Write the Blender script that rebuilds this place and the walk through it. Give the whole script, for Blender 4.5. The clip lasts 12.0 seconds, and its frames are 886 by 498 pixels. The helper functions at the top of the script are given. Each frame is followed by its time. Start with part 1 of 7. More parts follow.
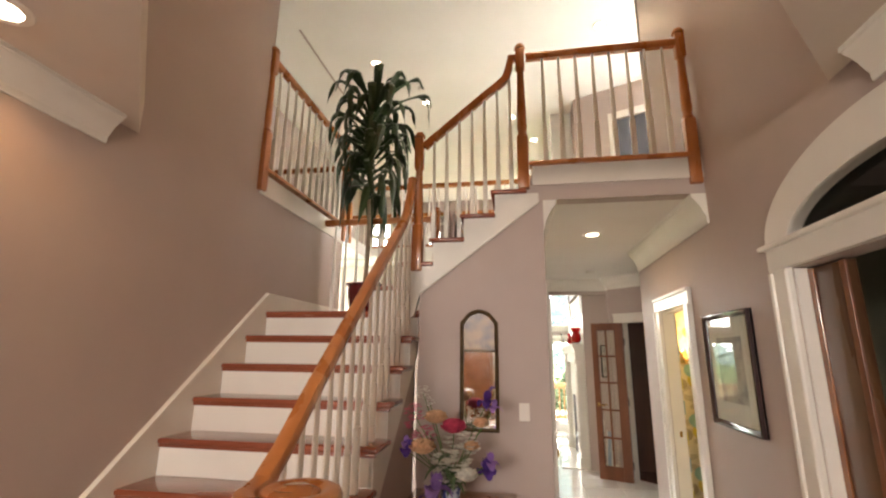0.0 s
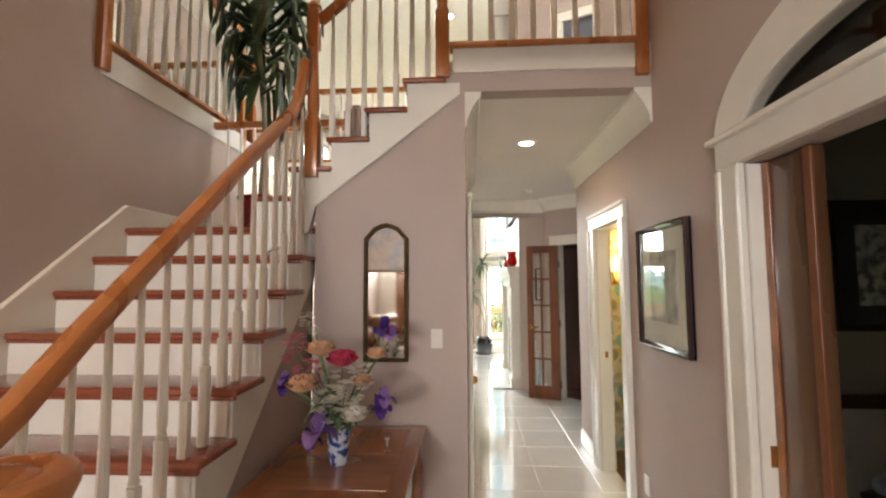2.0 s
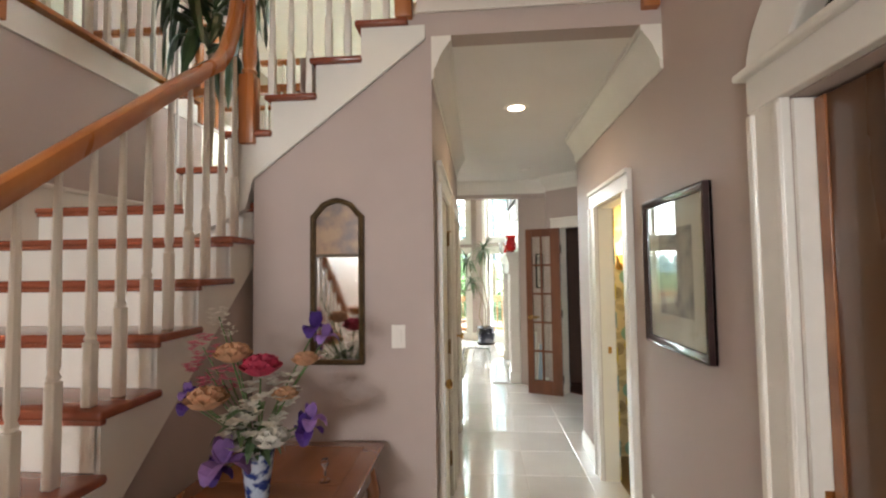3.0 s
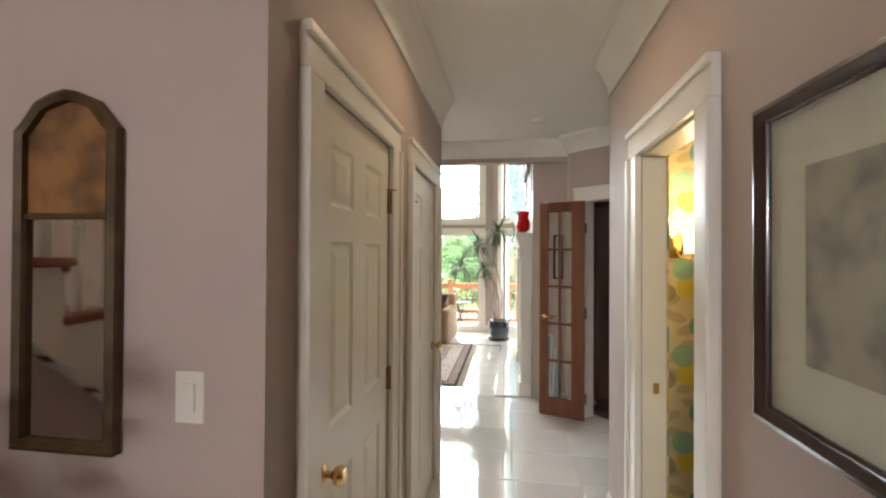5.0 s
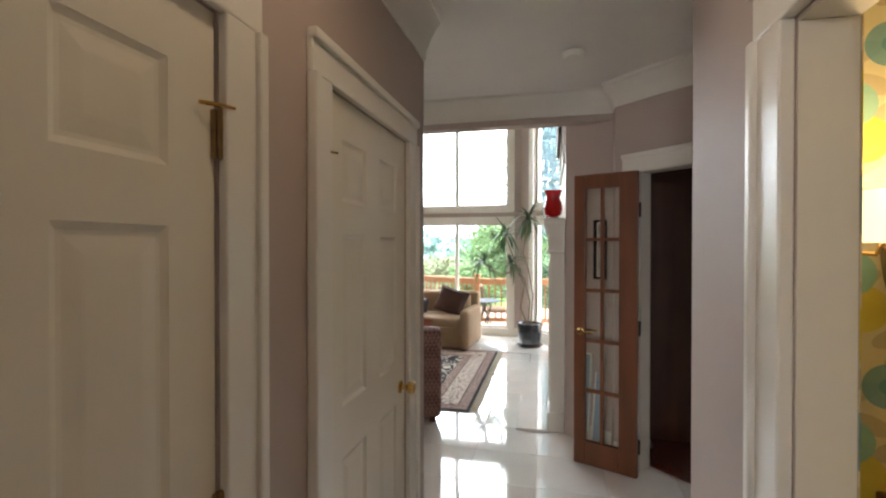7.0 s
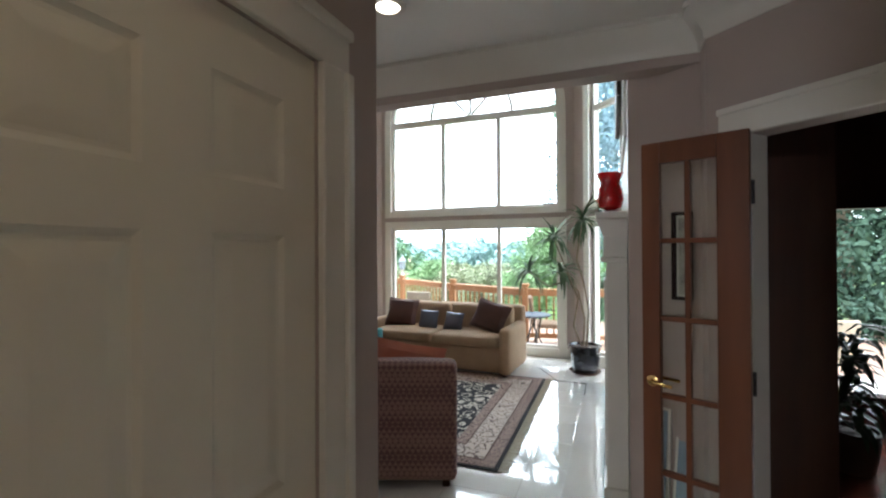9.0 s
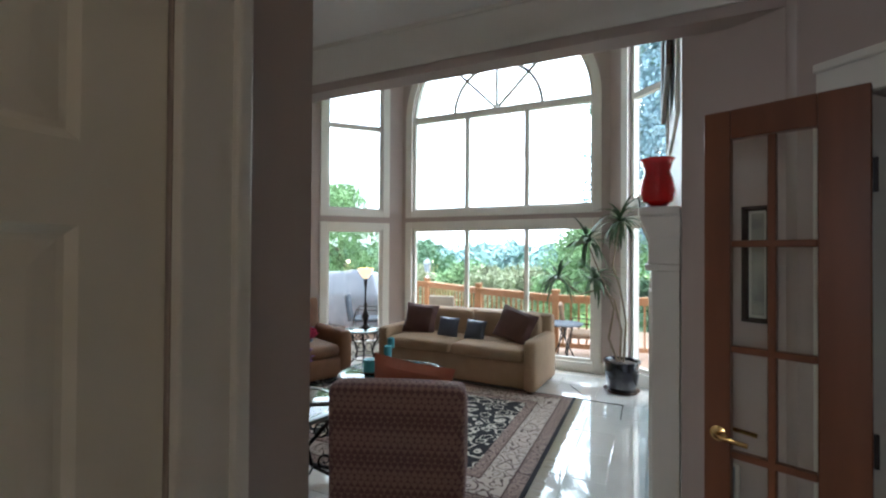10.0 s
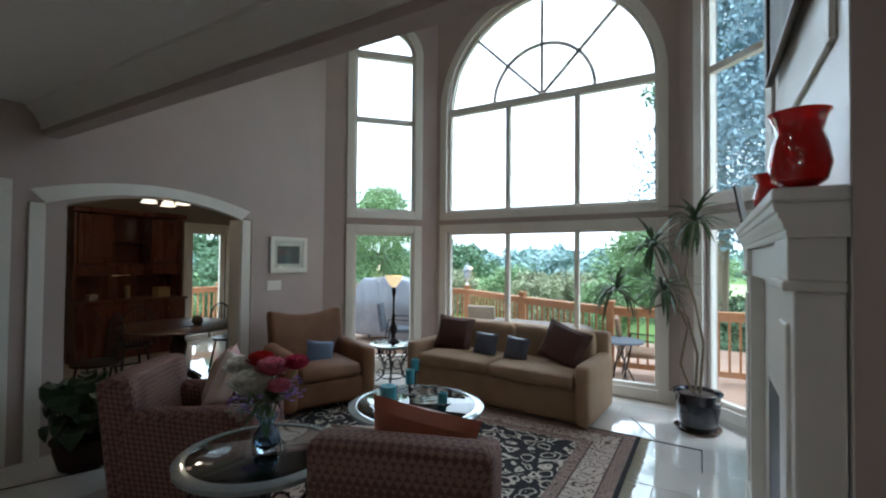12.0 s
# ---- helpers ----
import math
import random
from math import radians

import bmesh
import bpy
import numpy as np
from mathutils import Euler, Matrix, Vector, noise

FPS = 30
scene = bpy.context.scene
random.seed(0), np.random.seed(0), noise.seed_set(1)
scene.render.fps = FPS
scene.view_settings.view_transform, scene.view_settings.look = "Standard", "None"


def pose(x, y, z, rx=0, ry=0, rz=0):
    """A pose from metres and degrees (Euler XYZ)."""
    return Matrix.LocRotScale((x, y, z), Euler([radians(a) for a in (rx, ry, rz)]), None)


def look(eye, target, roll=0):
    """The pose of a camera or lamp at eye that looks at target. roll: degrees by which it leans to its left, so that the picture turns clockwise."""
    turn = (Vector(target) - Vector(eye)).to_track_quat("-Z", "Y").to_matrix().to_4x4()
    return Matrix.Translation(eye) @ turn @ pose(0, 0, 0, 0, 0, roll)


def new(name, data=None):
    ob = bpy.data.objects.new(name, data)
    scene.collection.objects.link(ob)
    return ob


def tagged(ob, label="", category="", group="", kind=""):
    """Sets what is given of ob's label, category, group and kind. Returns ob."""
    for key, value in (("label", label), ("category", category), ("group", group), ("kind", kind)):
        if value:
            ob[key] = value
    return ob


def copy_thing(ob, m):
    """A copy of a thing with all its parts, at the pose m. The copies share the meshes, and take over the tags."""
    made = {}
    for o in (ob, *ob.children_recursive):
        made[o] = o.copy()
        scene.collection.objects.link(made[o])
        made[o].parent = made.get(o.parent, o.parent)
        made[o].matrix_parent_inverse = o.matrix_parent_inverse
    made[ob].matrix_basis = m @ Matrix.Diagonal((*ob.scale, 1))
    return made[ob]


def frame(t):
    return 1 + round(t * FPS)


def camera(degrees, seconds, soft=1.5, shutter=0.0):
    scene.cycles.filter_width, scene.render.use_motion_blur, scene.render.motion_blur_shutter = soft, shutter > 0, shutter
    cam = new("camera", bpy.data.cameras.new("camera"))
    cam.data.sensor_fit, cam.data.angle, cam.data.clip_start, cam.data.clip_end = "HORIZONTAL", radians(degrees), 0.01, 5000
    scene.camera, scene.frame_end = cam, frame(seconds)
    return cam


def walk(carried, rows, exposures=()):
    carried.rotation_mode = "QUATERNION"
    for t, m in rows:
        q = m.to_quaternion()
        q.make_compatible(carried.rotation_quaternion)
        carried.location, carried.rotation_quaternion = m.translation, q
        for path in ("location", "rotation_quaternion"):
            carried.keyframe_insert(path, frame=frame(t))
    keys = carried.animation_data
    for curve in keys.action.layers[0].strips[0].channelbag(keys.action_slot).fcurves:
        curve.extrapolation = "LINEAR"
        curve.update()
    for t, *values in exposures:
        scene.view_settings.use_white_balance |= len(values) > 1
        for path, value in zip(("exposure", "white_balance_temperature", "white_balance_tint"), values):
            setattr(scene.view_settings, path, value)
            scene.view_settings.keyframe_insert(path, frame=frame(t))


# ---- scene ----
cam = camera(89.5, 12.0, soft=2.2)
METRES, EYE, TILT, LEAN, TURN = 5.85, 1.635, 0.0, 0.0, 9.8
ROWS = [
    (0.0, 0.0, 0.0, 0.0, -0.15, 13.09, -0.63),
    (0.5, 0.0065, 0.0129, -0.0021, -1.99, 10.32, -0.35),
    (1.0, 0.0169, 0.0333, -0.0041, -3.81, 7.68, -0.26),
    (1.5, 0.0324, 0.0582, -0.006, -5.26, 5.6, 0.09),
    (2.0, 0.0508, 0.0884, -0.008, -6.49, 4.17, 0.31),
    (2.5, 0.0733, 0.1241, -0.0081, -6.22, 3.31, 0.58),
    (3.0, 0.1, 0.1645, -0.01, -5.15, 2.63, 0.79),
    (3.5, 0.1272, 0.2116, -0.0112, -3.95, 2.31, 0.61),
    (5.5, 0.2022, 0.4232, -0.0105, -0.45, -0.05, -0.54),
    (6.0, 0.2162, 0.4694, -0.012, 0.7, -0.4, -0.61),
    (6.5, 0.2297, 0.5153, -0.0119, 2.17, -0.54, -0.35),
    (7.0, 0.2409, 0.5593, -0.0106, 3.63, -0.48, -0.02),
    (9.0, 0.2779, 0.7309, -0.0113, 11.01, 0.35, 0.3),
    (9.5, 0.2835, 0.7762, -0.0113, 13.36, 0.46, -0.09),
    (10.0, 0.285, 0.8161, -0.0104, 15.1, 0.6, -0.37),
    (10.5, 0.2857, 0.8523, -0.0102, 16.84, 0.74, -0.43),
    (11.0, 0.2839, 0.8844, -0.0106, 18.76, 0.91, -0.49),
    (11.5, 0.2773, 0.9144, -0.0091, 20.1, 0.98, -0.53),
    (12.0, 0.27, 0.9394, -0.008, 20.9, 1.2, -0.48),
]
EXPOSURES = [(0.0, 0.42, 7150, 12), (3.5, 0.44, 6200, 5), (5.5, -0.02, 6300, 10), (7.0, -0.38, 6200, 11), (9.0, -0.86, 5700, 7), (10.5, -1.27, 5450, 6), (12.0, -1.76, 5400, 6)]
walk(cam, [(t, pose(0, 0, EYE, TILT, LEAN, TURN) @ pose(METRES * x, METRES * y, METRES * z, 90 + pitch, roll, yaw)) for t, x, y, z, yaw, pitch, roll in ROWS], EXPOSURES)

# ---- world and light ----
world = bpy.data.worlds.new("world")
scene.world = world
world.use_nodes = True
wn = world.node_tree.nodes
sky = wn.new("ShaderNodeTexSky")
sky.sky_type = "NISHITA"
sky.sun_disc = False
sky.sun_elevation = radians(52)
sky.sun_rotation = radians(20)
sky.dust_density = 3.0
sky.air_density = 1.4
haze = wn.new("ShaderNodeMixRGB")
haze.inputs[0].default_value = 0.7
haze.inputs[2].default_value = (128.0, 132.0, 136.0, 1)
world.node_tree.links.new(sky.outputs[0], haze.inputs[1])
world.node_tree.links.new(haze.outputs[0], wn["Background"].inputs[0])
wn["Background"].inputs[1].default_value = 0.15

sun = new("sun", bpy.data.lights.new("sun", "SUN"))
sun.data.energy = 5.0
sun.data.angle = radians(3)
sun.data.color = (1, 0.95, 0.88)
sun.matrix_world = look((0, 0, 0), (-0.35, -0.24, -1.0))


def area(name, m, w, h, power, color=(1, 1, 1)):
    la = bpy.data.lights.new(name, "AREA")
    la.shape, la.size, la.size_y, la.energy, la.color = "RECTANGLE", w, h, power, color
    ob = new(name, la)
    ob.matrix_world = m
    return ob


def spot(name, x, y, z, power, color=(1, 0.72, 0.45), r=0.05, angle=140):
    la = bpy.data.lights.new(name, "SPOT")
    la.energy, la.color, la.shadow_soft_size, la.spot_size, la.spot_blend = power, color, r, radians(angle), 0.6
    ob = new(name, la)
    ob.location = (x, y, z)
    return ob


def bulb(name, x, y, z, power, color=(1, 0.72, 0.42), r=0.04):
    la = bpy.data.lights.new(name, "POINT")
    la.energy, la.color, la.shadow_soft_size = power, color, r
    ob = new(name, la)
    ob.location = (x, y, z)
    return ob


# stands in for entrance daylight, behind an added transom above the mirror's view
area("entry_light", pose(-1.13, -5.3, 2.3, 90, 0, 0), 1.6, 0.6, 165, (1.0, 0.95, 0.95))


# ---- materials ----
def mat(name, color, rough=0.5, metal=0.0, second=None, scale=8.0, bump=0.0, bump_scale=60.0, stretch=(1, 1, 1), spec=0.5, contrast=(0.3, 0.7), coat=0.0, detail=6):
    """A procedural paint, wood, cloth or stone: two tones by noise, fine relief and uneven gloss."""
    m = bpy.data.materials.new(name)
    m.use_nodes = True
    n, l = m.node_tree.nodes, m.node_tree.links
    b = n["Principled BSDF"]
    b.inputs["Metallic"].default_value = metal
    b.inputs["Specular IOR Level"].default_value = spec
    b.inputs["Coat Weight"].default_value = coat
    tc = n.new("ShaderNodeTexCoord")
    mp = n.new("ShaderNodeMapping")
    mp.inputs["Scale"].default_value = stretch
    l.new(tc.outputs["Object"], mp.inputs[0])
    t = n.new("ShaderNodeTexNoise")
    t.inputs["Scale"].default_value = scale
    t.inputs["Detail"].default_value = detail
    l.new(mp.outputs[0], t.inputs["Vector"])
    r = n.new("ShaderNodeValToRGB")
    c2 = second or [c * 0.9 for c in color]
    r.color_ramp.elements[0].position, r.color_ramp.elements[1].position = contrast
    r.color_ramp.elements[0].color = (*c2, 1)
    r.color_ramp.elements[1].color = (*color, 1)
    l.new(t.outputs[0], r.inputs[0])
    l.new(r.outputs[0], b.inputs["Base Color"])
    g = n.new("ShaderNodeMapRange")
    g.inputs["To Min"].default_value = max(rough - 0.06, 0.02)
    g.inputs["To Max"].default_value = min(rough + 0.06, 1)
    l.new(t.outputs[0], g.inputs[0])
    l.new(g.outputs[0], b.inputs["Roughness"])
    if bump:
        t2 = n.new("ShaderNodeTexNoise")
        t2.inputs["Scale"].default_value = bump_scale
        t2.inputs["Detail"].default_value = 4
        l.new(mp.outputs[0], t2.inputs["Vector"])
        bp = n.new("ShaderNodeBump")
        bp.inputs["Strength"].default_value = bump
        bp.inputs["Distance"].default_value = 0.005
        l.new(t2.outputs[0], bp.inputs["Height"])
        l.new(bp.outputs[0], b.inputs["Normal"])
    return m


def glow(name, color, strength):
    m = mat(name, color)
    b = m.node_tree.nodes["Principled BSDF"]
    b.inputs["Emission Color"].default_value = (*color, 1)
    b.inputs["Emission Strength"].default_value = strength
    return m


def glass_mat(name, color=(1, 1, 1), rough=0.0, mix=0.85):
    """Thin window glass: mostly clear with a reflecting share by Fresnel."""
    m = bpy.data.materials.new(name)
    m.use_nodes = True
    n, l = m.node_tree.nodes, m.node_tree.links
    n.remove(n["Principled BSDF"])
    tr, gl, fr, mx = (n.new(k) for k in ("ShaderNodeBsdfTransparent", "ShaderNodeBsdfGlossy", "ShaderNodeLayerWeight", "ShaderNodeMixShader"))
    tr.inputs[0].default_value = (*color, 1)
    gl.inputs["Roughness"].default_value = rough
    fr.inputs[0].default_value = 0.5
    pw, ma = n.new("ShaderNodeMath"), n.new("ShaderNodeMath")
    pw.operation, ma.operation = "POWER", "MULTIPLY_ADD"
    pw.inputs[1].default_value = 5.0
    ma.inputs[1].default_value, ma.inputs[2].default_value = 0.6, 0.04
    l.new(fr.outputs["Facing"], pw.inputs[0])
    l.new(pw.outputs[0], ma.inputs[0])
    l.new(ma.outputs[0], mx.inputs[0])
    l.new(tr.outputs[0], mx.inputs[1])
    l.new(gl.outputs[0], mx.inputs[2])
    l.new(mx.outputs[0], n["Material Output"].inputs[0])
    return m


def real_glass(name, color=(1, 1, 1), rough=0.02):
    m = bpy.data.materials.new(name)
    m.use_nodes = True
    b = m.node_tree.nodes["Principled BSDF"]
    b.inputs["Base Color"].default_value = (*color, 1)
    b.inputs["Transmission Weight"].default_value = 1
    b.inputs["Roughness"].default_value = rough
    return m


PINK = mat("mauve wall paint", (0.48, 0.395, 0.352), 0.6, second=(0.45, 0.368, 0.328), scale=2.5, bump=0.12, bump_scale=220)
CEIL = mat("cream ceiling paint", (0.84, 0.82, 0.77), 0.75, second=(0.8, 0.78, 0.73), scale=2, bump=0.1, bump_scale=180)
WHITE = mat("white trim paint", (0.8, 0.77, 0.7), 0.32, second=(0.75, 0.72, 0.65), scale=3, bump=0.05, bump_scale=90)
DOORW = mat("cream door paint", (0.79, 0.745, 0.63), 0.35, second=(0.75, 0.705, 0.59), scale=3, bump=0.06, bump_scale=70)
OAK = mat("orange oak", (0.5, 0.19, 0.055), 0.28, second=(0.36, 0.12, 0.035), scale=7, stretch=(1, 1, 0.12), bump=0.1, bump_scale=60, coat=0.4)
OAKT = mat("stained oak tread", (0.30, 0.085, 0.04), 0.25, second=(0.2, 0.05, 0.025), scale=9, stretch=(0.15, 1, 1), bump=0.08, coat=0.5)
FDOOR = mat("stained fir door", (0.21, 0.072, 0.026), 0.35, second=(0.13, 0.042, 0.016), scale=8, stretch=(1, 1, 0.1), bump=0.1)
DARKWD = mat("dark walnut", (0.075, 0.028, 0.014), 0.3, second=(0.04, 0.015, 0.009), scale=9, stretch=(1, 1, 0.12), bump=0.08, coat=0.3)
POCKET = mat("varnished pocket door wood", (0.13, 0.06, 0.026), 0.28, second=(0.08, 0.036, 0.016), scale=4, stretch=(1, 1, 0.15), coat=0.5)
BRASS = mat("polished brass", (0.75, 0.5, 0.2), 0.2, 1.0)
IRON = mat("black wrought iron", (0.025, 0.02, 0.018), 0.45, 0.6, bump=0.2)
GLASS = glass_mat("window glass", (0.97, 0.99, 0.98))

# ---- builders ----
def thing(name, m, label, category, group="", kind=""):
    """An Empty at a thing's base, to carry its parts."""
    ob = new(name)
    ob.empty_display_size = 0.1
    ob.matrix_world = m
    return tagged(ob, label, category, group, kind)


def part(name, bm, material, parent=None, label="", m=None, smooth=False):
    """Links a bmesh as one mesh object, under a thing or a part, in its space."""
    if m is not None:
        bm.transform(m)
    bmesh.ops.recalc_face_normals(bm, faces=bm.faces)
    me = bpy.data.meshes.new(name)
    bm.to_mesh(me)
    bm.free()
    me.materials.append(material)
    if smooth:
        me.shade_smooth()
        me.set_sharp_from_angle(angle=radians(38))
    ob = new(name, me)
    if parent is not None:
        ob.parent = parent
    return tagged(ob, label)


def setting(name, bm, material, label, category, m=None, smooth=False):
    return tagged(part(name, bm, material, None, "", m, smooth), label, category, "", "structure")


def box(x0, y0, z0, x1, y1, z1, bm=None, bevel=0.0, seg=2):
    b = bmesh.new()
    vs = bmesh.ops.create_cube(b, size=1.0)["verts"]
    for v in vs:
        v.co = Vector(((x0 + x1) / 2 + v.co.x * (x1 - x0), (y0 + y1) / 2 + v.co.y * (y1 - y0), (z0 + z1) / 2 + v.co.z * (z1 - z0)))
    if bevel:
        bmesh.ops.bevel(b, geom=b.edges[:], offset=bevel, segments=seg, profile=0.5, affect="EDGES", clamp_overlap=True)
    return merge(bm, b)


def merge(bm, b):
    if bm is None:
        return b
    me = bpy.data.meshes.new("tmp")
    b.to_mesh(me)
    b.free()
    bm.from_mesh(me)
    bpy.data.meshes.remove(me)
    return bm


def prism(poly, z0, z1, bm=None, bevel=0.0):
    """Polygon in x, y drawn up from z0 to z1."""
    b = bmesh.new()
    lo = [b.verts.new((x, y, z0)) for x, y in poly]
    hi = [b.verts.new((x, y, z1)) for x, y in poly]
    n = len(poly)
    b.faces.new(lo[::-1])
    b.faces.new(hi)
    for i in range(n):
        b.faces.new((lo[i], lo[(i + 1) % n], hi[(i + 1) % n], hi[i]))
    if bevel:
        bmesh.ops.bevel(b, geom=b.edges[:], offset=bevel, segments=2, profile=0.5, affect="EDGES", clamp_overlap=True)
    return merge(bm, b)


def sweep(profile, pts, bm=None, closed=False, up=Vector((0, 0, 1)), caps=True):
    """Draws a profile of (side, up) along a path; the side axis is right of the way."""
    b = bmesh.new()
    pts = [Vector(p) for p in pts]
    n, rings = len(pts), []
    for i, p in enumerate(pts):
        if closed:
            d0, d1 = p - pts[i - 1], pts[(i + 1) % n] - p
        else:
            d0 = p - pts[i - 1] if i else pts[1] - p
            d1 = pts[i + 1] - p if i < n - 1 else d0
        d0, d1 = d0.normalized(), d1.normalized()
        t = (d0 + d1).normalized()
        s = t.cross(up)
        s = s.normalized() if s.length > 1e-4 else Vector((1, 0, 0))
        u = s.cross(t).normalized()
        k = 1 / max(0.4, t.dot(d1))
        rings.append([b.verts.new(p + s * a * k + u * c) for a, c in profile])
    m = len(profile)
    for i in range(n if closed else n - 1):
        r0, r1 = rings[i], rings[(i + 1) % n]
        for j in range(m):
            b.faces.new((r0[j], r0[(j + 1) % m], r1[(j + 1) % m], r1[j]))
    if caps and not closed:
        b.faces.new(rings[0][::-1])
        b.faces.new(rings[-1])
    return merge(bm, b)


def circle(r, n=10, sy=1.0):
    return [(r * math.cos(2 * math.pi * i / n), sy * r * math.sin(2 * math.pi * i / n)) for i in range(n)]


def tube(pts, r, bm=None, n=8, taper=None):
    """A round bar along a path; taper gives the radius at the far end."""
    b = bmesh.new()
    pts = [Vector(p) for p in pts]
    rings = []
    side = None
    for i, p in enumerate(pts):
        t = (pts[min(i + 1, len(pts) - 1)] - pts[max(i - 1, 0)]).normalized()
        if side is None:
            side = t.orthogonal().normalized()
        side = (side - t * side.dot(t)).normalized()
        u = t.cross(side)
        rr = r if taper is None else r + (taper - r) * i / (len(pts) - 1)
        rings.append([b.verts.new(p + (side * math.cos(a) + u * math.sin(a)) * rr) for a in [2 * math.pi * k / n for k in range(n)]])
    for r0, r1 in zip(rings, rings[1:]):
        for j in range(n):
            b.faces.new((r0[j], r0[(j + 1) % n], r1[(j + 1) % n], r1[j]))
    b.faces.new(rings[0][::-1])
    b.faces.new(rings[-1])
    return merge(bm, b)


def lathe(profile, bm=None, n=24, m=None):
    """Turns a profile of (radius, height) round z."""
    b = bmesh.new()
    rings = []
    for r, z in profile:
        rings.append([b.verts.new((max(r, 1e-4) * math.cos(2 * math.pi * k / n), max(r, 1e-4) * math.sin(2 * math.pi * k / n), z)) for k in range(n)])
    for r0, r1 in zip(rings, rings[1:]):
        for j in range(n):
            b.faces.new((r0[j], r0[(j + 1) % n], r1[(j + 1) % n], r1[j]))
    b.faces.new(rings[0][::-1])
    b.faces.new(rings[-1])
    if m is not None:
        b.transform(m)
    return merge(bm, b)


def local(p0, p1, z=0):
    """Space of a wall from p0 to p1 as seen on the plan: x runs along it, y points to its left."""
    d = Vector((p1[0] - p0[0], p1[1] - p0[1]))
    return pose(p0[0], p0[1], z, 0, 0, math.degrees(math.atan2(d.y, d.x))), d.length


def wall(name, p0, p1, thick, z0, z1, material, label, holes=(), arch=None):
    """A wall from p0 to p1, its body to the left of that line. holes: (u0, u1, z0, z1) or with a rise for an arched head."""
    m, length = local(p0, p1)
    us = sorted({0.0, length, *[h[0] for h in holes], *[h[1] for h in holes]})
    bm = bmesh.new()
    for a, b in zip(us, us[1:]):
        mid = (a + b) / 2
        mine = sorted([h for h in holes if h[0] < mid < h[1]], key=lambda h: h[2])
        z = z0
        for h in mine:
            if h[2] > z + 1e-4:
                box(a, 0, z, b, thick, h[2], bm)
            z = h[3]
            if len(h) > 4:
                c, half, rise = (h[0] + h[1]) / 2, (h[1] - h[0]) / 2, h[4]
                nextz = min([k[2] for k in mine if k[2] > h[3]] + [z1])
                steps = 24
                f = lambda u: h[3] + rise * max(0, 1 - ((u - c) / half) ** 2) ** (h[5] if len(h) > 5 else 0.5)
                for i in range(steps):
                    ua, ub = h[0] + (h[1] - h[0]) * i / steps, h[0] + (h[1] - h[0]) * (i + 1) / steps
                    poly = [(ua, f(ua)), (ub, f(ub)), (ub, nextz), (ua, nextz)]
                    q = prism([(x, y) for x, y in poly], -thick, 0)
                    q.transform(Matrix.Rotation(radians(90), 4, "X"))
                    merge(bm, q)
                z = nextz
        if z < z1 - 1e-4:
            box(a, 0, z, b, thick, z1, bm)
    return setting(name, bm, material, label, "wall", m)


CROWN = [(0, 0), (0, -0.22), (0.01, -0.22), (0.014, -0.2), (0.014, -0.17), (0.03, -0.14), (0.045, -0.1), (0.07, -0.06), (0.085, -0.045), (0.09, -0.03), (0.1, -0.03), (0.1, 0)]
BASEB = [(0, 0), (0, 0.14), (0.006, 0.14), (0.012, 0.12), (0.016, 0.1), (0.016, 0)]


def trim(name, pts, profile, label, category="trim", material=None):
    return setting(name, sweep(profile, pts), material or WHITE, label, category, smooth=True)


def casing(name, m, u0, u1, head, width=0.095, depth=0.022, sill=None, floor=0.0):
    """Door casing on a wall face in the wall's space, standing out towards -y: two stiles, a head and a bead on each."""
    th = tagged(new(name), "white painted door casing with a stepped profile", "casing", "", "structure")
    th.matrix_world = m
    for nm, a in (("casing_stile", (u0 - width, floor, u0, head)), ("casing_stile", (u1, floor, u1 + width, head))):
        b = box(a[0], -depth, a[1], a[2], 0, a[3], bevel=0.005)
        out = a[0] - 0.003 if a[0] < u0 else a[2] - 0.027
        box(out, -depth - 0.014, a[1], out + 0.03, -0.004, a[3], b, 0.006)
        part(nm, b, WHITE, th)
    b = box(u0 - width, -depth, head, u1 + width, 0, head + width, bevel=0.005)
    box(u0 - width - 0.003, -depth - 0.014, head + width - 0.027, u1 + width + 0.003, -0.004, head + width + 0.003, b, 0.006)
    part("casing_head", b, WHITE, th)
    return th


# ---- the house: plan ----
FH, CH, UP, TOP = 0.0, 2.75, 3.02, 5.6   # floor, lower ceiling, upper floor, high ceiling
XL, XR = -2.0, 1.31                      # foyer side walls
YM = 3.235                                # wall with the mirror
YE = 5.715                               # end of the passage
YH = 7.08                                # beam towards the living room

TILE = mat("polished cream stone", (0.88, 0.86, 0.82), 0.06, second=(0.82, 0.79, 0.75), scale=3, spec=1.0, coat=1.0)
TILE.node_tree.nodes["Principled BSDF"].inputs["Coat IOR"].default_value = 1.75
GROUT = mat("pale grout", (0.62, 0.58, 0.52), 0.6, scale=20)
setting("floor", box(-9.0, -5.3, -0.12, 4.5, 11.4, -0.004), GROUT, "pale grout bed of the polished stone floor", "floor")

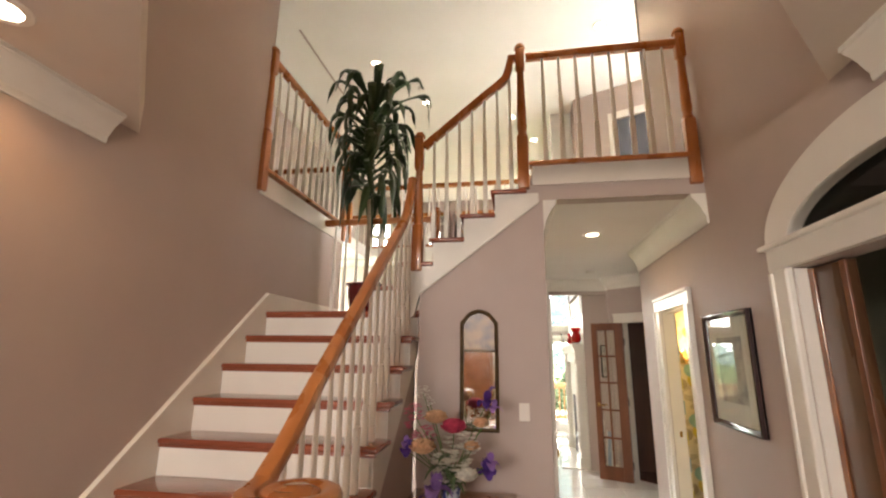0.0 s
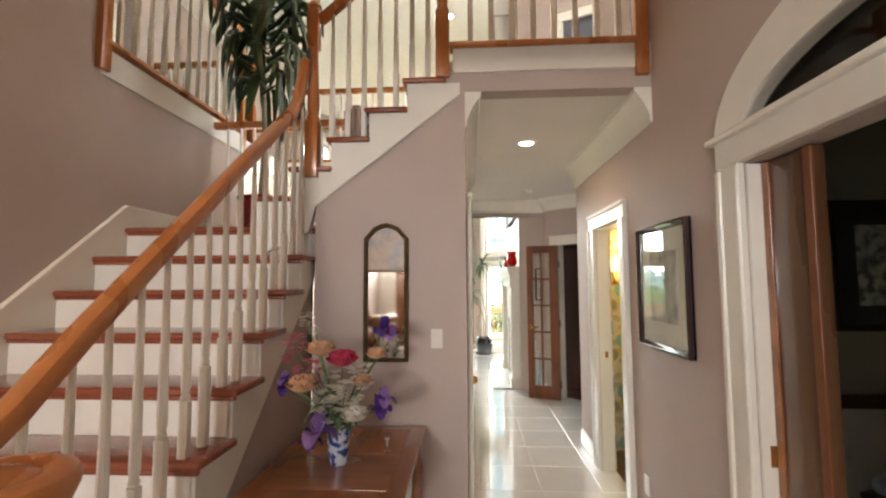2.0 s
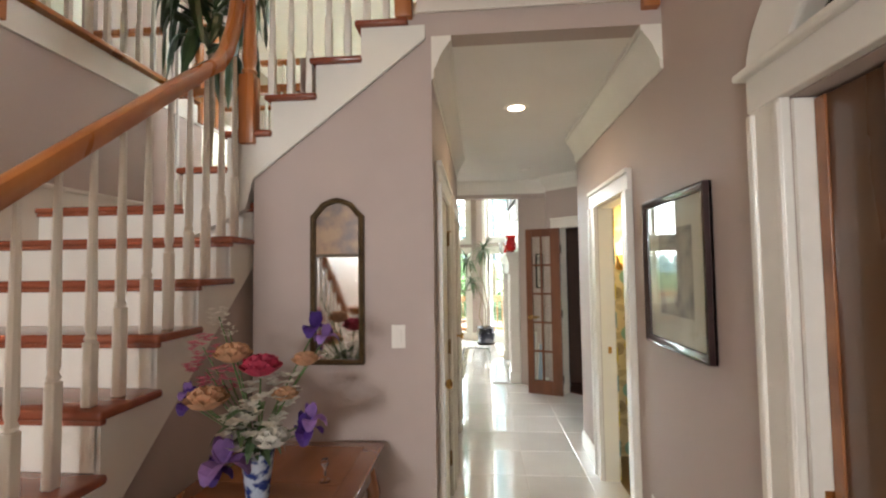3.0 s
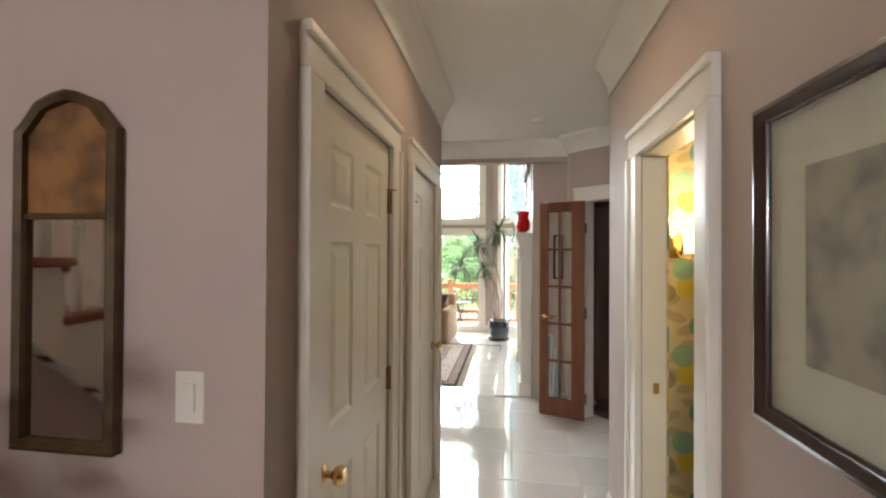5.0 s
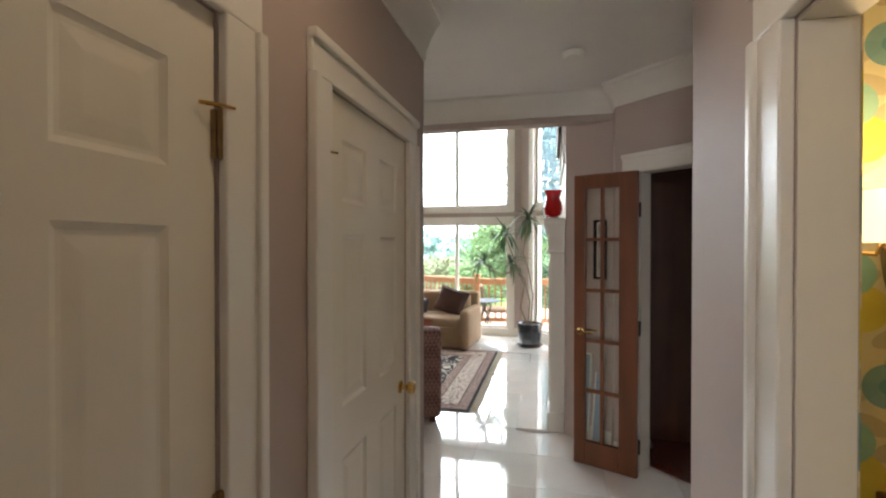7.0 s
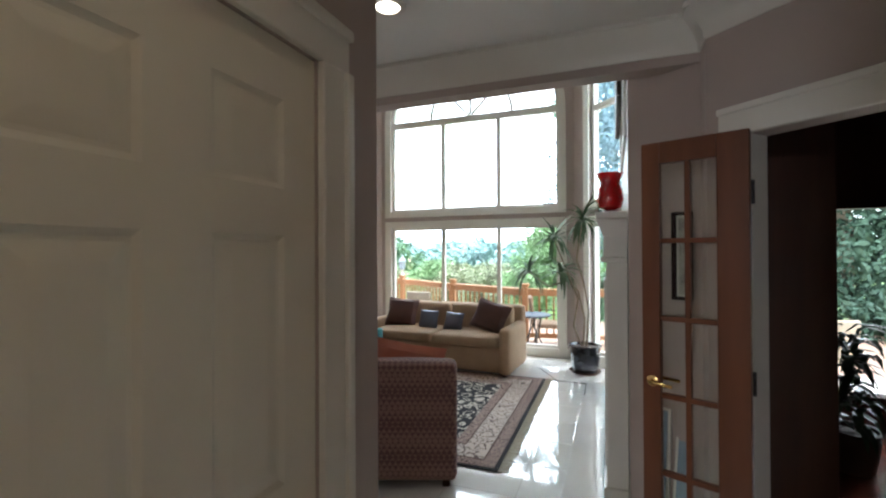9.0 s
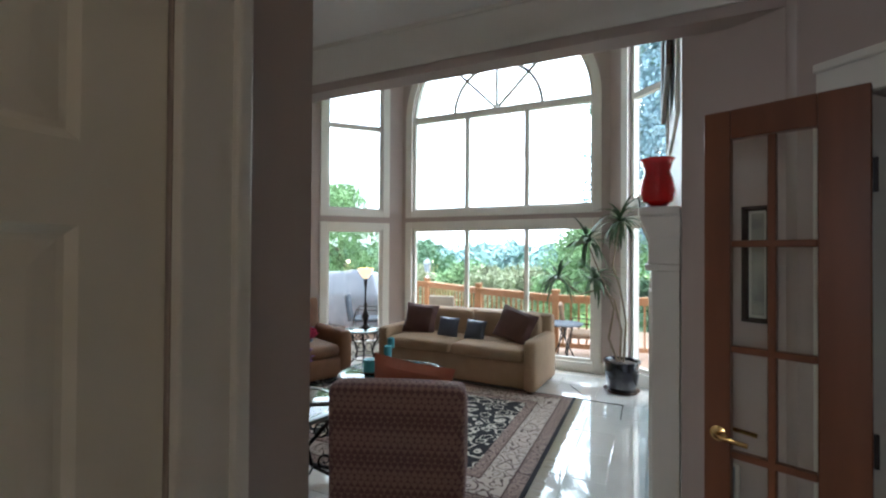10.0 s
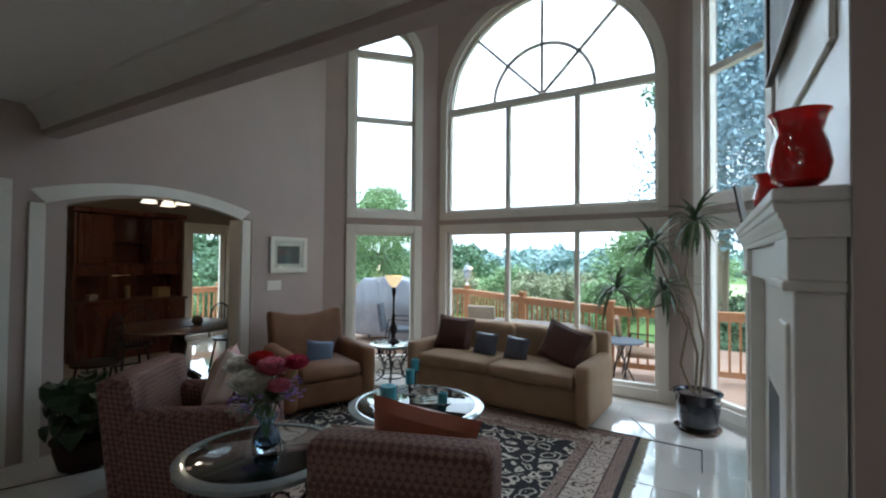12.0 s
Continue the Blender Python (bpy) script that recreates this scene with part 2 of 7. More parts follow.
# foyer walls
wall("wall_stair_side", (XL, -5.0), (XL, 3.04), 0.15, 0, TOP, PINK, "mauve painted wall beside the staircase")
wall("wall_stair_lower", (XL, 3.04), (XL, 4.75), 0.15, 0, UP - 0.15, PINK, "mauve painted wall below the upper gallery")
wall("wall_right", (XR, 5.165), (XR, -5.0), 0.11, 0, TOP, PINK, "mauve painted wall with doorways",
     holes=[(0.0, 0.815, UP, TOP), (0.665, 1.327, 0, 2.03), (2.779, 4.109, 0, 2.055), (2.80, 4.09, 2.215, 2.22, 0.19)])
wall("wall_front", (-2.15, -5.0), (1.46, -5.0), -0.15, 0, TOP, PINK, "mauve painted front wall", holes=[(0.17, 1.87, 0, 2.66)])
# mirror wall below the second flight, cut along its slope
q = prism([(-0.73, 0), (0.19, 0), (0.19, 2.75), (-0.73, 2.05)], -0.12, 0)
setting("wall_mirror", q, PINK, "mauve painted wall below the stairs", "wall", Matrix.Translation((0, YM - 0.004, 0)) @ Matrix.Rotation(radians(90), 4, "X"))
# under the first flight, and the passage wall with closets
wall("wall_closets", (0.19, YM), (0.19, YE), 0.12, 0, CH, PINK, "mauve painted passage wall with two closet doors",
     holes=[(0.25, 0.99, 0, 2.035), (1.435, 2.18, 0, 2.045)])
wall("wall_passage_end", (0.07, YE), (-3.9, YE), 0.12, 0, CH, PINK, "mauve painted wall of the cross passage")
setting("ceiling_passage", box(0.05, YM + 0.12, CH, 2.6, YE, CH + 0.1), CEIL, "cream painted ceiling of the passage", "ceiling")
setting("ceiling_cross", box(-6.0, YE, CH, 2.6, YH, CH + 0.1), CEIL, "cream painted ceiling of the cross passage", "ceiling")
setting("beam_front", box(0.07, YM, CH, XR, YM + 0.12, UP - 0.15), PINK, "mauve painted beam below the gallery", "beam")
setting("gallery_fascia", box(0.12, YM - 0.015, UP - 0.15, XR, YM + 0.15, UP), WHITE, "white fascia board of the gallery", "fascia")
setting("upper_floor", box(0.07, YM + 0.15, UP - 0.15, 4.4, YH, UP), CEIL, "upper gallery floor slab", "floor")
setting("bridge_floor", box(-6.0, YE, CH + 0.1, 0.07, YH, UP), WHITE, "white edged floor of the upper bridge", "floor")
setting("gallery_floor", box(-6.0, 3.04, UP - 0.15, XL - 0.02, YE, UP), CEIL, "upper gallery floor slab", "floor")
setting("gallery_fascia_side", box(XL - 0.02, 3.04, UP - 0.17, XL + 0.015, 4.75, UP), WHITE, "white fascia board of the side gallery", "fascia")
setting("ceiling_high", box(-6.2, -5.2, TOP, 4.6, 11.6, TOP + 0.12), CEIL, "cream high ceiling", "ceiling")
setting("ceiling_ridge", box(-2.66, 4.5, TOP - 0.015, -2.635, 6.4, TOP - 0.001), PINK, "thin ridge strip on the high ceiling", "trim")
setting("ceiling_entry", prism([(-2.0, 1.9), (-1.22, 1.08), (-0.9, 0.75), (0.55, 0.75), (0.86, 1.40), (1.31, 1.92), (1.31, -5.0), (-2.0, -5.0)][::-1], 2.77, 2.95), mat("beige entry ceiling paint", (0.62, 0.54, 0.46), 0.75, second=(0.58, 0.5, 0.43), scale=2, bump=0.1, bump_scale=180), "beige entry ceiling", "ceiling")
# upper storey walls
wall("wall_upper_left", (-5.9, 3.04), (-2.15, 3.04), -0.15, UP, TOP, PINK, "mauve upper wall")
wall("wall_upper_far_left", (-6.0, 11.4), (-6.0, 3.0), -0.15, UP, TOP, CEIL, "cream upper wall")
UD0, UD1 = (2.6, 5.9), (0.93, 6.68)      # angled upstairs wall with a doorway
wall("wall_upper_right", UD0, UD1, -0.12, UP, TOP, PINK, "mauve upper wall with a doorway", holes=[(0.74, 1.22, UP, UP + 2.05)])
wall("wall_upper_side", (4.3, 5.9), (2.6, 5.9), -0.12, UP, TOP, PINK, "mauve upper wall")
wall("wall_upper_corner", (0.93, 6.70), (0.93, YH), -0.1, UP, TOP, PINK, "mauve upper wall")
wall("wall_upper_room", (0.6, YH), (4.3, YH), 0.1, UP + 0.04, TOP, CEIL, "cream upper room wall")
wall("wall_upper_hall", (1.42, 3.9), (4.3, 3.9), -0.1, UP, TOP, PINK, "mauve upper wall")

# living room: beam, fireplace wall, bay
setting("beam_living", box(-6.0, YH, 2.53, 1.30, YH + 0.12, UP + 0.03), PINK, "mauve painted beam towards the living room", "beam")
wall("wall_beside_hearth", (0.96, YH + 0.22), (1.31, YH), 0.12, 0, TOP, PINK, "mauve painted wall beside the fireplace")
wall("wall_return", (1.30, YH + 0.02), (1.30, 6.925), 0.1, 0, CH, PINK, "narrow mauve return wall beside the library door")
wall("wall_chimney", (0.96, 9.45), (0.96, YH + 0.24), 0.5, 0, TOP, WHITE, "white painted chimney breast", holes=[(0.6, 1.75, 0.06, 0.885)])
wall("wall_hearth_side", (1.45, 9.45), (1.45, 10.1), -0.15, 0, TOP, PINK, "mauve painted wall")
wall("wall_arch", (-3.9, YE), (-3.9, 10.1), 0.2, 0, TOP, PINK, "mauve painted wall with an arched opening", holes=[(1.54, 3.27, 0, 2.0, 0.15, 1.0)])
BAYL, BAYR = ((-3.9, 10.1), (-2.8, 11.25)), ((0.35, 11.25), (1.45, 10.1))
side_holes = [(0.4, 1.27, 0.15, 1.95), (0.4, 1.27, 2.24, 4.5, 0.435)]
wall("wall_bay_left", *BAYL, 0.18, 0, TOP, PINK, "mauve painted bay wall", holes=side_holes)
wall("wall_bay_right", *BAYR, 0.18, 0, TOP, PINK, "mauve painted bay wall", holes=[(0.32, 1.2, 0.15, 1.95), (0.32, 1.2, 2.24, 4.35, 0.44)])
wall("wall_bay_centre", (-2.8, 11.25), (0.35, 11.25), 0.18, 0, TOP, PINK, "mauve painted bay wall", holes=[(0.165, 2.94, 0.12, 1.97), (0.165, 2.94, 2.24, 3.71, 1.3875)])
# study doorway wall at the end of the passage
LIB0, LIB1 = (1.296, 6.93), (2.5, 5.81)
m_fd, _ = local(LIB0, LIB1)
wall("wall_library", LIB0, LIB1, 0.12, 0, CH, PINK, "mauve painted angled wall with a doorway", holes=[(0.2, 1.26, 0, 2.08)])
wall("wall_passage_right", (2.45, 6.2), (2.45, 5.0), 0.1, 0, CH, PINK, "mauve painted wall")
wall("wall_passage_back", (2.5, 5.165), (1.42, 5.165), -0.1, 0, CH, PINK, "mauve painted wall")

# ---- staircase ----
RISE, RUN, SX0, SX1 = 0.194, 0.235, XL, -0.76
stairs = thing("staircase", pose(0, 0, 0), "white staircase with stained oak treads turning at a landing", "staircase", "", "structure")


def nose_y(k):
    return 2.32 + RUN * (k - 6)


def tread_mesh(x0, x1, y0, y1, z, back=True):
    """Board with a rounded nose along its front and a return along its open end."""
    b = box(x0, y0, z - 0.032, x1, y1, z, bevel=0.012, seg=3)
    return box(x0, y0 + 0.014, z - 0.05, x1 - 0.014, y0 + 0.04, z - 0.03, b, 0.006)


for k in range(1, 11):
    z, y = RISE * k, nose_y(k)
    deep = RUN + 0.035 if k < 10 else 0.25
    part("tread", tread_mesh(SX0 + 0.02, SX1 + 0.035, y, y + deep, z), OAKT, stairs, "stained oak tread", smooth=True)
    part("riser", box(SX0 + 0.02, y + 0.03, z - RISE, SX1 - 0.004, y + 0.05, z - 0.03), WHITE, stairs)
# saw-toothed string on the open side and the raked skirt on the wall
poly = []
for k in range(1, 11):
    poly += [(nose_y(k) + 0.03, RISE * (k - 1) if k > 1 else 0), (nose_y(k) + 0.03, RISE * k - 0.034)]
poly += [(3.33, RISE * 10 - 0.034), (3.33, RISE * 10 - 0.28), (nose_y(1) + 0.35, 0)]
q = prism(poly, 0, 0.02)
q.transform(Matrix(((0, 0, 1, SX1 - 0.01), (1, 0, 0, 0), (0, 1, 0, 0), (0, 0, 0, 1))))
part("stringer", q, WHITE, stairs, "white cut stringer")
q = prism([(nose_y(1) + 0.42, 0), (3.33, RISE * 10 - 0.29), (3.33, 0)], 0, 0.06)
q.transform(Matrix(((0, 0, 1, SX1 - 0.075), (1, 0, 0, 0), (0, 1, 0, 0), (0, 0, 0, 1))))
part("spandrel", q, PINK, stairs, "mauve painted spandrel")
s0, s1 = nose_y(1) - 0.25, nose_y(10) + 0.02
q = prism([(s0, 0), (s0, 0.1), (s1, RISE * 10 + 0.12), (4.72, RISE * 10 + 0.12), (4.72, RISE * 10 - 0.1), (s1, RISE * 10 - 0.2), (s0 + 0.5, 0)], 0, 0.022)
q.transform(Matrix(((0, 0, 1, XL), (1, 0, 0, 0), (0, 1, 0, 0), (0, 0, 0, 1))))
part("skirt", q, WHITE, stairs, "white raked skirt board")
sl = (RISE * 10 + 0.02) / (s1 - s0)
part("skirt_cap", sweep([(-0.016, 0), (0.016, 0), (0.016, 0.022), (0, 0.03), (-0.016, 0.022)], [(XL + 0.014, s0, 0.1), (XL + 0.014, s1, RISE * 10 + 0.12), (XL + 0.014, 4.7, RISE * 10 + 0.12)]), WHITE, stairs)
# landing and second flight
LZ = RISE * 10
part("landing", box(XL + 0.024, nose_y(10) + 0.055, LZ - 0.2, SX1 - 0.03, 4.25, LZ - 0.034), WHITE, stairs)
part("landing_boards", box(XL + 0.024, nose_y(10) + 0.252, LZ - 0.03, SX1 - 0.15, 4.25, LZ, bevel=0.004), OAKT, stairs)
for n in range(1, 6):
    z, x = LZ + 0.18 * n, -0.665 + 0.235 * (n - 3)
    b = box(x, YM - 0.035, z - 0.032, x + 0.27, 4.2, z, bevel=0.012, seg=3)
    part("tread", b, OAKT, stairs, "stained oak tread", smooth=True)
    part("riser", box(x + 0.03, YM - 0.004, z - 0.18, x + 0.05, 4.2, z - 0.03), WHITE, stairs)
poly = [(-1.1, LZ - 0.03)]
for n in range(1, 6):
    x = -0.665 + 0.235 * (n - 3) + 0.03
    poly += [(x, LZ + 0.18 * (n - 1) - 0.034), (x, LZ + 0.18 * n - 0.034)]
poly += [(0.16, LZ + 0.866), (0.16, 2.735), (-0.73, 2.055), (-0.77, LZ - 0.04), (-1.1, LZ - 0.2)]
q = prism(poly, -0.03, 0.012)
part("stringer", q, WHITE, stairs, "white cut stringer", Matrix.Translation((0, YM, 0)) @ Matrix.Rotation(radians(90), 4, "X"))
part("stringer_bead", sweep(circle(0.008, 6), [(-0.73, YM - 0.016, 2.055), (0.16, YM - 0.016, 2.735)]), WHITE, stairs)
part("stair_back", box(-0.76, 4.2, 0, 0.07, 4.26, UP - 0.15), PINK, stairs)


# ---- railings ----
def baluster_mesh(x, y, z0, z1, base=0.3, w=0.0165):
    """Square foot, turned collar and a taper up to the rail."""
    b = box(x - w, y - w, z0, x + w, y + w, z0 + base, bevel=0.003, seg=1)
    prof = [(0.013, 0), (0.018, 0.012), (0.012, 0.025), (0.0165, 0.045), (0.0165, 0.1), (0.009, z1 - z0 - base)]
    return lathe([(r, z0 + base + h) for r, h in prof], b, 8, Matrix.Translation((x, y, 0)))


def newel_mesh(x, y, z0, z1, w=0.042, base=0.42, cap=0.3):
    b = box(x - w, y - w, z0, x + w, y + w, z0 + base, bevel=0.006)
    top = z1 - 0.05
    prof = [(0.03, z0 + base), (0.04, z0 + base + 0.02), (0.03, z0 + base + 0.04), (0.037, z0 + base + 0.09), (0.026, top - cap), (0.036, top - cap + 0.02)]
    lathe(prof, b, 14, Matrix.Translation((x, y, 0)))
    box(x - w * 0.86, y - w * 0.86, top - cap + 0.02, x + w * 0.86, y + w * 0.86, top, b, 0.006)
    return lathe([(0.02, top), (0.045, top + 0.008), (0.045, top + 0.02), (0.03, top + 0.045), (0.005, top + 0.05)], b, 14, Matrix.Translation((x, y, 0)))


RAILP = [(-0.022, -0.03), (0.022, -0.03), (0.03, -0.01), (0.033, 0.008), (0.026, 0.024), (0.012, 0.031), (-0.012, 0.031), (-0.026, 0.024), (-0.033, 0.008), (-0.03, -0.01)]
rail = thing("stair_railing", pose(0, 0, 0), "orange oak handrail with white turned balusters and a volute", "railing")
RX = -0.81
pts = [(RX, 1.42, 1.235), (RX, 1.52, 1.305)] + [(RX, y, 1.225 + 0.83 * (y - 1.41)) for y in (1.7, 2.2, 2.7, 2.95)]
pts += [(RX, 3.03, 2.56), (RX + 0.005, 3.1, 2.66), (RX + 0.01, 3.15, 2.8), (RX + 0.02, 3.17, 2.95)]
part("handrail", sweep(RAILP, pts), OAK, rail, smooth=True)
vol = []
cx, cy = RX + 0.145, 1.345
for i in range(34):
    a = math.pi - i / 33 * 3.4 * math.pi * 0.86
    r = 0.145 - 0.09 * i / 33
    vol.append((cx + r * math.cos(math.pi + (i / 33) * 2.9 * math.pi * 0.9), cy + r * math.sin(math.pi + (i / 33) * 2.9 * math.pi * 0.9), 1.215))
part("volute", sweep(RAILP, [(RX, 1.46, 1.255), (RX, 1.41, 1.225)] + vol), OAK, rail, smooth=True)
part("volute_cap", lathe([(0.07, 1.18), (0.074, 1.2), (0.074, 1.235), (0.04, 1.25), (0.002, 1.252)], None, 20, Matrix.Translation((cx, cy, 0))), OAK, rail, smooth=True)
for k in range(2, 11):
    for j, off in enumerate((0.05, 0.165)):
        y = nose_y(k) + off
        if y < 1.5 or y > 3.22:
            continue
        part("baluster", baluster_mesh(RX, y, RISE * k, 1.225 + 0.83 * (y - 1.41) - 0.028, 0.2 + 0.1 * j), WHITE, rail, smooth=True)
for a in range(5):
    an = 2 * math.pi * a / 5
    part("baluster", baluster_mesh(cx + 0.09 * math.cos(an), cy + 0.09 * math.sin(an), RISE * 2 if cy + 0.09 * math.sin(an) > nose_y(2) else RISE, 1.19, 0.25), WHITE, rail, smooth=True)
part("newel", newel_mesh(-0.755, YM - 0.005, 2.23, 3.365, 0.04, 0.36, 0.28), OAK, rail, smooth=True)
# upper rail of the second flight
pts = [(-0.72, YM, 3.245), (-0.2, YM, 3.68), (-0.12, YM, 3.74), (-0.06, YM, 3.8), (-0.035, YM, 3.88), (-0.02, YM, 3.97), (0.055, YM, 3.97)]
part("handrail", sweep(RAILP, pts), OAK, rail, smooth=True)
for i in range(7):
    x = -0.635 + 0.1 * i
    n = 3 + int((x + 0.665) / 0.235)
    n = min(n, 5)
    part("baluster", baluster_mesh(x, YM, LZ + 0.18 * n, 3.245 + 0.835 * (x + 0.72) - 0.03, 0.22), WHITE, rail, smooth=True)
part("newel", newel_mesh(0.055, YM - 0.005, 2.84, 4.09, 0.042, 0.42, 0.2), OAK, rail, smooth=True)


def railing(name, label, p0, p1, z, count, h=0.95, ends=(True, True), newel_base=-0.1, base=0.3):
    """A level railing: shoe, handrail, balusters and newels at its ends."""
    th = thing(name, pose(0, 0, 0), label, "railing", "level railings upstairs")
    a, b = Vector((*p0, z)), Vector((*p1, z))
    part("shoe", sweep([(-0.045, 0), (0.045, 0), (0.045, 0.022), (0.035, 0.035), (-0.035, 0.035), (-0.045, 0.022)], [a, b]), OAK, th, smooth=True)
    part("handrail", sweep(RAILP, [a + Vector((0, 0, h)), b + Vector((0, 0, h))]), OAK, th, smooth=True)
    for i in range(count):
        p = a.lerp(b, (i + 1) / (count + 1))
        part("baluster", baluster_mesh(p.x, p.y, z + 0.03, z + h - 0.028, base), WHITE, th, smooth=True)
    for e, p in zip(ends, (a, b)):
        if e:
            part("newel", newel_mesh(p.x, p.y, z + newel_base, z + h + 0.12, 0.04, 0.5, 0.22), OAK, th, smooth=True)
    return th


railing("gallery_railing", "oak gallery railing with white balusters above the passage", (0.10, YM), (1.255, YM), UP, 8, ends=(False, True), newel_base=-0.2)
railing("side_gallery_railing", "oak gallery railing with white balusters above the stair wall", (XL, 3.04), (XL, 4.7), UP + 0.02, 11, h=1.0, ends=(True, True), newel_base=-0.17)
railing("landing_railing", "oak landing railing with white balusters", (XL + 0.03, 4.22), (-0.8, 4.22), LZ, 9, h=1.0, ends=(False, True), newel_base=-0.1)
railing("bridge_railing", "oak bridge railing with white balusters", (-1.97, YE + 0.04), (0.1, YE + 0.04), UP, 15, h=0.88, ends=(False, True))
railing("living_railing", "oak railing with white balusters above the living room", (-5.9, YH + 0.06), (0.5, YH + 0.06), UP + 0.03, 40, h=0.88, ends=(False, False))
railing("back_gallery_railing", "oak railing with white balusters along the back gallery", (-5.8, 5.0), (-2.05, 5.0), UP, 24, h=0.88, ends=(False, True))


# ---- plants ----
LEAF = mat("dark green leaf", (0.03, 0.07, 0.02), 0.35, second=(0.015, 0.04, 0.012), scale=12, spec=0.6)
LEAF2 = mat("grey green leaf", (0.1, 0.16, 0.07), 0.4, second=(0.05, 0.09, 0.04), scale=14)
BARK = mat("pale bark", (0.3, 0.24, 0.17), 0.85, second=(0.2, 0.15, 0.1), scale=20, bump=0.5)
SOIL = mat("potting soil", (0.05, 0.035, 0.025), 0.95, bump=0.6)


def strap_leaf(bm, base, yaw, rise, length, width, droop, rng, seg=7):
    """A long arching leaf, creased along its middle."""
    d = Vector((math.cos(yaw), math.sin(yaw), 0))
    s = Vector((-d.y, d.x, 0))
    rows, p, el = [], Vector(base), rise
    for i in range(seg + 1):
        f = i / seg
        w = width * math.sin(math.pi * min(1, 0.12 + 0.88 * f)) ** 0.8 * (1 - 0.15 * f) + 0.002
        n = Vector((0, 0, 1))
        rows.append([bm.verts.new(p + s * w + n * w * 0.3), bm.verts.new(p), bm.verts.new(p - s * w + n * w * 0.3)])
        p = p + (d * math.cos(el) + Vector((0, 0, 1)) * math.sin(el)) * (length / seg)
        el -= droop / seg * 2.0 * (1 - f)
    for a, b in zip(rows, rows[1:]):
        bm.faces.new((a[0], a[1], b[1], b[0]))
        bm.faces.new((a[1], a[2], b[2], b[1]))


def pot_parts(th, r, h, material, rim=0.02):
    pt = part("pot", lathe([(r * 0.72, 0), (r * 0.8, 0.01), (r * 0.98, h * 0.6), (r, h * 0.85), (r * 0.96, h * 0.93), (r + rim, h * 0.95), (r + rim, h), (r - 0.01, h), (r - 0.02, h - 0.04), (0.0, h - 0.04)], None, 28), material, th, smooth=True)
    part("soil", lathe([(r - 0.02, h - 0.045), (r - 0.03, h - 0.03), (0.0, h - 0.02)], None, 20), SOIL, pt)


rng = random.Random(4)
corn = thing("corn_plant", pose(-1.4, 3.9, LZ), "tall dark green corn plant in a red pot", "potted plant")
pot_parts(corn, 0.15, 0.3, mat("oxblood glaze", (0.12, 0.012, 0.012), 0.2))
part("trunk", tube([(0, 0, 0.26), (0.01, 0.02, 0.8), (-0.02, 0.03, 1.4), (0.02, 0, 2.0), (0.03, 0, 2.2)], 0.022, None, 8, 0.014), BARK, corn, smooth=True)
def hanging_leaf(bm, base, yaw, reach, rise, hang, width, rng, seg=9):
    """A strap leaf that arches out from the cane and then hangs, its blade rippled."""
    d = Vector((math.cos(yaw), math.sin(yaw), 0))
    s = Vector((-d.y, d.x, 0))
    ph, sway = rng.uniform(0, 6.28), rng.uniform(-0.12, 0.12)
    pts = []
    for i in range(seg + 1):
        f = i / seg
        out = reach * (1 - (1 - min(1, f * 1.7)) ** 2) + 0.05 * f
        z = rise * math.sin(min(1, f * 2.2) * math.pi / 2) - hang * max(0, f - 0.28) ** 1.3
        pts.append(Vector(base) + d * out + s * sway * f * f + Vector((0, 0, z)))
    rows = []
    for i, p in enumerate(pts):
        f = i / seg
        t = (pts[min(i + 1, seg)] - pts[max(i - 1, 0)]).normalized()
        side = (s + d * 0.35 * math.sin(ph + 5 * f)).normalized()
        nrm = t.cross(side)
        w = width * (0.16 + math.sin(math.pi * min(1, 0.06 + 0.94 * f)) ** 0.7) * (1 if f < 0.97 else 0.2)
        rip = 0.35 * w * math.sin(ph + 11 * f)
        rows.append([bm.verts.new(p + side * w + nrm * rip), bm.verts.new(p + nrm * w * 0.3), bm.verts.new(p - side * w - nrm * rip)])
    for a, b in zip(rows, rows[1:]):
        bm.faces.new((a[0], a[1], b[1], b[0]))
        bm.faces.new((a[1], a[2], b[2], b[1]))


lb = bmesh.new()
for i in range(96):
    f = (i / 95) ** 0.85
    zz = 1.12 + 1.03 * f
    hanging_leaf(lb, (0.01 + rng.uniform(-0.03, 0.03), rng.uniform(-0.03, 0.03), zz), i * 2.4 + rng.uniform(-0.5, 0.5), rng.uniform(0.14, 0.3) + 0.24 * f * rng.uniform(0.4, 1.2), rng.uniform(0.04, 0.14) + 0.1 * f, rng.uniform(0.4, 0.78) * (0.8 + 0.25 * (1 - f)), rng.uniform(0.022, 0.036), rng)
for yaw, rise, reach in ((0.3, 0.4, 0.24), (0.6, 0.36, 0.14), (2.9, 0.24, 0.34), (-1.2, 0.26, 0.3), (1.7, 0.32, 0.1), (3.6, 0.3, 0.22), (0.0, 0.26, 0.42)):
    hanging_leaf(lb, (0.02, 0, 2.14), yaw, reach, rise, 0.16, 0.042, rng)
part("leaves", lb, LEAF, corn)

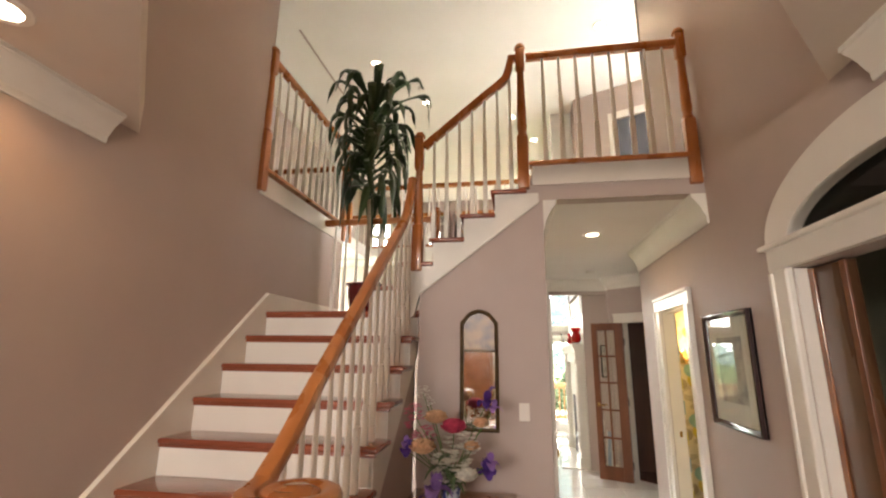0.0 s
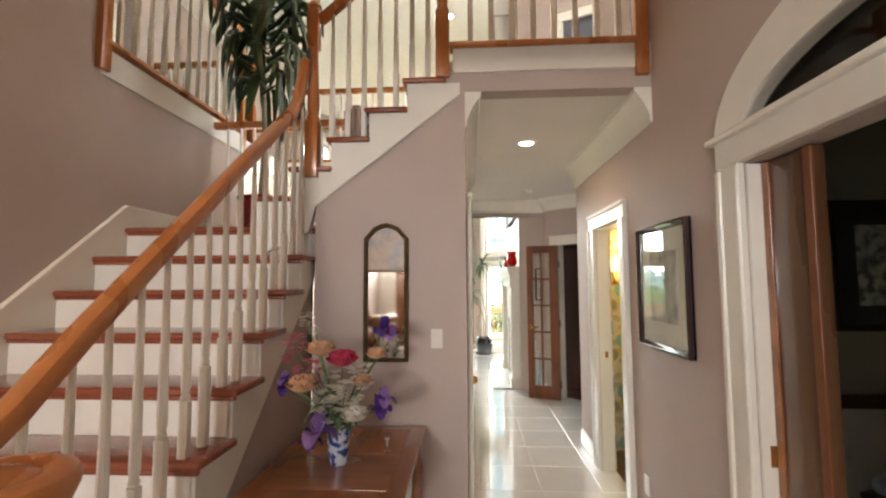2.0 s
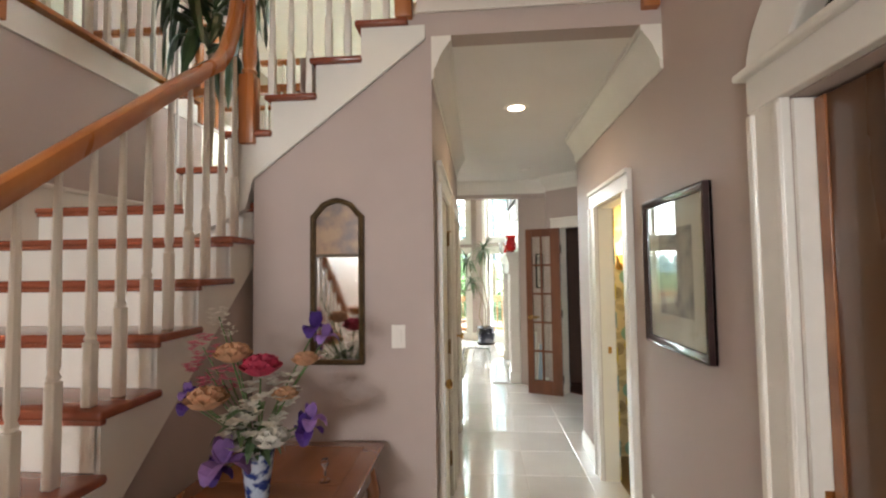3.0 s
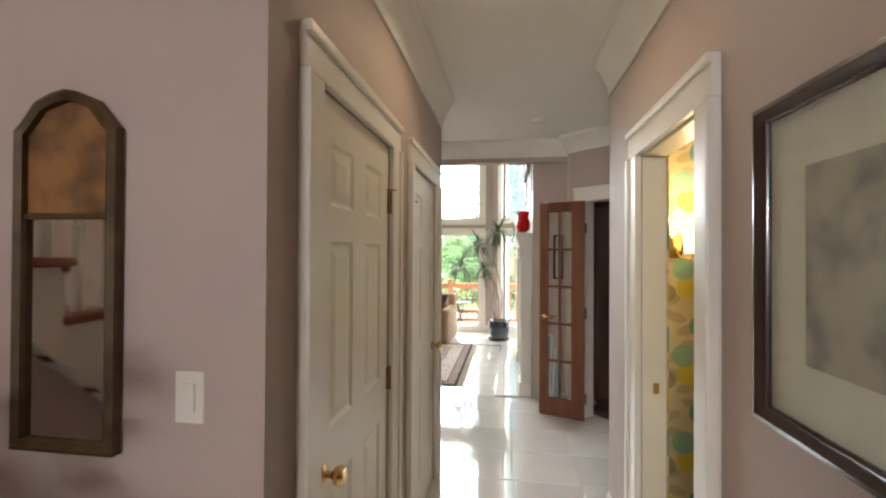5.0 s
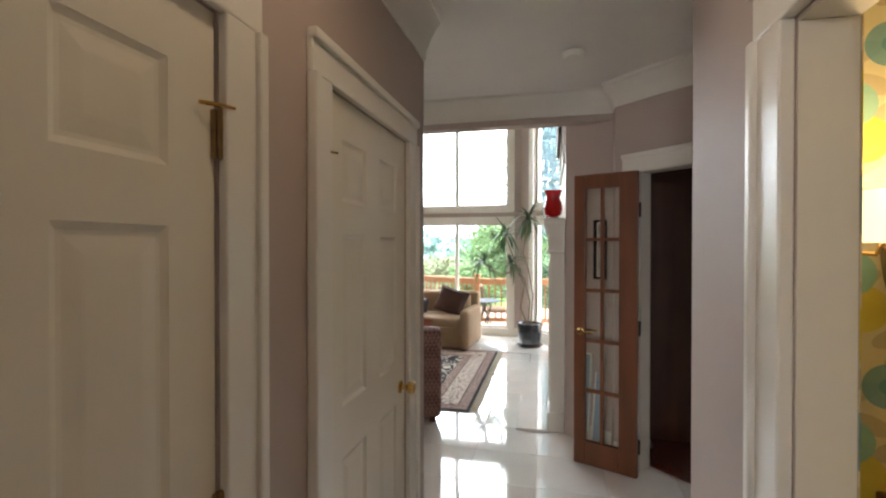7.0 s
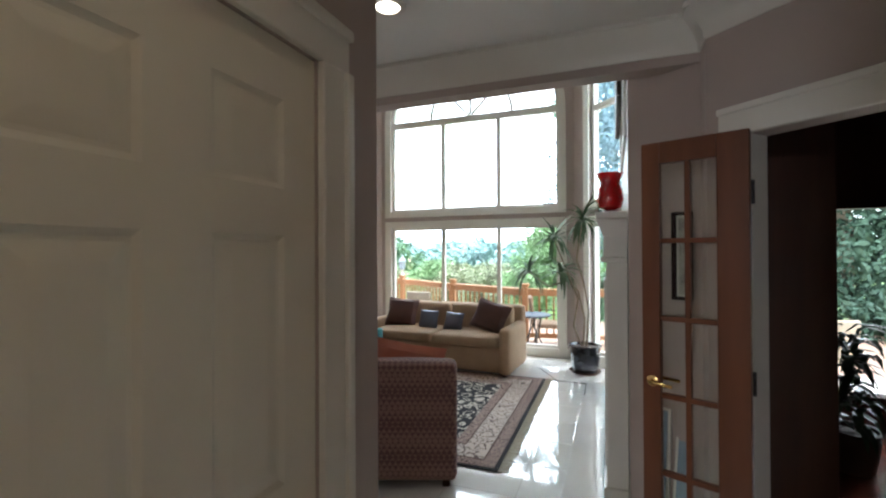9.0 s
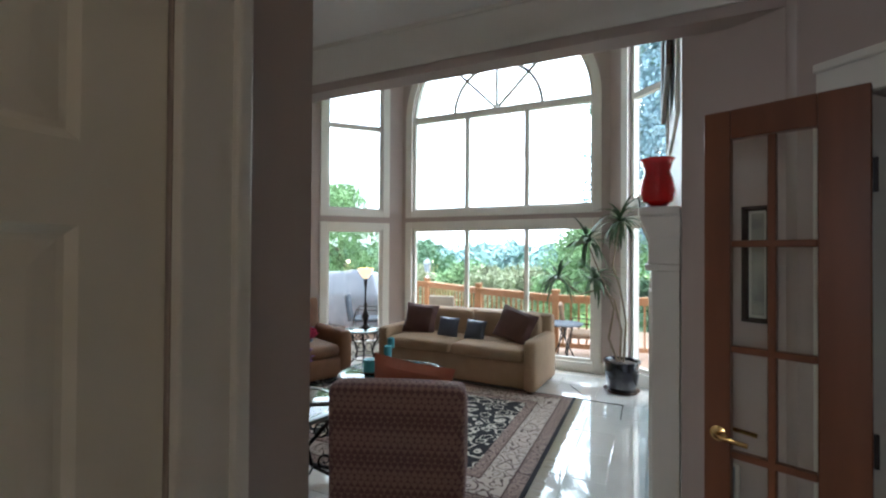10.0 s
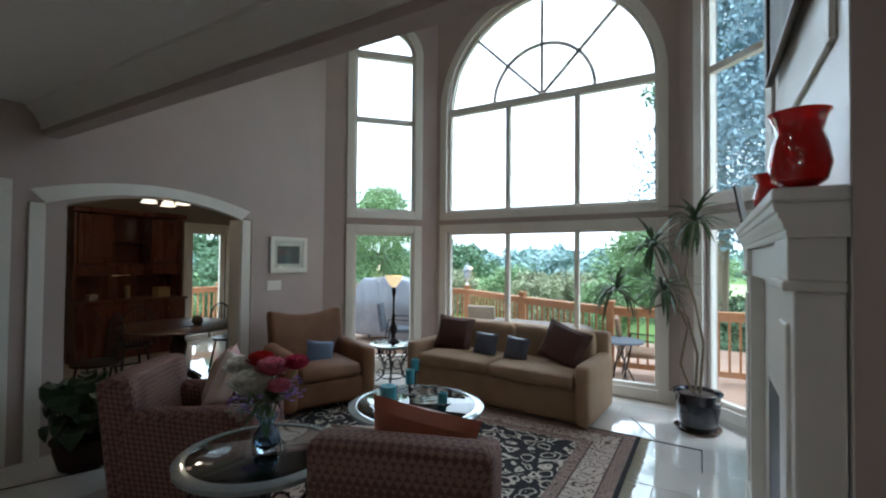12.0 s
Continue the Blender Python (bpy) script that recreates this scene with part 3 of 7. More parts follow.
# ---- console table with flowers ----
TABLEW = mat("honey walnut veneer", (0.34, 0.13, 0.045), 0.22, second=(0.2, 0.07, 0.025), scale=6, stretch=(1, 0.2, 1), coat=0.6, bump=0.04)
tab = thing("console_table", pose(0, 0, 0), "polished walnut side table with cabriole legs", "table")
TZ = 0.76
b = box(-0.72, 2.30, TZ - 0.028, -0.05, 3.185, TZ, bevel=0.01, seg=3)
part("tabletop", b, TABLEW, tab, smooth=True)
part("inlay", box(-0.64, 2.38, TZ, -0.13, 2.74, TZ + 0.0015), mat("crossbanded veneer", (0.3, 0.115, 0.04), 0.22, second=(0.2, 0.07, 0.025), scale=9, stretch=(0.2, 1, 1), coat=0.6), tab)
part("inlay", box(-0.64, 2.76, TZ, -0.13, 3.12, TZ + 0.0015), TABLEW, tab)
part("apron", box(-0.68, 2.34, TZ - 0.14, -0.1, 3.16, TZ - 0.028, bevel=0.006), TABLEW, tab)
part("drawer_front", box(-0.09, 2.45, TZ - 0.125, -0.085, 3.05, TZ - 0.045, bevel=0.004), TABLEW, tab)
for lx, ly in ((-0.66, 2.38), (-0.12, 2.38), (-0.66, 3.12), (-0.12, 3.12)):
    ox = 0.03 if lx > -0.4 else -0.03
    part("leg", tube([(lx, ly, TZ - 0.1), (lx + ox, ly, TZ - 0.2), (lx + ox * 0.8, ly, TZ - 0.33), (lx - ox * 0.2, ly, 0.2), (lx, ly, 0.06), (lx + ox, ly, 0.01)], 0.035, None, 10, 0.016), TABLEW, tab, smooth=True)

PETAL = {k: mat(k + " petals", c, 0.6, second=[v * 0.7 for v in c], scale=30) for k, c in
         {"purple": (0.1, 0.04, 0.3), "lilac": (0.38, 0.22, 0.6), "pink": (0.8, 0.26, 0.36), "peach": (0.8, 0.5, 0.3), "white": (0.92, 0.9, 0.82), "rose": (0.7, 0.08, 0.16), "red": (0.6, 0.02, 0.02)}.items()}
for petal_mat in PETAL.values():      # thin petals let light through
    pn, pl2 = petal_mat.node_tree.nodes, petal_mat.node_tree.links
    tl, mxs = pn.new("ShaderNodeBsdfTranslucent"), pn.new("ShaderNodeMixShader")
    mxs.inputs[0].default_value = 0.4
    pb = pn["Principled BSDF"]
    pl2.new(pb.inputs["Base Color"].links[0].from_socket, tl.inputs["Color"])
    pl2.new(pb.outputs[0], mxs.inputs[1])
    pl2.new(tl.outputs[0], mxs.inputs[2])
    pl2.new(mxs.outputs[0], pn["Material Output"].inputs[0])
STEM = mat("green stem", (0.08, 0.16, 0.04), 0.6)


def petal(bm, c, yaw, el, length, width, curl, seg=4):
    d = Vector((math.cos(yaw), math.sin(yaw), 0))
    s = Vector((-d.y, d.x, 0))
    p, rows = Vector(c), []
    for i in range(seg + 1):
        f = i / seg
        w = width * (0.25 + math.sin(math.pi * min(f * 0.85 + 0.08, 1)))
        up = Vector((0, 0, w * 0.35))
        rows.append([bm.verts.new(p + s * w + up), bm.verts.new(p), bm.verts.new(p - s * w + up)])
        p = p + (d * math.cos(el) + Vector((0, 0, 1)) * math.sin(el)) * (length / seg)
        el -= curl / seg
    for a, b in zip(rows, rows[1:]):
        bm.faces.new((a[0], a[1], b[1], b[0]))
        bm.faces.new((a[1], a[2], b[2], b[1]))


def bloom(kind, c, r, rng):
    bm = bmesh.new()
    if kind == "iris":
        for i in range(3):
            petal(bm, c, i * 2.09 + rng.random(), 0.4, r * 1.2, r * 0.35, 2.0)
            petal(bm, c, i * 2.09 + 1.05, 1.2, r, r * 0.3, -0.3)
    elif kind == "cluster":
        for i in range(26):
            v = Vector((rng.gauss(0, 1), rng.gauss(0, 1), rng.gauss(0, 1))).normalized() * r * rng.uniform(0.6, 1)
            for j in range(4):
                petal(bm, Vector(c) + v, j * 1.57 + rng.random(), 0.5, r * 0.3, r * 0.11, 0.6, 2)
    else:
        for ring, (n, el, ln) in enumerate(((6, 1.35, 0.75), (7, 1.0, 0.95), (8, 0.55, 1.05), (8, 0.15, 1.05))):
            for i in range(n):
                petal(bm, c, i * 6.283 / n + ring * 0.4, el, r * ln, r * 0.52, -0.8)
    return bm


def bouquet(th, spec, z_neck, rng, spread=1.0):
    sb = bmesh.new()
    for kind, col, x, y, z, r in spec:
        part("flower", bloom(kind, (x, y, z), r, rng), PETAL[col], th, col + " flower")
        tube([(0.01 * rng.uniform(-1, 1), 0.01 * rng.uniform(-1, 1), z_neck - 0.12), (x * 0.35, y * 0.35, z_neck + 0.4 * (z - z_neck)), (x, y, z)], 0.0028, sb, 5)
    part("stem_cluster", sb, STEM, th)
    lf = bmesh.new()
    for i in range(26):
        strap_leaf(lf, (rng.uniform(-0.05, 0.05), rng.uniform(-0.05, 0.05), z_neck + rng.uniform(-0.01, 0.14)), rng.uniform(0, 6.28), rng.uniform(0.2, 1.2), rng.uniform(0.08, 0.15), 0.017, 1.4, rng, 4)
    part("foliage", lf, LEAF2, th)


CRYSTAL = real_glass("blue tinted crystal", (0.55, 0.72, 0.9))
vase = thing("flower_vase", pose(-0.40, 2.64, TZ), "cut glass vase of purple, pink and white flowers", "vase")
part("vase", lathe([(0.036, 0), (0.04, 0.006), (0.045, 0.05), (0.053, 0.12), (0.06, 0.17), (0.056, 0.17), (0.049, 0.12), (0.04, 0.03), (0.0, 0.02)], None, 12), mat("blue and white porcelain", (0.5, 0.55, 0.65), 0.12, second=(0.03, 0.05, 0.2), scale=26, contrast=(0.45, 0.55)), vase, smooth=True)
F = [("iris", "purple", -0.24, -0.03, 0.34, 0.075), ("iris", "lilac", -0.25, -0.03, 0.38, 0.05), ("iris", "lilac", -0.06, -0.12, 0.17, 0.11), ("iris", "purple", -0.1, -0.1, 0.13, 0.07), ("iris", "purple", 0.2, -0.06, 0.26, 0.085), ("iris", "lilac", 0.22, -0.06, 0.3, 0.07),
     ("iris", "purple", 0.2, 0.04, 0.6, 0.08), ("iris", "lilac", 0.24, 0.04, 0.57, 0.06), ("cluster", "pink", -0.2, 0.0, 0.46, 0.05), ("cluster", "pink", -0.22, 0.01, 0.54, 0.04), ("cluster", "pink", -0.18, 0.0, 0.39, 0.04), ("round", "peach", -0.08, -0.03, 0.49, 0.055), ("round", "peach", -0.14, -0.09, 0.34, 0.06),
     ("round", "rose", 0.02, -0.02, 0.44, 0.06), ("cluster", "white", 0.05, -0.06, 0.35, 0.085), ("cluster", "white", 0.02, -0.08, 0.25, 0.07), ("round", "peach", 0.17, 0.02, 0.47, 0.04), ("cluster", "white", -0.17, 0.03, 0.65, 0.03), ("cluster", "white", -0.13, 0.03, 0.6, 0.022), ("round", "white", 0.1, -0.1, 0.22, 0.05)]
bouquet(vase, [(k, c, x, y, z, r * (0.85 if k == "iris" else 1.35)) for k, c, x, y, z, r in F] + [("cluster", "white", 0.1, 0.0, 0.4, 0.06), ("cluster", "pink", -0.12, 0.02, 0.42, 0.05), ("round", "peach", 0.12, -0.04, 0.36, 0.05), ("cluster", "white", -0.05, -0.05, 0.3, 0.06)], 0.17, random.Random(7))
orn = thing("glass_bird", pose(-0.2, 2.78, TZ + 0.001), "small clear glass ornament on the table", "ornament")
part("foot", lathe([(0.02, 0), (0.02, 0.004), (0.004, 0.01), (0.004, 0.05), (0.014, 0.065), (0.012, 0.085), (0.0, 0.09)], None, 14), real_glass("clear glass"), orn, smooth=True)

# ---- mirror, switch, framed print ----
BRONZE = mat("antique gilt wood", (0.13, 0.085, 0.035), 0.45, 0.3, second=(0.06, 0.035, 0.015), scale=18, bump=0.3)
mir = thing("wall_mirror", pose(-0.29, YM, 0), "tall antique mirror with an arched painted top panel", "mirror")
outl = [(-0.122, 1.13), (0.122, 1.13), (0.122, 1.845), (0.105, 1.862), (0.07, 1.905), (0.03, 1.922), (0, 1.928), (-0.03, 1.922), (-0.07, 1.905), (-0.105, 1.862), (-0.122, 1.845)]
rot = Matrix.Rotation(radians(90), 4, "X")
part("backing", prism(outl, 0.002, 0.012), BRONZE, mir, "", rot)
part("frame", sweep([(-0.012, -0.004), (-0.012, 0.018), (0, 0.026), (0.012, 0.018), (0.012, -0.004)], [(x, -0.012, z) for x, z in outl], closed=True, up=Vector((0, -1, 0))), BRONZE, mir, smooth=True)
part("painted_panel", prism([(-0.112, 1.66), (0.112, 1.66), (0.112, 1.84), (0.065, 1.895), (0, 1.915), (-0.065, 1.895), (-0.112, 1.84)], 0.012, 0.016), mat("painted brown panel", (0.3, 0.15, 0.05), 0.35, second=(0.12, 0.06, 0.025), scale=9, contrast=(0.4, 0.6)), mir, "faded brown painted panel", rot)
part("divider", box(-0.112, -0.024, 1.645, 0.112, -0.012, 1.66, bevel=0.003), BRONZE, mir)
MIRROR = mat("silvered glass", (0.82, 0.83, 0.8), 0.02, 1.0)
part("glass", box(-0.112, -0.016, 1.14, 0.112, -0.013, 1.645), MIRROR, mir)


def switch_plate(x, y, z, rz, w=0.07, h=0.115, n=1, name="light_switch", label="white rocker light switch plate"):
    th = thing(name, pose(x, y, z, 0, 0, rz), label, "switch")
    part("plate", box(-w / 2, -0.006, -h / 2, w / 2, 0, h / 2, bevel=0.003), WHITE, th)
    for i in range(n):
        c = (i - (n - 1) / 2) * 0.046
        part("rocker", box(c - 0.015, -0.01, -0.032, c + 0.015, -0.006, 0.032, bevel=0.002), WHITE, th)


switch_plate(0.012, YM, 1.252, 0)
switch_plate(XR, 3.53, 0.31, -90, name="wall_outlet", label="white wall outlet plate near the floor")
switch_plate(-3.9, 9.30, 1.245, 90, w=0.2, h=0.115, n=4)


def framed(name, label, m, w, h, fw, fmat, mat_in, depth=0.03, board=0.07, mcolor=None, glass=True):
    """A framed sheet on a wall: frame of four mitred bars, mount board, sheet and glass. Faces -y."""
    th = thing(name, m, label, "picture")
    c = [(-w / 2, -h / 2), (w / 2, -h / 2), (w / 2, h / 2), (-w / 2, h / 2)]
    part("frame", sweep([(0, -depth * 0.2), (0, depth * 0.9), (fw * 0.3, depth), (fw * 0.8, depth * 0.75), (fw, depth * 0.45), (fw, -depth * 0.2)], [(x, -0.006, z) for x, z in c][::-1], closed=True, up=Vector((0, -1, 0))), fmat, th, smooth=True)
    part("mount", box(-w / 2, -0.01, -h / 2, w / 2, -0.001, h / 2), mcolor or MOUNT, th)
    part("sheet", box(-w / 2 + fw + board, -0.012, -h / 2 + fw + board, w / 2 - fw - board, -0.01, h / 2 - fw - board), mat_in, th)
    if glass:
        part("glass", box(-w / 2 + 0.004, -0.018, -h / 2 + 0.004, w / 2 - 0.004, -0.0165, h / 2 - 0.004), GLASS, th)
    return th


MOUNT = mat("ivory mount board", (0.78, 0.74, 0.66), 0.8)
ETCH = mat("etched landscape print", (0.5, 0.46, 0.4), 0.8, second=(0.2, 0.19, 0.2), scale=9, contrast=(0.3, 0.55))
BLACKF = mat("dark mahogany frame", (0.03, 0.012, 0.012), 0.25, coat=0.5)
framed("framed_print", "landscape print in a dark mahogany frame", pose(XR - 0.003, 3.155, 1.552, 0, 0, 90) @ pose(0, 0, 0, 0, 0, 180), 0.65, 0.71, 0.035, BLACKF, ETCH, board=0.12)

sv = thing("small_vase", pose(-0.5, 3.55, LZ + 0.54), "small dark pottery vase on a stair tread", "vase")
part("vase", lathe([(0.03, 0), (0.045, 0.06), (0.05, 0.11), (0.02, 0.16), (0.028, 0.19), (0.0, 0.185)], None, 18), mat("dark brown glaze", (0.05, 0.025, 0.015), 0.3), sv, smooth=True)

# ---- passage: trim, doors ----
trim("crown_passage_left", [(0.19, YE, CH), (0.19, YM, CH)][::-1], CROWN, "white crown moulding")
trim("crown_passage_right", [(XR, 5.165, CH), (XR, YM, CH)], CROWN, "white crown moulding")
trim("crown_living_beam", [(-3.9, YH, CH), (1.298, YH, CH), (1.298, 6.93, CH), (*LIB1, CH)], [(a, b * 0.78) for a, b in CROWN], "white crown moulding")
trim("crown_entry_left", [(XL, -5.0, 2.77), (XL, 1.72, 2.77)], [(a, b * 0.66) for a, b in CROWN], "white crown moulding")
trim("crown_entry_right", [(XR, 1.70, 2.77), (XR, -5.0, 2.77)], [(a, b * 0.66) for a, b in CROWN], "white crown moulding")
for i, (a, b) in enumerate((((XR, 5.165), (XR, 4.63)), ((XR, 3.71), (XR, 2.54)), ((-0.73, YM), (0.19, YM)), ((0.19, 4.285), (0.19, 4.54)), ((1.12, YH + 0.12), (1.30, YH)),
                            ((-3.9, 8.95), (-3.9, 10.1)), ((-3.9, 10.1), (-2.8, 11.25)), ((-2.8, 11.25), (0.35, 11.25)), ((0.35, 11.25), (1.45, 10.1)), ((1.296, 6.93), (1.34, 6.889)))):
    trim("baseboard_%d" % (i + 1), [(*a, 0), (*b, 0)], BASEB, "white baseboard", "baseboard")

m_cl, _ = local((0.19, YM), (0.19, YE))
casing("casing_closet_1", m_cl, 0.25, 0.99, 2.035, 0.115)
casing("casing_closet_2", m_cl, 1.435, 2.18, 2.045, 0.115)
m_rw, _ = local((XR, 5.165), (XR, -5.0))
casing("casing_powder", m_rw, 0.665, 1.327, 2.03, 0.125, 0.03)
part("jamb", box(0.66, 0.003, 0, 0.667, 0.107, 2.027), DOORW, bpy.data.objects["casing_powder"])
part("jamb", box(1.325, 0.003, 0, 1.332, 0.107, 2.027), DOORW, bpy.data.objects["casing_powder"])
part("jamb_head", box(0.667, 0.003, 2.02, 1.325, 0.107, 2.033), DOORW, bpy.data.objects["casing_powder"])
part("strike_plate", box(0.667, 0.05, 0.935, 0.669, 0.075, 0.985), BRASS, bpy.data.objects["casing_powder"])


AGEDB = mat("aged brass", (0.3, 0.2, 0.09), 0.35, 0.9, second=(0.2, 0.13, 0.06), scale=30)


def panel_door(name, label, m, w, h, hinge_right=True):
    """Six-panel door: a slab with raised fields sunk in moulded frames on the face towards -y."""
    th = thing(name, m, label, "door", "closet doors")
    b = bmesh.new()
    st, mid = 0.11, 0.13
    cols = [(st, (w - mid) / 2), ((w + mid) / 2, w - st)]
    rows = [(0.2, 0.87), (1.04, 1.595), (1.7, h - 0.13)]
    box(0, 0.012, 0, w, 0.035, h, b)
    xs = [0, cols[0][0], cols[0][1], cols[1][0], cols[1][1], w]
    for a, c in ((xs[0], xs[1]), (xs[2], xs[3]), (xs[4], xs[5])):
        box(a, 0, 0, c, 0.014, h, b)
    zs = [0, rows[0][0], rows[0][1], rows[1][0], rows[1][1], rows[2][0], rows[2][1], h]
    for x0, x1 in cols:
        for a, c in ((0, 1), (2, 3), (4, 5), (6, 7)):
            box(x0, 0, zs[a], x1, 0.014, zs[c], b)
    slab = part("slab", b, DOORW, th)
    for x0, x1 in cols:
        for z0, z1 in rows:
            q = bmesh.new()
            rings = []
            for inset, y in ((0.0, 0.0005), (0.012, 0.007), (0.02, 0.0075), (0.045, 0.0035), (0.05, 0.003)):
                rings.append([q.verts.new(v) for v in ((x0 + inset, y, z0 + inset), (x1 - inset, y, z0 + inset), (x1 - inset, y, z1 - inset), (x0 + inset, y, z1 - inset))])
            for r0, r1 in zip(rings, rings[1:]):
                for j in range(4):
                    q.faces.new((r0[j], r0[(j + 1) % 4], r1[(j + 1) % 4], r1[j]))
            q.faces.new(rings[-1])
            part("panel", q, DOORW, slab)
    hx = w + 0.002 if hinge_right else -0.002
    for z in (0.25, 1.02, 1.78):
        b = box(hx - 0.012, -0.01, z - 0.048, hx + 0.012, 0.004, z + 0.048, bevel=0.002)
        lathe([(0.005, z - 0.05), (0.006, z - 0.045), (0.006, z + 0.045), (0.004, z + 0.053)], b, 8, Matrix.Translation((hx, -0.013, 0)))
        part("hinge", b, AGEDB, th, "aged brass butt hinge")
    kx = 0.06 if hinge_right else w - 0.06
    k = lathe([(0.028, 0), (0.028, 0.006), (0.011, 0.01), (0.01, 0.03), (0.024, 0.04), (0.029, 0.055), (0.022, 0.068), (0.0, 0.071)], None, 18)
    part("knob", k, BRASS, th, "polished brass knob", Matrix.Translation((kx, 0, 0.93)) @ Matrix.Rotation(radians(90), 4, "X"), True)
    part("hook", tube([(hx - 0.05, -0.008, 1.83), (hx - 0.015, -0.025, 1.833), (hx + 0.02, -0.03, 1.836)], 0.004, None, 6), BRASS, th, "brass door stop pin")
    return th


panel_door("closet_door", "cream six-panel closet door with brass hinges", m_cl @ pose(0.253, 0.006, 0.012), 0.734, 2.02)
panel_door("closet_door", "cream six-panel closet door with a brass knob", m_cl @ pose(1.438, 0.006, 0.012), 0.739, 2.03, False)
setting("closet_back", box(-0.55, YM + 0.15, 0, -0.5, YE - 0.15, CH), PINK, "closed closet back wall", "wall")


def downlight(name, x, y, z, power, r=0.075, on=True, tint=(1, 0.74, 0.47)):
    th = thing(name, pose(x, y, z), "recessed ceiling downlight with a white trim ring", "downlight", "recessed downlights")
    part("trim_ring", lathe([(r * 0.78, -0.002), (r * 0.8, -0.008), (r * 1.15, -0.006), (r * 1.2, -0.001)], None, 28), WHITE, th, smooth=True)
    part("lens", lathe([(r * 0.8, -0.003), (0.0, -0.004)], None, 24), LAMP, th, "glowing lamp face")
    if power:
        spot("downlight_lamp", x, y, z - 0.03, power, tint, 0.06, 162)


LAMP = glow("lit lamp face", (1.0, 0.86, 0.66), 14.0)
downlight("downlight", 0.70, 4.29, CH, 14, tint=(1, 0.72, 0.45))
downlight("downlight", -0.13, 6.4, CH, 9, tint=(1, 0.84, 0.66))
downlight("downlight", -1.72, 1.03, 2.77, 12, tint=(1, 0.55, 0.25))
downlight("downlight", 1.07, 5.0, TOP, 18)
# unseen high downlight, added to warm the upper foyer walls
downlight("downlight", 0.3, 2.3, TOP, 46, tint=(1, 0.58, 0.3))
downlight("downlight", -0.05, 7.06, TOP, 9, tint=(1, 0.72, 0.46))
downlight("downlight", -1.4, 6.4, TOP, 9, tint=(1, 0.72, 0.46))
downlight("downlight", 0.35, 7.97, TOP, 0)
downlight("downlight", -1.9, 5.3, TOP, 0)


def smoke(x, y, z):
    th = thing("smoke_detector", pose(x, y, z), "round white smoke detector on the ceiling", "smoke detector")
    part("base", lathe([(0.065, 0), (0.065, -0.012), (0.05, -0.03), (0.0, -0.034)], None, 24), WHITE, th, smooth=True)


smoke(0.97, 6.32, CH)
smoke(-1.39, 6.0, TOP)

# ---- unseen front door: solid leaf and transom added to shape the entry lamp ----
fd = thing("front_door", pose(-2.93, -5.0, 0), "unseen panelled entrance door with an added transom", "door")
for x0, x1 in ((0.95, 1.01), (1.27, 1.34), (2.26, 2.33), (2.59, 2.65)):
    part("jamb", box(x0, -0.14, 0, x1, 0.0, 1.96, bevel=0.004), WHITE, fd)
part("transom_bar", box(0.95, -0.14, 1.96, 2.65, 0.0, 2.0, bevel=0.004), WHITE, fd)
part("pane", box(0.95, -0.068, 2.0, 2.65, -0.062, 2.66), GLASS, fd, "clear transom pane").visible_shadow = False
for x0, x1 in ((1.01, 1.27), (2.33, 2.59)):
    part("side_panel", box(x0, -0.09, 0, x1, -0.04, 1.96, bevel=0.004), WHITE, fd)
slab = part("slab", box(1.34, -0.09, 0.01, 2.26, -0.045, 1.96, bevel=0.004), TABLEW, fd)
for x0, x1 in ((1.44, 1.75), (1.85, 2.16)):
    for z0, z1 in ((0.2, 0.9), (1.05, 1.82)):
        part("panel", box(x0, -0.05, z0, x1, -0.034, z1, bevel=0.012), TABLEW, slab)
part("knob", lathe([(0.028, 0), (0.011, 0.01), (0.024, 0.04), (0.0, 0.07)], None, 16), BRASS, fd, "brass knob", Matrix.Translation((2.19, -0.045, 0.98)) @ Matrix.Rotation(radians(-90), 4, "X"), True)
setting("ground_front", box(-8.2, -400, -0.4, 400, -5.3, -0.2), mat("front path paving", (0.4, 0.38, 0.35), 0.8, second=(0.33, 0.31, 0.28), scale=3), "pale paved ground before the entrance", "ground")

# ---- arched doorway to the study ----
arch = thing("arched_door_surround", m_rw, "white arched door surround with a transom", "casing", "", "structure")
A0, A1, AC = 2.779, 4.109, 3.444
for x0, x1 in ((A0 - 0.145, A0), (A1, A1 + 0.145)):
    b = box(x0, -0.03, 0, x1, 0, 2.12, bevel=0.005)
    box(x0 - 0.003, -0.042, 0, x0 + 0.03, -0.004, 2.05, b, 0.008)
    box(x1 - 0.035, -0.034, 0, x1 - 0.004, -0.004, 2.05, b, 0.006)
    part("pilaster", b, WHITE, arch, "white fluted pilaster")
for x0, x1 in ((A0 - 0.012, A0 + 0.012), (A1 - 0.012, A1 + 0.012)):
    part("jamb", box(x0, 0.001, 0, x1, 0.109, 2.05), WHITE, arch)
b = box(A0 - 0.145, -0.036, 2.058, A1 + 0.145, 0, 2.17, bevel=0.004)
box(A0 - 0.175, -0.065, 2.168, A1 + 0.175, 0.001, 2.195, b, 0.01)
part("transom_bar", b, WHITE, arch)


def ell(a, bb, n=28, c=AC, z=2.2):
    return [(c + a * math.cos(math.pi * i / n), z + bb * math.sin(math.pi * i / n)) for i in range(n + 1)]


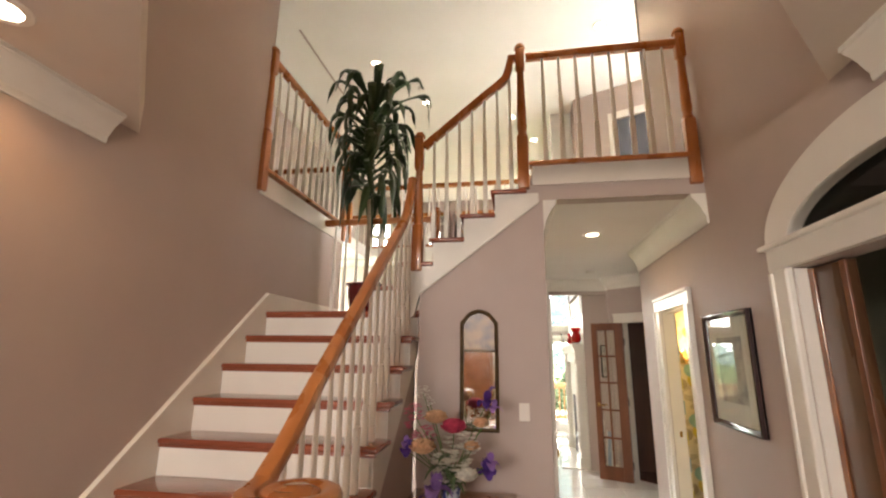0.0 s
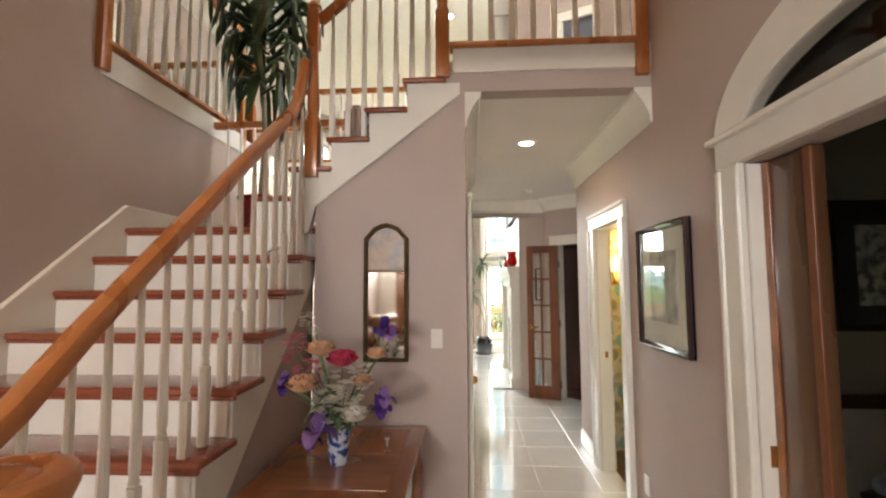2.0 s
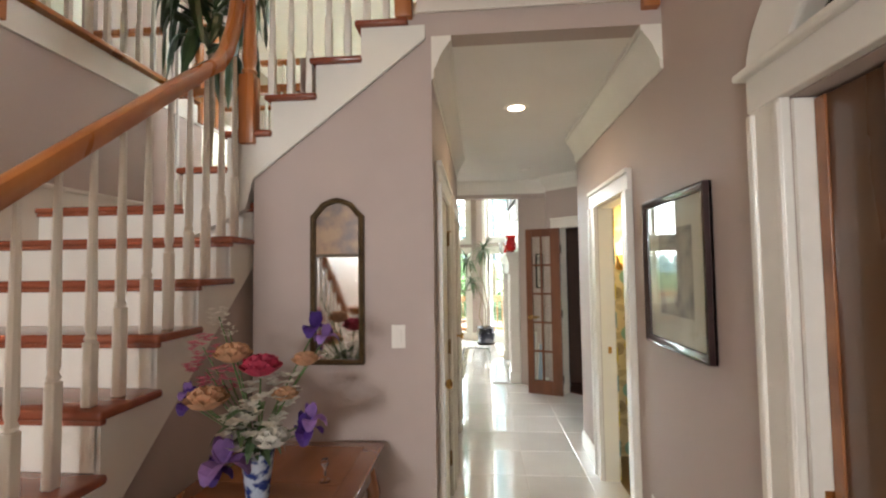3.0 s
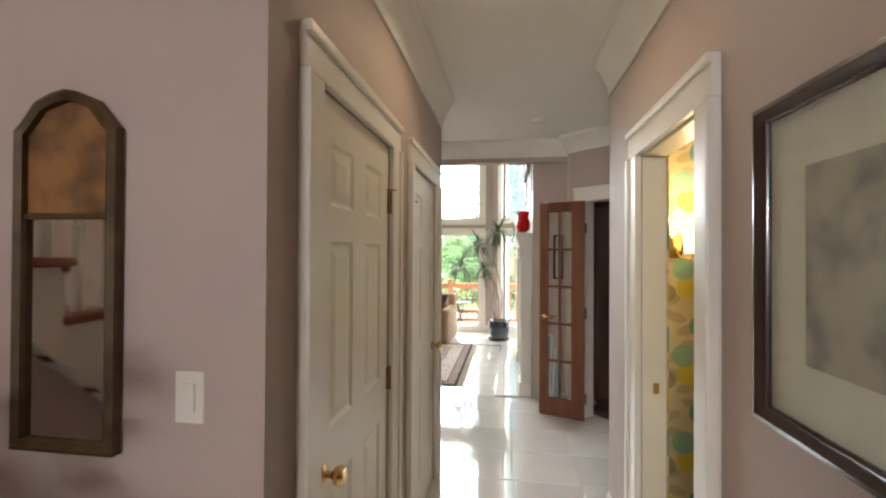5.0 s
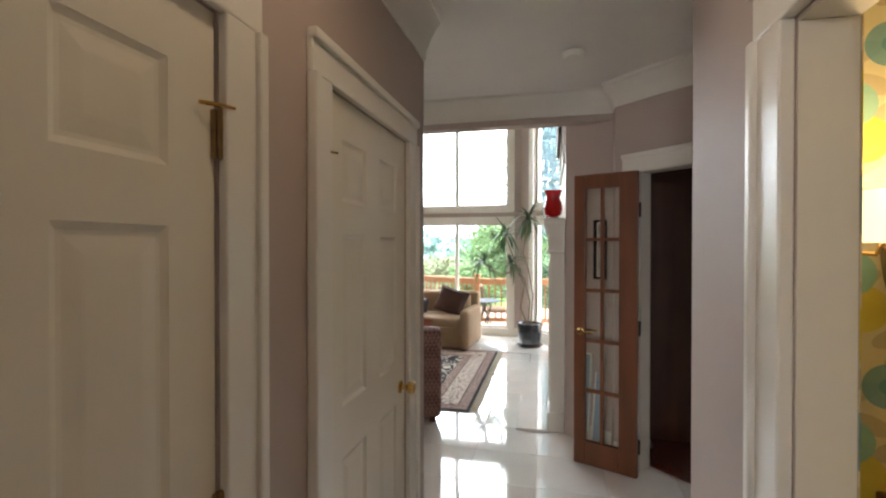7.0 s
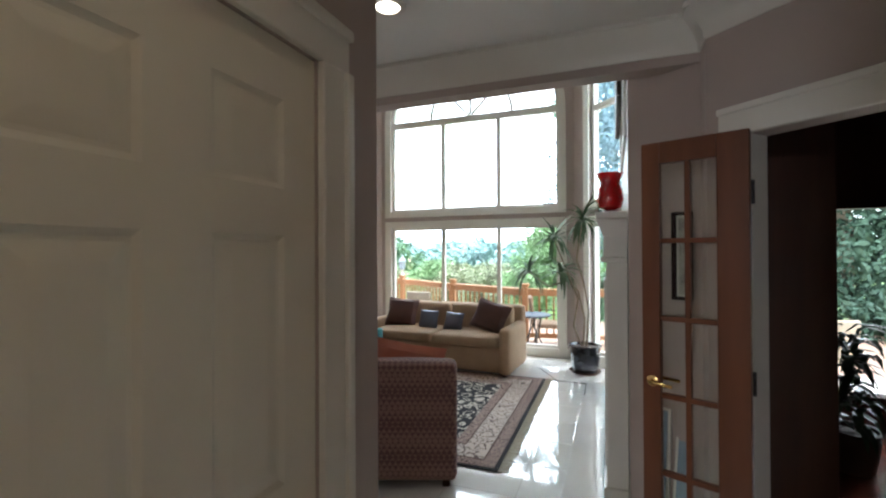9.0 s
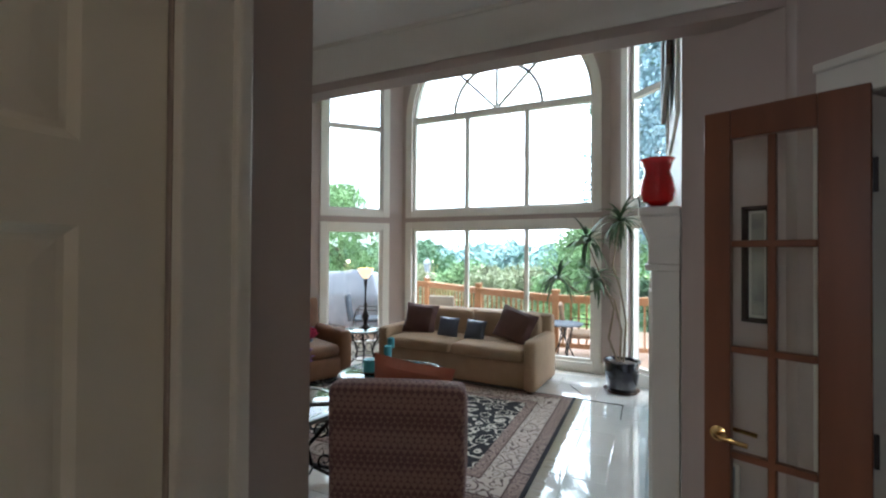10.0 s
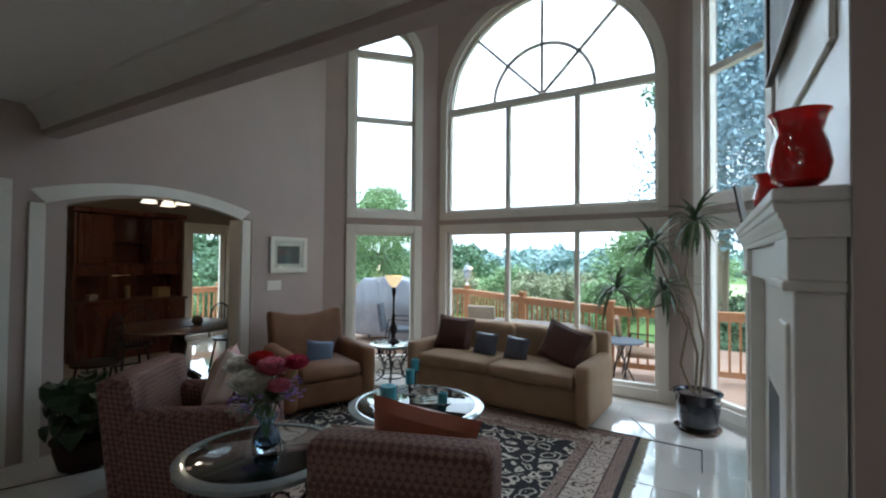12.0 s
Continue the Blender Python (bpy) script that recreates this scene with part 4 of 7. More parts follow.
inner, outer = ell(0.645, 0.205, z=2.195), ell(0.815, 0.385, z=2.195)
q = bmesh.new()
n = len(inner)
front = [[q.verts.new((x, y, z)) for x, z in c] for c, y in ((outer, -0.03), (outer, 0.0), (inner, 0.0), (inner, 0.06), (inner, -0.016), (ell(0.67, 0.235, z=2.195), -0.022), (ell(0.785, 0.355, z=2.195), -0.022))]
for i in range(n - 1):
    for a, b in ((0, 1), (1, 2), (2, 3), (3, 4), (4, 5), (5, 6), (6, 0)):
        q.faces.new((front[a][i], front[a][i + 1], front[b][i + 1], front[b][i]))
part("arch_casing", q, WHITE, arch, smooth=True)
# glass tinted dark to stand in for the dim study behind it
q = prism(inner, 0.05, 0.056)
part("transom_pane", q, glass_mat("darkened transom glass", (0.3, 0.28, 0.25)), arch, "dark arched transom glass", Matrix(((1, 0, 0, 0), (0, 0, 1, 0), (0, 1, 0, 0), (0, 0, 0, 1))))
pdoor = thing("pocket_door", m_rw, "varnished dark wood pocket door, slid half open", "door")
b = box(A0 + 0.014, 0.06, 0.012, A0 + 0.27, 0.1, 2.045, bevel=0.004)
part("slab", b, POCKET, pdoor, smooth=True)
part("stile", box(A0 + 0.014, 0.052, 0.012, A0 + 0.052, 0.062, 2.045, bevel=0.003), TABLEW, pdoor)
part("edge_bead", box(A0 + 0.235, 0.05, 0.012, A0 + 0.272, 0.061, 2.045, bevel=0.003), FDOOR, pdoor)
part("edge_pull", box(A0 + 0.006, 0.03, 0.88, A0 + 0.013, 0.06, 0.96, bevel=0.001), BRASS, pdoor, "brass edge pull")
# study
GREEN = mat("dull green wall paint", (0.3, 0.3, 0.22), 0.7, scale=3)
for nm, a in (("wall_study_back", (3.75, -0.5, 0, 3.9, 3.7, CH)), ("wall_study_far", (1.42, 3.6, 0, 3.9, 3.7, CH)), ("wall_study_near", (1.42, -0.6, 0, 3.9, -0.5, CH))):
    setting(nm, box(*a), GREEN, "dull green painted study wall", "wall")
setting("ceiling_study", box(1.42, -0.6, CH, 3.9, 3.8, CH + 0.08), CEIL, "cream study ceiling", "ceiling")
setting("chair_rail_study", box(1.5, 3.555, 0.78, 3.75, 3.6, 0.86, bevel=0.01), DARKWD, "dark wood chair rail", "trim")
setting("wainscot_study", box(1.5, 3.585, 0, 3.75, 3.6, 0.78), mat("white panelled wainscot", (0.6, 0.58, 0.52), 0.4), "white wainscot below the rail", "trim")
framed("etched_print", "black and white print in a dark frame", pose(2.86, 3.597, 1.68), 0.64, 0.84, 0.04, BLACKF, mat("grey etched scene", (0.6, 0.58, 0.52), 0.8, second=(0.12, 0.12, 0.12), scale=14, contrast=(0.4, 0.6)), board=0.12, mcolor=mat("black mount board", (0.02, 0.02, 0.022), 0.7))
ch = thing("study_chair", pose(2.55, 3.0, 0, 0, 0, 200), "dark wooden chair with a pale blue seat cushion", "chair")
for x in (-0.2, 0.2):
    for y in (-0.2, 0.2):
        part("leg", box(x - 0.02, y - 0.02, 0, x + 0.02, y + 0.02, 0.45 if y < 0 else 0.92, bevel=0.005), DARKWD, ch)
part("seat", box(-0.23, -0.23, 0.43, 0.23, 0.23, 0.47, bevel=0.01), DARKWD, ch)
part("backrest", box(-0.2, 0.19, 0.6, 0.2, 0.215, 0.9, bevel=0.008), DARKWD, ch)
part("cushion", box(-0.2, -0.2, 0.47, 0.2, 0.17, 0.56, bevel=0.035, seg=3), mat("pale blue flecked cloth", (0.45, 0.5, 0.58), 0.9, second=(0.25, 0.28, 0.4), scale=18, contrast=(0.42, 0.5)), ch, "", pose(0, 0, 0, 0, 0, 0), True)

# ---- powder room ----
def wallpaper():
    """Cream paper printed with overlapping teal, yellow and taupe discs and leaf shapes."""
    m = bpy.data.materials.new("disc wallpaper")
    m.use_nodes = True
    n, l = m.node_tree.nodes, m.node_tree.links
    bs = n["Principled BSDF"]
    bs.inputs["Roughness"].default_value = 0.55
    tc = n.new("ShaderNodeTexCoord")
    col = n.new("ShaderNodeRGB")
    col.outputs[0].default_value = (0.74, 0.64, 0.38, 1)
    cur = col.outputs[0]

    def layer(cur, color, px, pz, offx, offz, r, sx=1.0, core=None, lean=0.0, shift=0.0):
        mp = n.new("ShaderNodeMapping")
        mp.inputs["Location"].default_value = (0.5 - (offx + 4.95) / px, 0, 0.5 - offz / pz)
        mp.inputs["Scale"].default_value = (1 / px, 1 / px, 1 / pz)
        l.new(tc.outputs["Object"], mp.inputs[0])
        sep = n.new("ShaderNodeSeparateXYZ")
        l.new(mp.outputs[0], sep.inputs[0])
        add = n.new("ShaderNodeMath")
        add.operation = "ADD"
        l.new(sep.outputs[0], add.inputs[0])
        l.new(sep.outputs[1], add.inputs[1])
        parts = []
        row = n.new("ShaderNodeMath")
        row.operation = "FLOOR"
        l.new(sep.outputs[2], row.inputs[0])
        half = n.new("ShaderNodeMath")
        half.operation = "MULTIPLY_ADD"
        half.inputs[1].default_value = shift
        l.new(row.outputs[0], half.inputs[0])
        l.new(add.outputs[0], half.inputs[2])
        for src, k in ((half.outputs[0], px * sx), (sep.outputs[2], pz)):
            fr = n.new("ShaderNodeMath")
            fr.operation = "FRACT"
            l.new(src, fr.inputs[0])
            ce = n.new("ShaderNodeMath")
            ce.operation = "SUBTRACT"
            ce.inputs[1].default_value = 0.5
            l.new(fr.outputs[0], ce.inputs[0])
            sc = n.new("ShaderNodeMath")
            sc.operation = "MULTIPLY"
            sc.inputs[1].default_value = k
            l.new(ce.outputs[0], sc.inputs[0])
            parts.append(sc.outputs[0])
        if lean:
            ad = n.new("ShaderNodeMath")
            ad.operation = "MULTIPLY_ADD"
            ad.inputs[1].default_value = lean
            l.new(parts[0], ad.inputs[0])
            l.new(parts[1], ad.inputs[2])
            parts[1] = ad.outputs[0]
        cb = n.new("ShaderNodeCombineXYZ")
        l.new(parts[0], cb.inputs[0])
        l.new(parts[1], cb.inputs[1])
        ln = n.new("ShaderNodeVectorMath")
        ln.operation = "LENGTH"
        l.new(cb.outputs[0], ln.inputs[0])
        for rr, c in ((r, color), (r * 0.35, core)):
            if c is None:
                continue
            lt = n.new("ShaderNodeMath")
            lt.operation = "LESS_THAN"
            lt.inputs[1].default_value = rr
            l.new(ln.outputs["Value"], lt.inputs[0])
            am = n.new("ShaderNodeMath")
            am.operation = "MULTIPLY"
            am.inputs[1].default_value = 0.85
            l.new(lt.outputs[0], am.inputs[0])
            mx = n.new("ShaderNodeMixRGB")
            l.new(am.outputs[0], mx.inputs[0])
            l.new(cur, mx.inputs[1])
            mx.inputs[2].default_value = (*c, 1)
            cur = mx.outputs[0]
        return cur

    for px, pz, ox, oz, lean in ((0.18, 0.158, 1.70, 2.02, 0.6), (0.18, 0.158, 1.76, 1.95, -0.6)):
        cur = layer(cur, (0.55, 0.45, 0.25), px, pz, ox, oz, 0.028, 0.5, None, lean, 0.5)
    cur = layer(cur, (0.70, 0.56, 0.03), 0.36, 0.474, 1.683, 1.395, 0.066)
    cur = layer(cur, (0.70, 0.56, 0.03), 0.36, 0.474, 1.832, 1.586, 0.066)
    cur = layer(cur, (0.26, 0.52, 0.40), 0.36, 0.474, 1.655, 1.494, 0.062)
    cur = layer(cur, (0.15, 0.34, 0.36), 0.36, 0.474, 1.744, 1.181, 0.062, 1.0, (0.12, 0.28, 0.31))
    cur = layer(cur, (0.36, 0.28, 0.15), 0.36, 0.474, 1.925, 1.36, 0.05, 1.0, (0.3, 0.23, 0.13))
    l.new(cur, bs.inputs["Base Color"])
    return m


PAPER = wallpaper()
for nm, a in (("wall_powder_far", (1.42, 4.95, 0, 2.9, 5.06, CH)), ("wall_powder_side", (2.8, 3.78, 0, 2.9, 4.95, CH)), ("wall_powder_near", (1.42, 3.705, 0, 2.9, 3.78, CH)), ("wall_powder_inner", (1.42, 4.52, 0, 1.435, 4.95, CH))):
    setting(nm, box(*a), PAPER, "powder room wall papered with teal and yellow discs", "wall")
setting("ceiling_powder", box(1.42, 3.78, 2.5, 2.9, 5.06, 2.58), CEIL, "cream powder room ceiling", "ceiling")
PY = 4.95
sc = thing("wall_sconce", pose(1.62, PY, 1.64), "lit wall sconce with an ivory glass shade", "wall lamp")
part("backplate", lathe([(0.055, 0), (0.055, 0.008), (0.03, 0.018), (0.0, 0.02)], None, 22), BRASS, sc, "", Matrix.Translation((-0.02, 0, -0.02)) @ Matrix.Diagonal((1, 1, 1.25, 1)) @ Matrix.Rotation(radians(90), 4, "X"), True)
part("arm", tube([(-0.02, -0.02, -0.03), (0.0, -0.06, -0.085), (0.04, -0.09, -0.09), (0.05, -0.1, -0.06)], 0.007, None, 8), BRASS, sc, smooth=True)
part("scroll", tube([(0.05, -0.1, -0.07), (0.08, -0.1, -0.1), (0.1, -0.1, -0.085), (0.11, -0.1, -0.06)], 0.005, None, 8), BRASS, sc, smooth=True)
part("shade", lathe([(0.04, -0.06), (0.046, -0.058), (0.062, 0.075), (0.06, 0.075), (0.043, -0.05), (0.0, -0.052)], None, 24), glow("lit ivory glass", (1.0, 0.78, 0.45), 2.0), sc, "glowing ivory glass shade", Matrix.Translation((0.05, -0.1, 0)), True)
bulb("sconce_lamp", 1.67, PY - 0.2, 1.79, 8, (1, 0.72, 0.38), 0.04)
TAUPE = mat("taupe lacquered wood", (0.2, 0.15, 0.08), 0.35)
pm = thing("powder_mirror", pose(2.13, PY, 1.57), "mirror in a curved taupe wooden frame", "mirror")
crv = [(-0.38 + 0.05 * math.cos(math.pi * t / 8) ** 2, -0.3 + 0.6 * t / 8) for t in range(9)]
part("glass", box(-0.32, -0.02, -0.24, 0.5, -0.015, 0.24), MIRROR, pm)
part("frame_side", sweep([(-0.035, -0.01), (0.035, -0.01), (0.035, 0.012), (-0.035, 0.012)], [(x, -0.02, z) for x, z in crv], up=Vector((0, -1, 0))), TAUPE, pm)
part("frame_bar", box(-0.36, -0.035, 0.235, 0.5, -0.008, 0.295, bevel=0.008), TAUPE, pm)
part("frame_bar", box(-0.36, -0.035, -0.305, 0.5, -0.008, -0.245, bevel=0.008), TAUPE, pm)
part("boss", lathe([(0.014, 0), (0.016, 0.01), (0.0, 0.018)], None, 12), BRASS, pm, "", Matrix.Translation((-0.345, -0.03, -0.31)) @ Matrix.Rotation(radians(90), 4, "X"))
part("boss", lathe([(0.014, 0), (0.016, 0.01), (0.0, 0.018)], None, 12), BRASS, pm, "", Matrix.Translation((-0.345, -0.03, 0.31)) @ Matrix.Rotation(radians(90), 4, "X"))
va = thing("vanity", pose(2.2, PY, 0), "dark wood vanity with a stone top", "vanity")
part("body", box(-0.45, -0.5, 0.08, 0.55, -0.01, 0.86, bevel=0.006), DARKWD, va)
part("top", box(-0.49, -0.54, 0.86, 0.58, -0.005, 0.895, bevel=0.008), DARKWD, va)
part("basin", lathe([(0.1, 0.895), (0.2, 0.97), (0.22, 1.02), (0.21, 1.02), (0.18, 0.96), (0.0, 0.91)], None, 26, Matrix.Translation((0.2, -0.27, 0))), WHITE, va, "white vessel basin", smooth=True)
so = thing("soap_dispenser", pose(1.86, PY - 0.25, 0.895), "grey soap dispenser with a chrome pump", "soap dispenser")
part("bottle", lathe([(0.04, 0), (0.042, 0.01), (0.036, 0.12), (0.02, 0.14), (0.0, 0.14)], None, 18), mat("grey ceramic", (0.25, 0.22, 0.17), 0.4), so, smooth=True)
part("pump", box(-0.006, -0.03, 0.14, 0.03, 0.006, 0.19, bevel=0.004), mat("chrome", (0.7, 0.7, 0.7), 0.15, 1.0), so)
setting("floor_powder", box(1.42, 3.78, -0.004, 2.8, 4.95, 0.004), mat("brown tile", (0.2, 0.13, 0.05), 0.4), "brown powder room floor", "floor")

# ---- angled wall with the library's glazed doors ----
casing("casing_library", m_fd, 0.2, 1.26, 2.08, 0.13, 0.024)
for x0, x1 in ((0.185, 0.202), (1.258, 1.275)):
    part("jamb", box(x0, 0.001, 0, x1, 0.119, 2.08), WHITE, bpy.data.objects["casing_library"])


def french_door(m, w=0.44, h=2.07):
    th = thing("french_door", m, "stained wood french door with ten glass panes, standing open", "door")
    st, hs, rail_t, rail_b, mun = 0.08, 0.12, 0.10, 0.17, 0.024
    mid = (hs + w - st) / 2
    for x0, x1 in ((0, hs), (w - st, w)):
        part("stile", box(x0, -0.019, 0, x1, 0.019, h, bevel=0.004), FDOOR, th)
    part("top_rail", box(hs, -0.019, h - rail_t, w - st, 0.019, h, bevel=0.004), FDOOR, th)
    part("bottom_rail", box(hs, -0.019, 0, w - st, 0.019, rail_b, bevel=0.004), FDOOR, th)
    part("muntin", box(mid - mun / 2, -0.016, rail_b, mid + mun / 2, 0.016, h - rail_t, bevel=0.005), FDOOR, th)
    zs = [rail_b + (h - rail_t - rail_b) * i / 5 for i in range(6)]
    for z in zs[1:-1]:
        part("muntin", box(hs, -0.0165, z - mun / 2, w - st, 0.0165, z + mun / 2, bevel=0.005), FDOOR, th)
    for i in range(5):
        for x0, x1 in ((hs, mid - mun / 2), (mid + mun / 2, w - st)):
            part("pane", box(x0, -0.003, zs[i] + (mun / 2 if i else 0), x1, 0.003, zs[i + 1] - mun / 2), GLASS, th, "clear glass pane").visible_shadow = False
    for sgn in (-1, 1):
        k = tube([(w - 0.045, sgn * 0.02, 0.95), (w - 0.045, sgn * 0.05, 0.95), (w - 0.06, sgn * 0.062, 0.95), (w - 0.14, sgn * 0.062, 0.945)], 0.008, None, 8)
        lathe([(0.026, 0), (0.026, 0.005), (0.012, 0.01)], k, 18, Matrix.Translation((w - 0.045, sgn * 0.018, 0.95)) @ Matrix.Rotation(radians(-90 * sgn), 4, "X"))
        part("lever", k, BRASS, th, "brass lever handle", smooth=True)
    for z in (0.2, 1.0, 1.8):
        part("hinge", box(-0.012, -0.026, z - 0.05, 0.012, -0.016, z + 0.05, bevel=0.002), IRON, th, "dark hinge")
    return th


def rect_panel(h):
    b = box(0, -0.012, 0, 0.085, 0.012, h, bevel=0.004)
    return box(0, -0.02, 0, 0.014, -0.01, h, b, 0.002)


french_door(pose(1.408, 6.668, 0.012, 0, 0, 158), 0.43, 2.06)
framed("narrow_print", "narrow dark framed print beside the library door", pose(1.222, 7.128, 1.54, 0, 0, -32.2), 0.1, 0.46, 0.018, BLACKF, ETCH, board=0.01)
for dx, hh, tilt, nm in ((0.0, 0.72, 5, "white edged pale blue panel leaning on the wall"), (0.09, 0.66, 8, "white edged pale blue panel leaning on the wall")):
    lpn = thing("leaning_panel", pose(1.06 + dx, 7.165 - dx * 0.63, 0.0, 0, 0, -32.2) @ pose(0, 0, 0, tilt * -1.0, 0, 0), nm, "panel", "panels behind the glazed door")
    part("edge", rect_panel(hh), WHITE, lpn)
    part("face", box(0.014, -0.018, 0.014, 0.071, -0.012, hh - 0.014), mat("pale blue board", (0.3, 0.4, 0.5), 0.4), lpn)
setting("floor_library", prism([(1.42, 6.99), (2.5, 5.98), (2.5, 5.06), (4.38, 5.06), (4.38, 9.28), (1.62, 9.28), (1.62, 7.2)], 0.001, 0.012), mat("dark red stained boards", (0.16, 0.045, 0.025), 0.2, second=(0.09, 0.025, 0.015), scale=5, stretch=(6, 1, 1), coat=0.4), "dark reddish wooden library floor", "floor")
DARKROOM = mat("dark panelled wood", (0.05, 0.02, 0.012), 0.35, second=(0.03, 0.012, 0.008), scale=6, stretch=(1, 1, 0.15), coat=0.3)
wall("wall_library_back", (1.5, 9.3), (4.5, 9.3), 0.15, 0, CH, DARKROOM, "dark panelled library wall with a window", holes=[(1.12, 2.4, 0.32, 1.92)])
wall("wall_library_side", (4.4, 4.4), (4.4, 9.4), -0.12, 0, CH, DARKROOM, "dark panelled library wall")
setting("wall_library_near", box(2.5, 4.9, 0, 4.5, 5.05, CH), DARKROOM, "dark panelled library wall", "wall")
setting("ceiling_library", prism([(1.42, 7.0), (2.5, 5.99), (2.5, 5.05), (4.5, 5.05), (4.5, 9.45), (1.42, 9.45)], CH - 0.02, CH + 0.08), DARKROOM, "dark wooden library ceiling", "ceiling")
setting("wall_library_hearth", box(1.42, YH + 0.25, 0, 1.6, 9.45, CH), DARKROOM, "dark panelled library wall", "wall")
bc = thing("bookcase", pose(1.62, 7.35, 0), "dark wooden bookcase beside the library door", "bookcase")
part("back", box(0, 0, 0, 0.03, 1.4, 2.3), DARKWD, bc)
for y in (0, 1.37):
    part("side", box(0.03, y, 0, 0.33, y + 0.03, 2.3, bevel=0.003), DARKWD, bc)
for i in range(6):
    part("shelf", box(0.03, 0.03, 0.1 + 0.4 * i, 0.33, 1.37, 0.125 + 0.4 * i, bevel=0.002), DARKWD, bc)
lp = thing("library_plant", pose(2.45, 8.5, 0.0), "dark leafy potted plant in the library", "potted plant")
pot_parts(lp, 0.16, 0.3, mat("dark clay", (0.06, 0.035, 0.02), 0.7))
lb = bmesh.new()
rng = random.Random(9)
for i in range(60):
    strap_leaf(lb, (rng.uniform(-0.05, 0.05), rng.uniform(-0.05, 0.05), 0.28 + rng.uniform(0, 0.75)), rng.uniform(0, 6.28), rng.uniform(0.4, 1.3), rng.uniform(0.2, 0.4), 0.03, 1.6, rng, 4)
part("leaves", lb, LEAF, lp)
# ceiling in the passage beyond, upstairs doorway
m_ud, _ = local(UD0, UD1)
# slab added in the open doorway; its dark colour stands in for shade
setting("door_upper", box(0.742, -0.07, UP + 0.01, 1.218, -0.03, UP + 2.045, bevel=0.004), mat("slate grey doorway shade", (0.1, 0.11, 0.14), 0.5, second=(0.08, 0.088, 0.115), scale=3), "slate grey slab painting the shade of the upstairs doorway", "door", m_ud)
uc = thing("upper_door_casing", m_ud, "white casing of an upstairs doorway", "casing", "", "structure")
for x0, x1 in ((0.63, 0.74), (1.22, 1.33)):
    part("casing_stile", box(x0, 0, UP, x1, 0.02, UP + 2.15, bevel=0.004), WHITE, uc)
part("casing_head", box(0.63, 0, UP + 2.05, 1.33, 0.024, UP + 2.16, bevel=0.004), WHITE, uc)
setting("upper_corner_board", box(XR - 0.012, 4.335, UP, XR + 0.125, 4.352, TOP, bevel=0.003), WHITE, "white corner board at the end of the upper wall", "trim")

# ---- living room windows ----
def rect_frame(x0, z0, x1, z1, w, y0, y1, bm=None, bevel=0.006):
    bm = box(x0, y0, z0, x0 + w, y1, z1, bm, bevel)
    box(x1 - w, y0, z0, x1, y1, z1, bm, bevel)
    box(x0 + w, y0, z0, x1 - w, y1, z0 + w, bm, bevel)
    return box(x0 + w, y0, z1 - w, x1 - w, y1, z1, bm, bevel)


def arc_band(c, z, r0, r1, y0, y1, a0=0.0, a1=math.pi, n=30, sy=1.0):
    q = bmesh.new()
    rows = [[q.verts.new((c + r * math.cos(a0 + (a1 - a0) * i / n), y, z + sy * r * math.sin(a0 + (a1 - a0) * i / n))) for i in range(n + 1)] for r, y in ((r0, y0), (r1, y0), (r1, y1), (r0, y1))]
    for i in range(n):
        for a in range(4):
            b = (a + 1) % 4
            q.faces.new((rows[a][i], rows[a][i + 1], rows[b][i + 1], rows[b][i]))
    return q


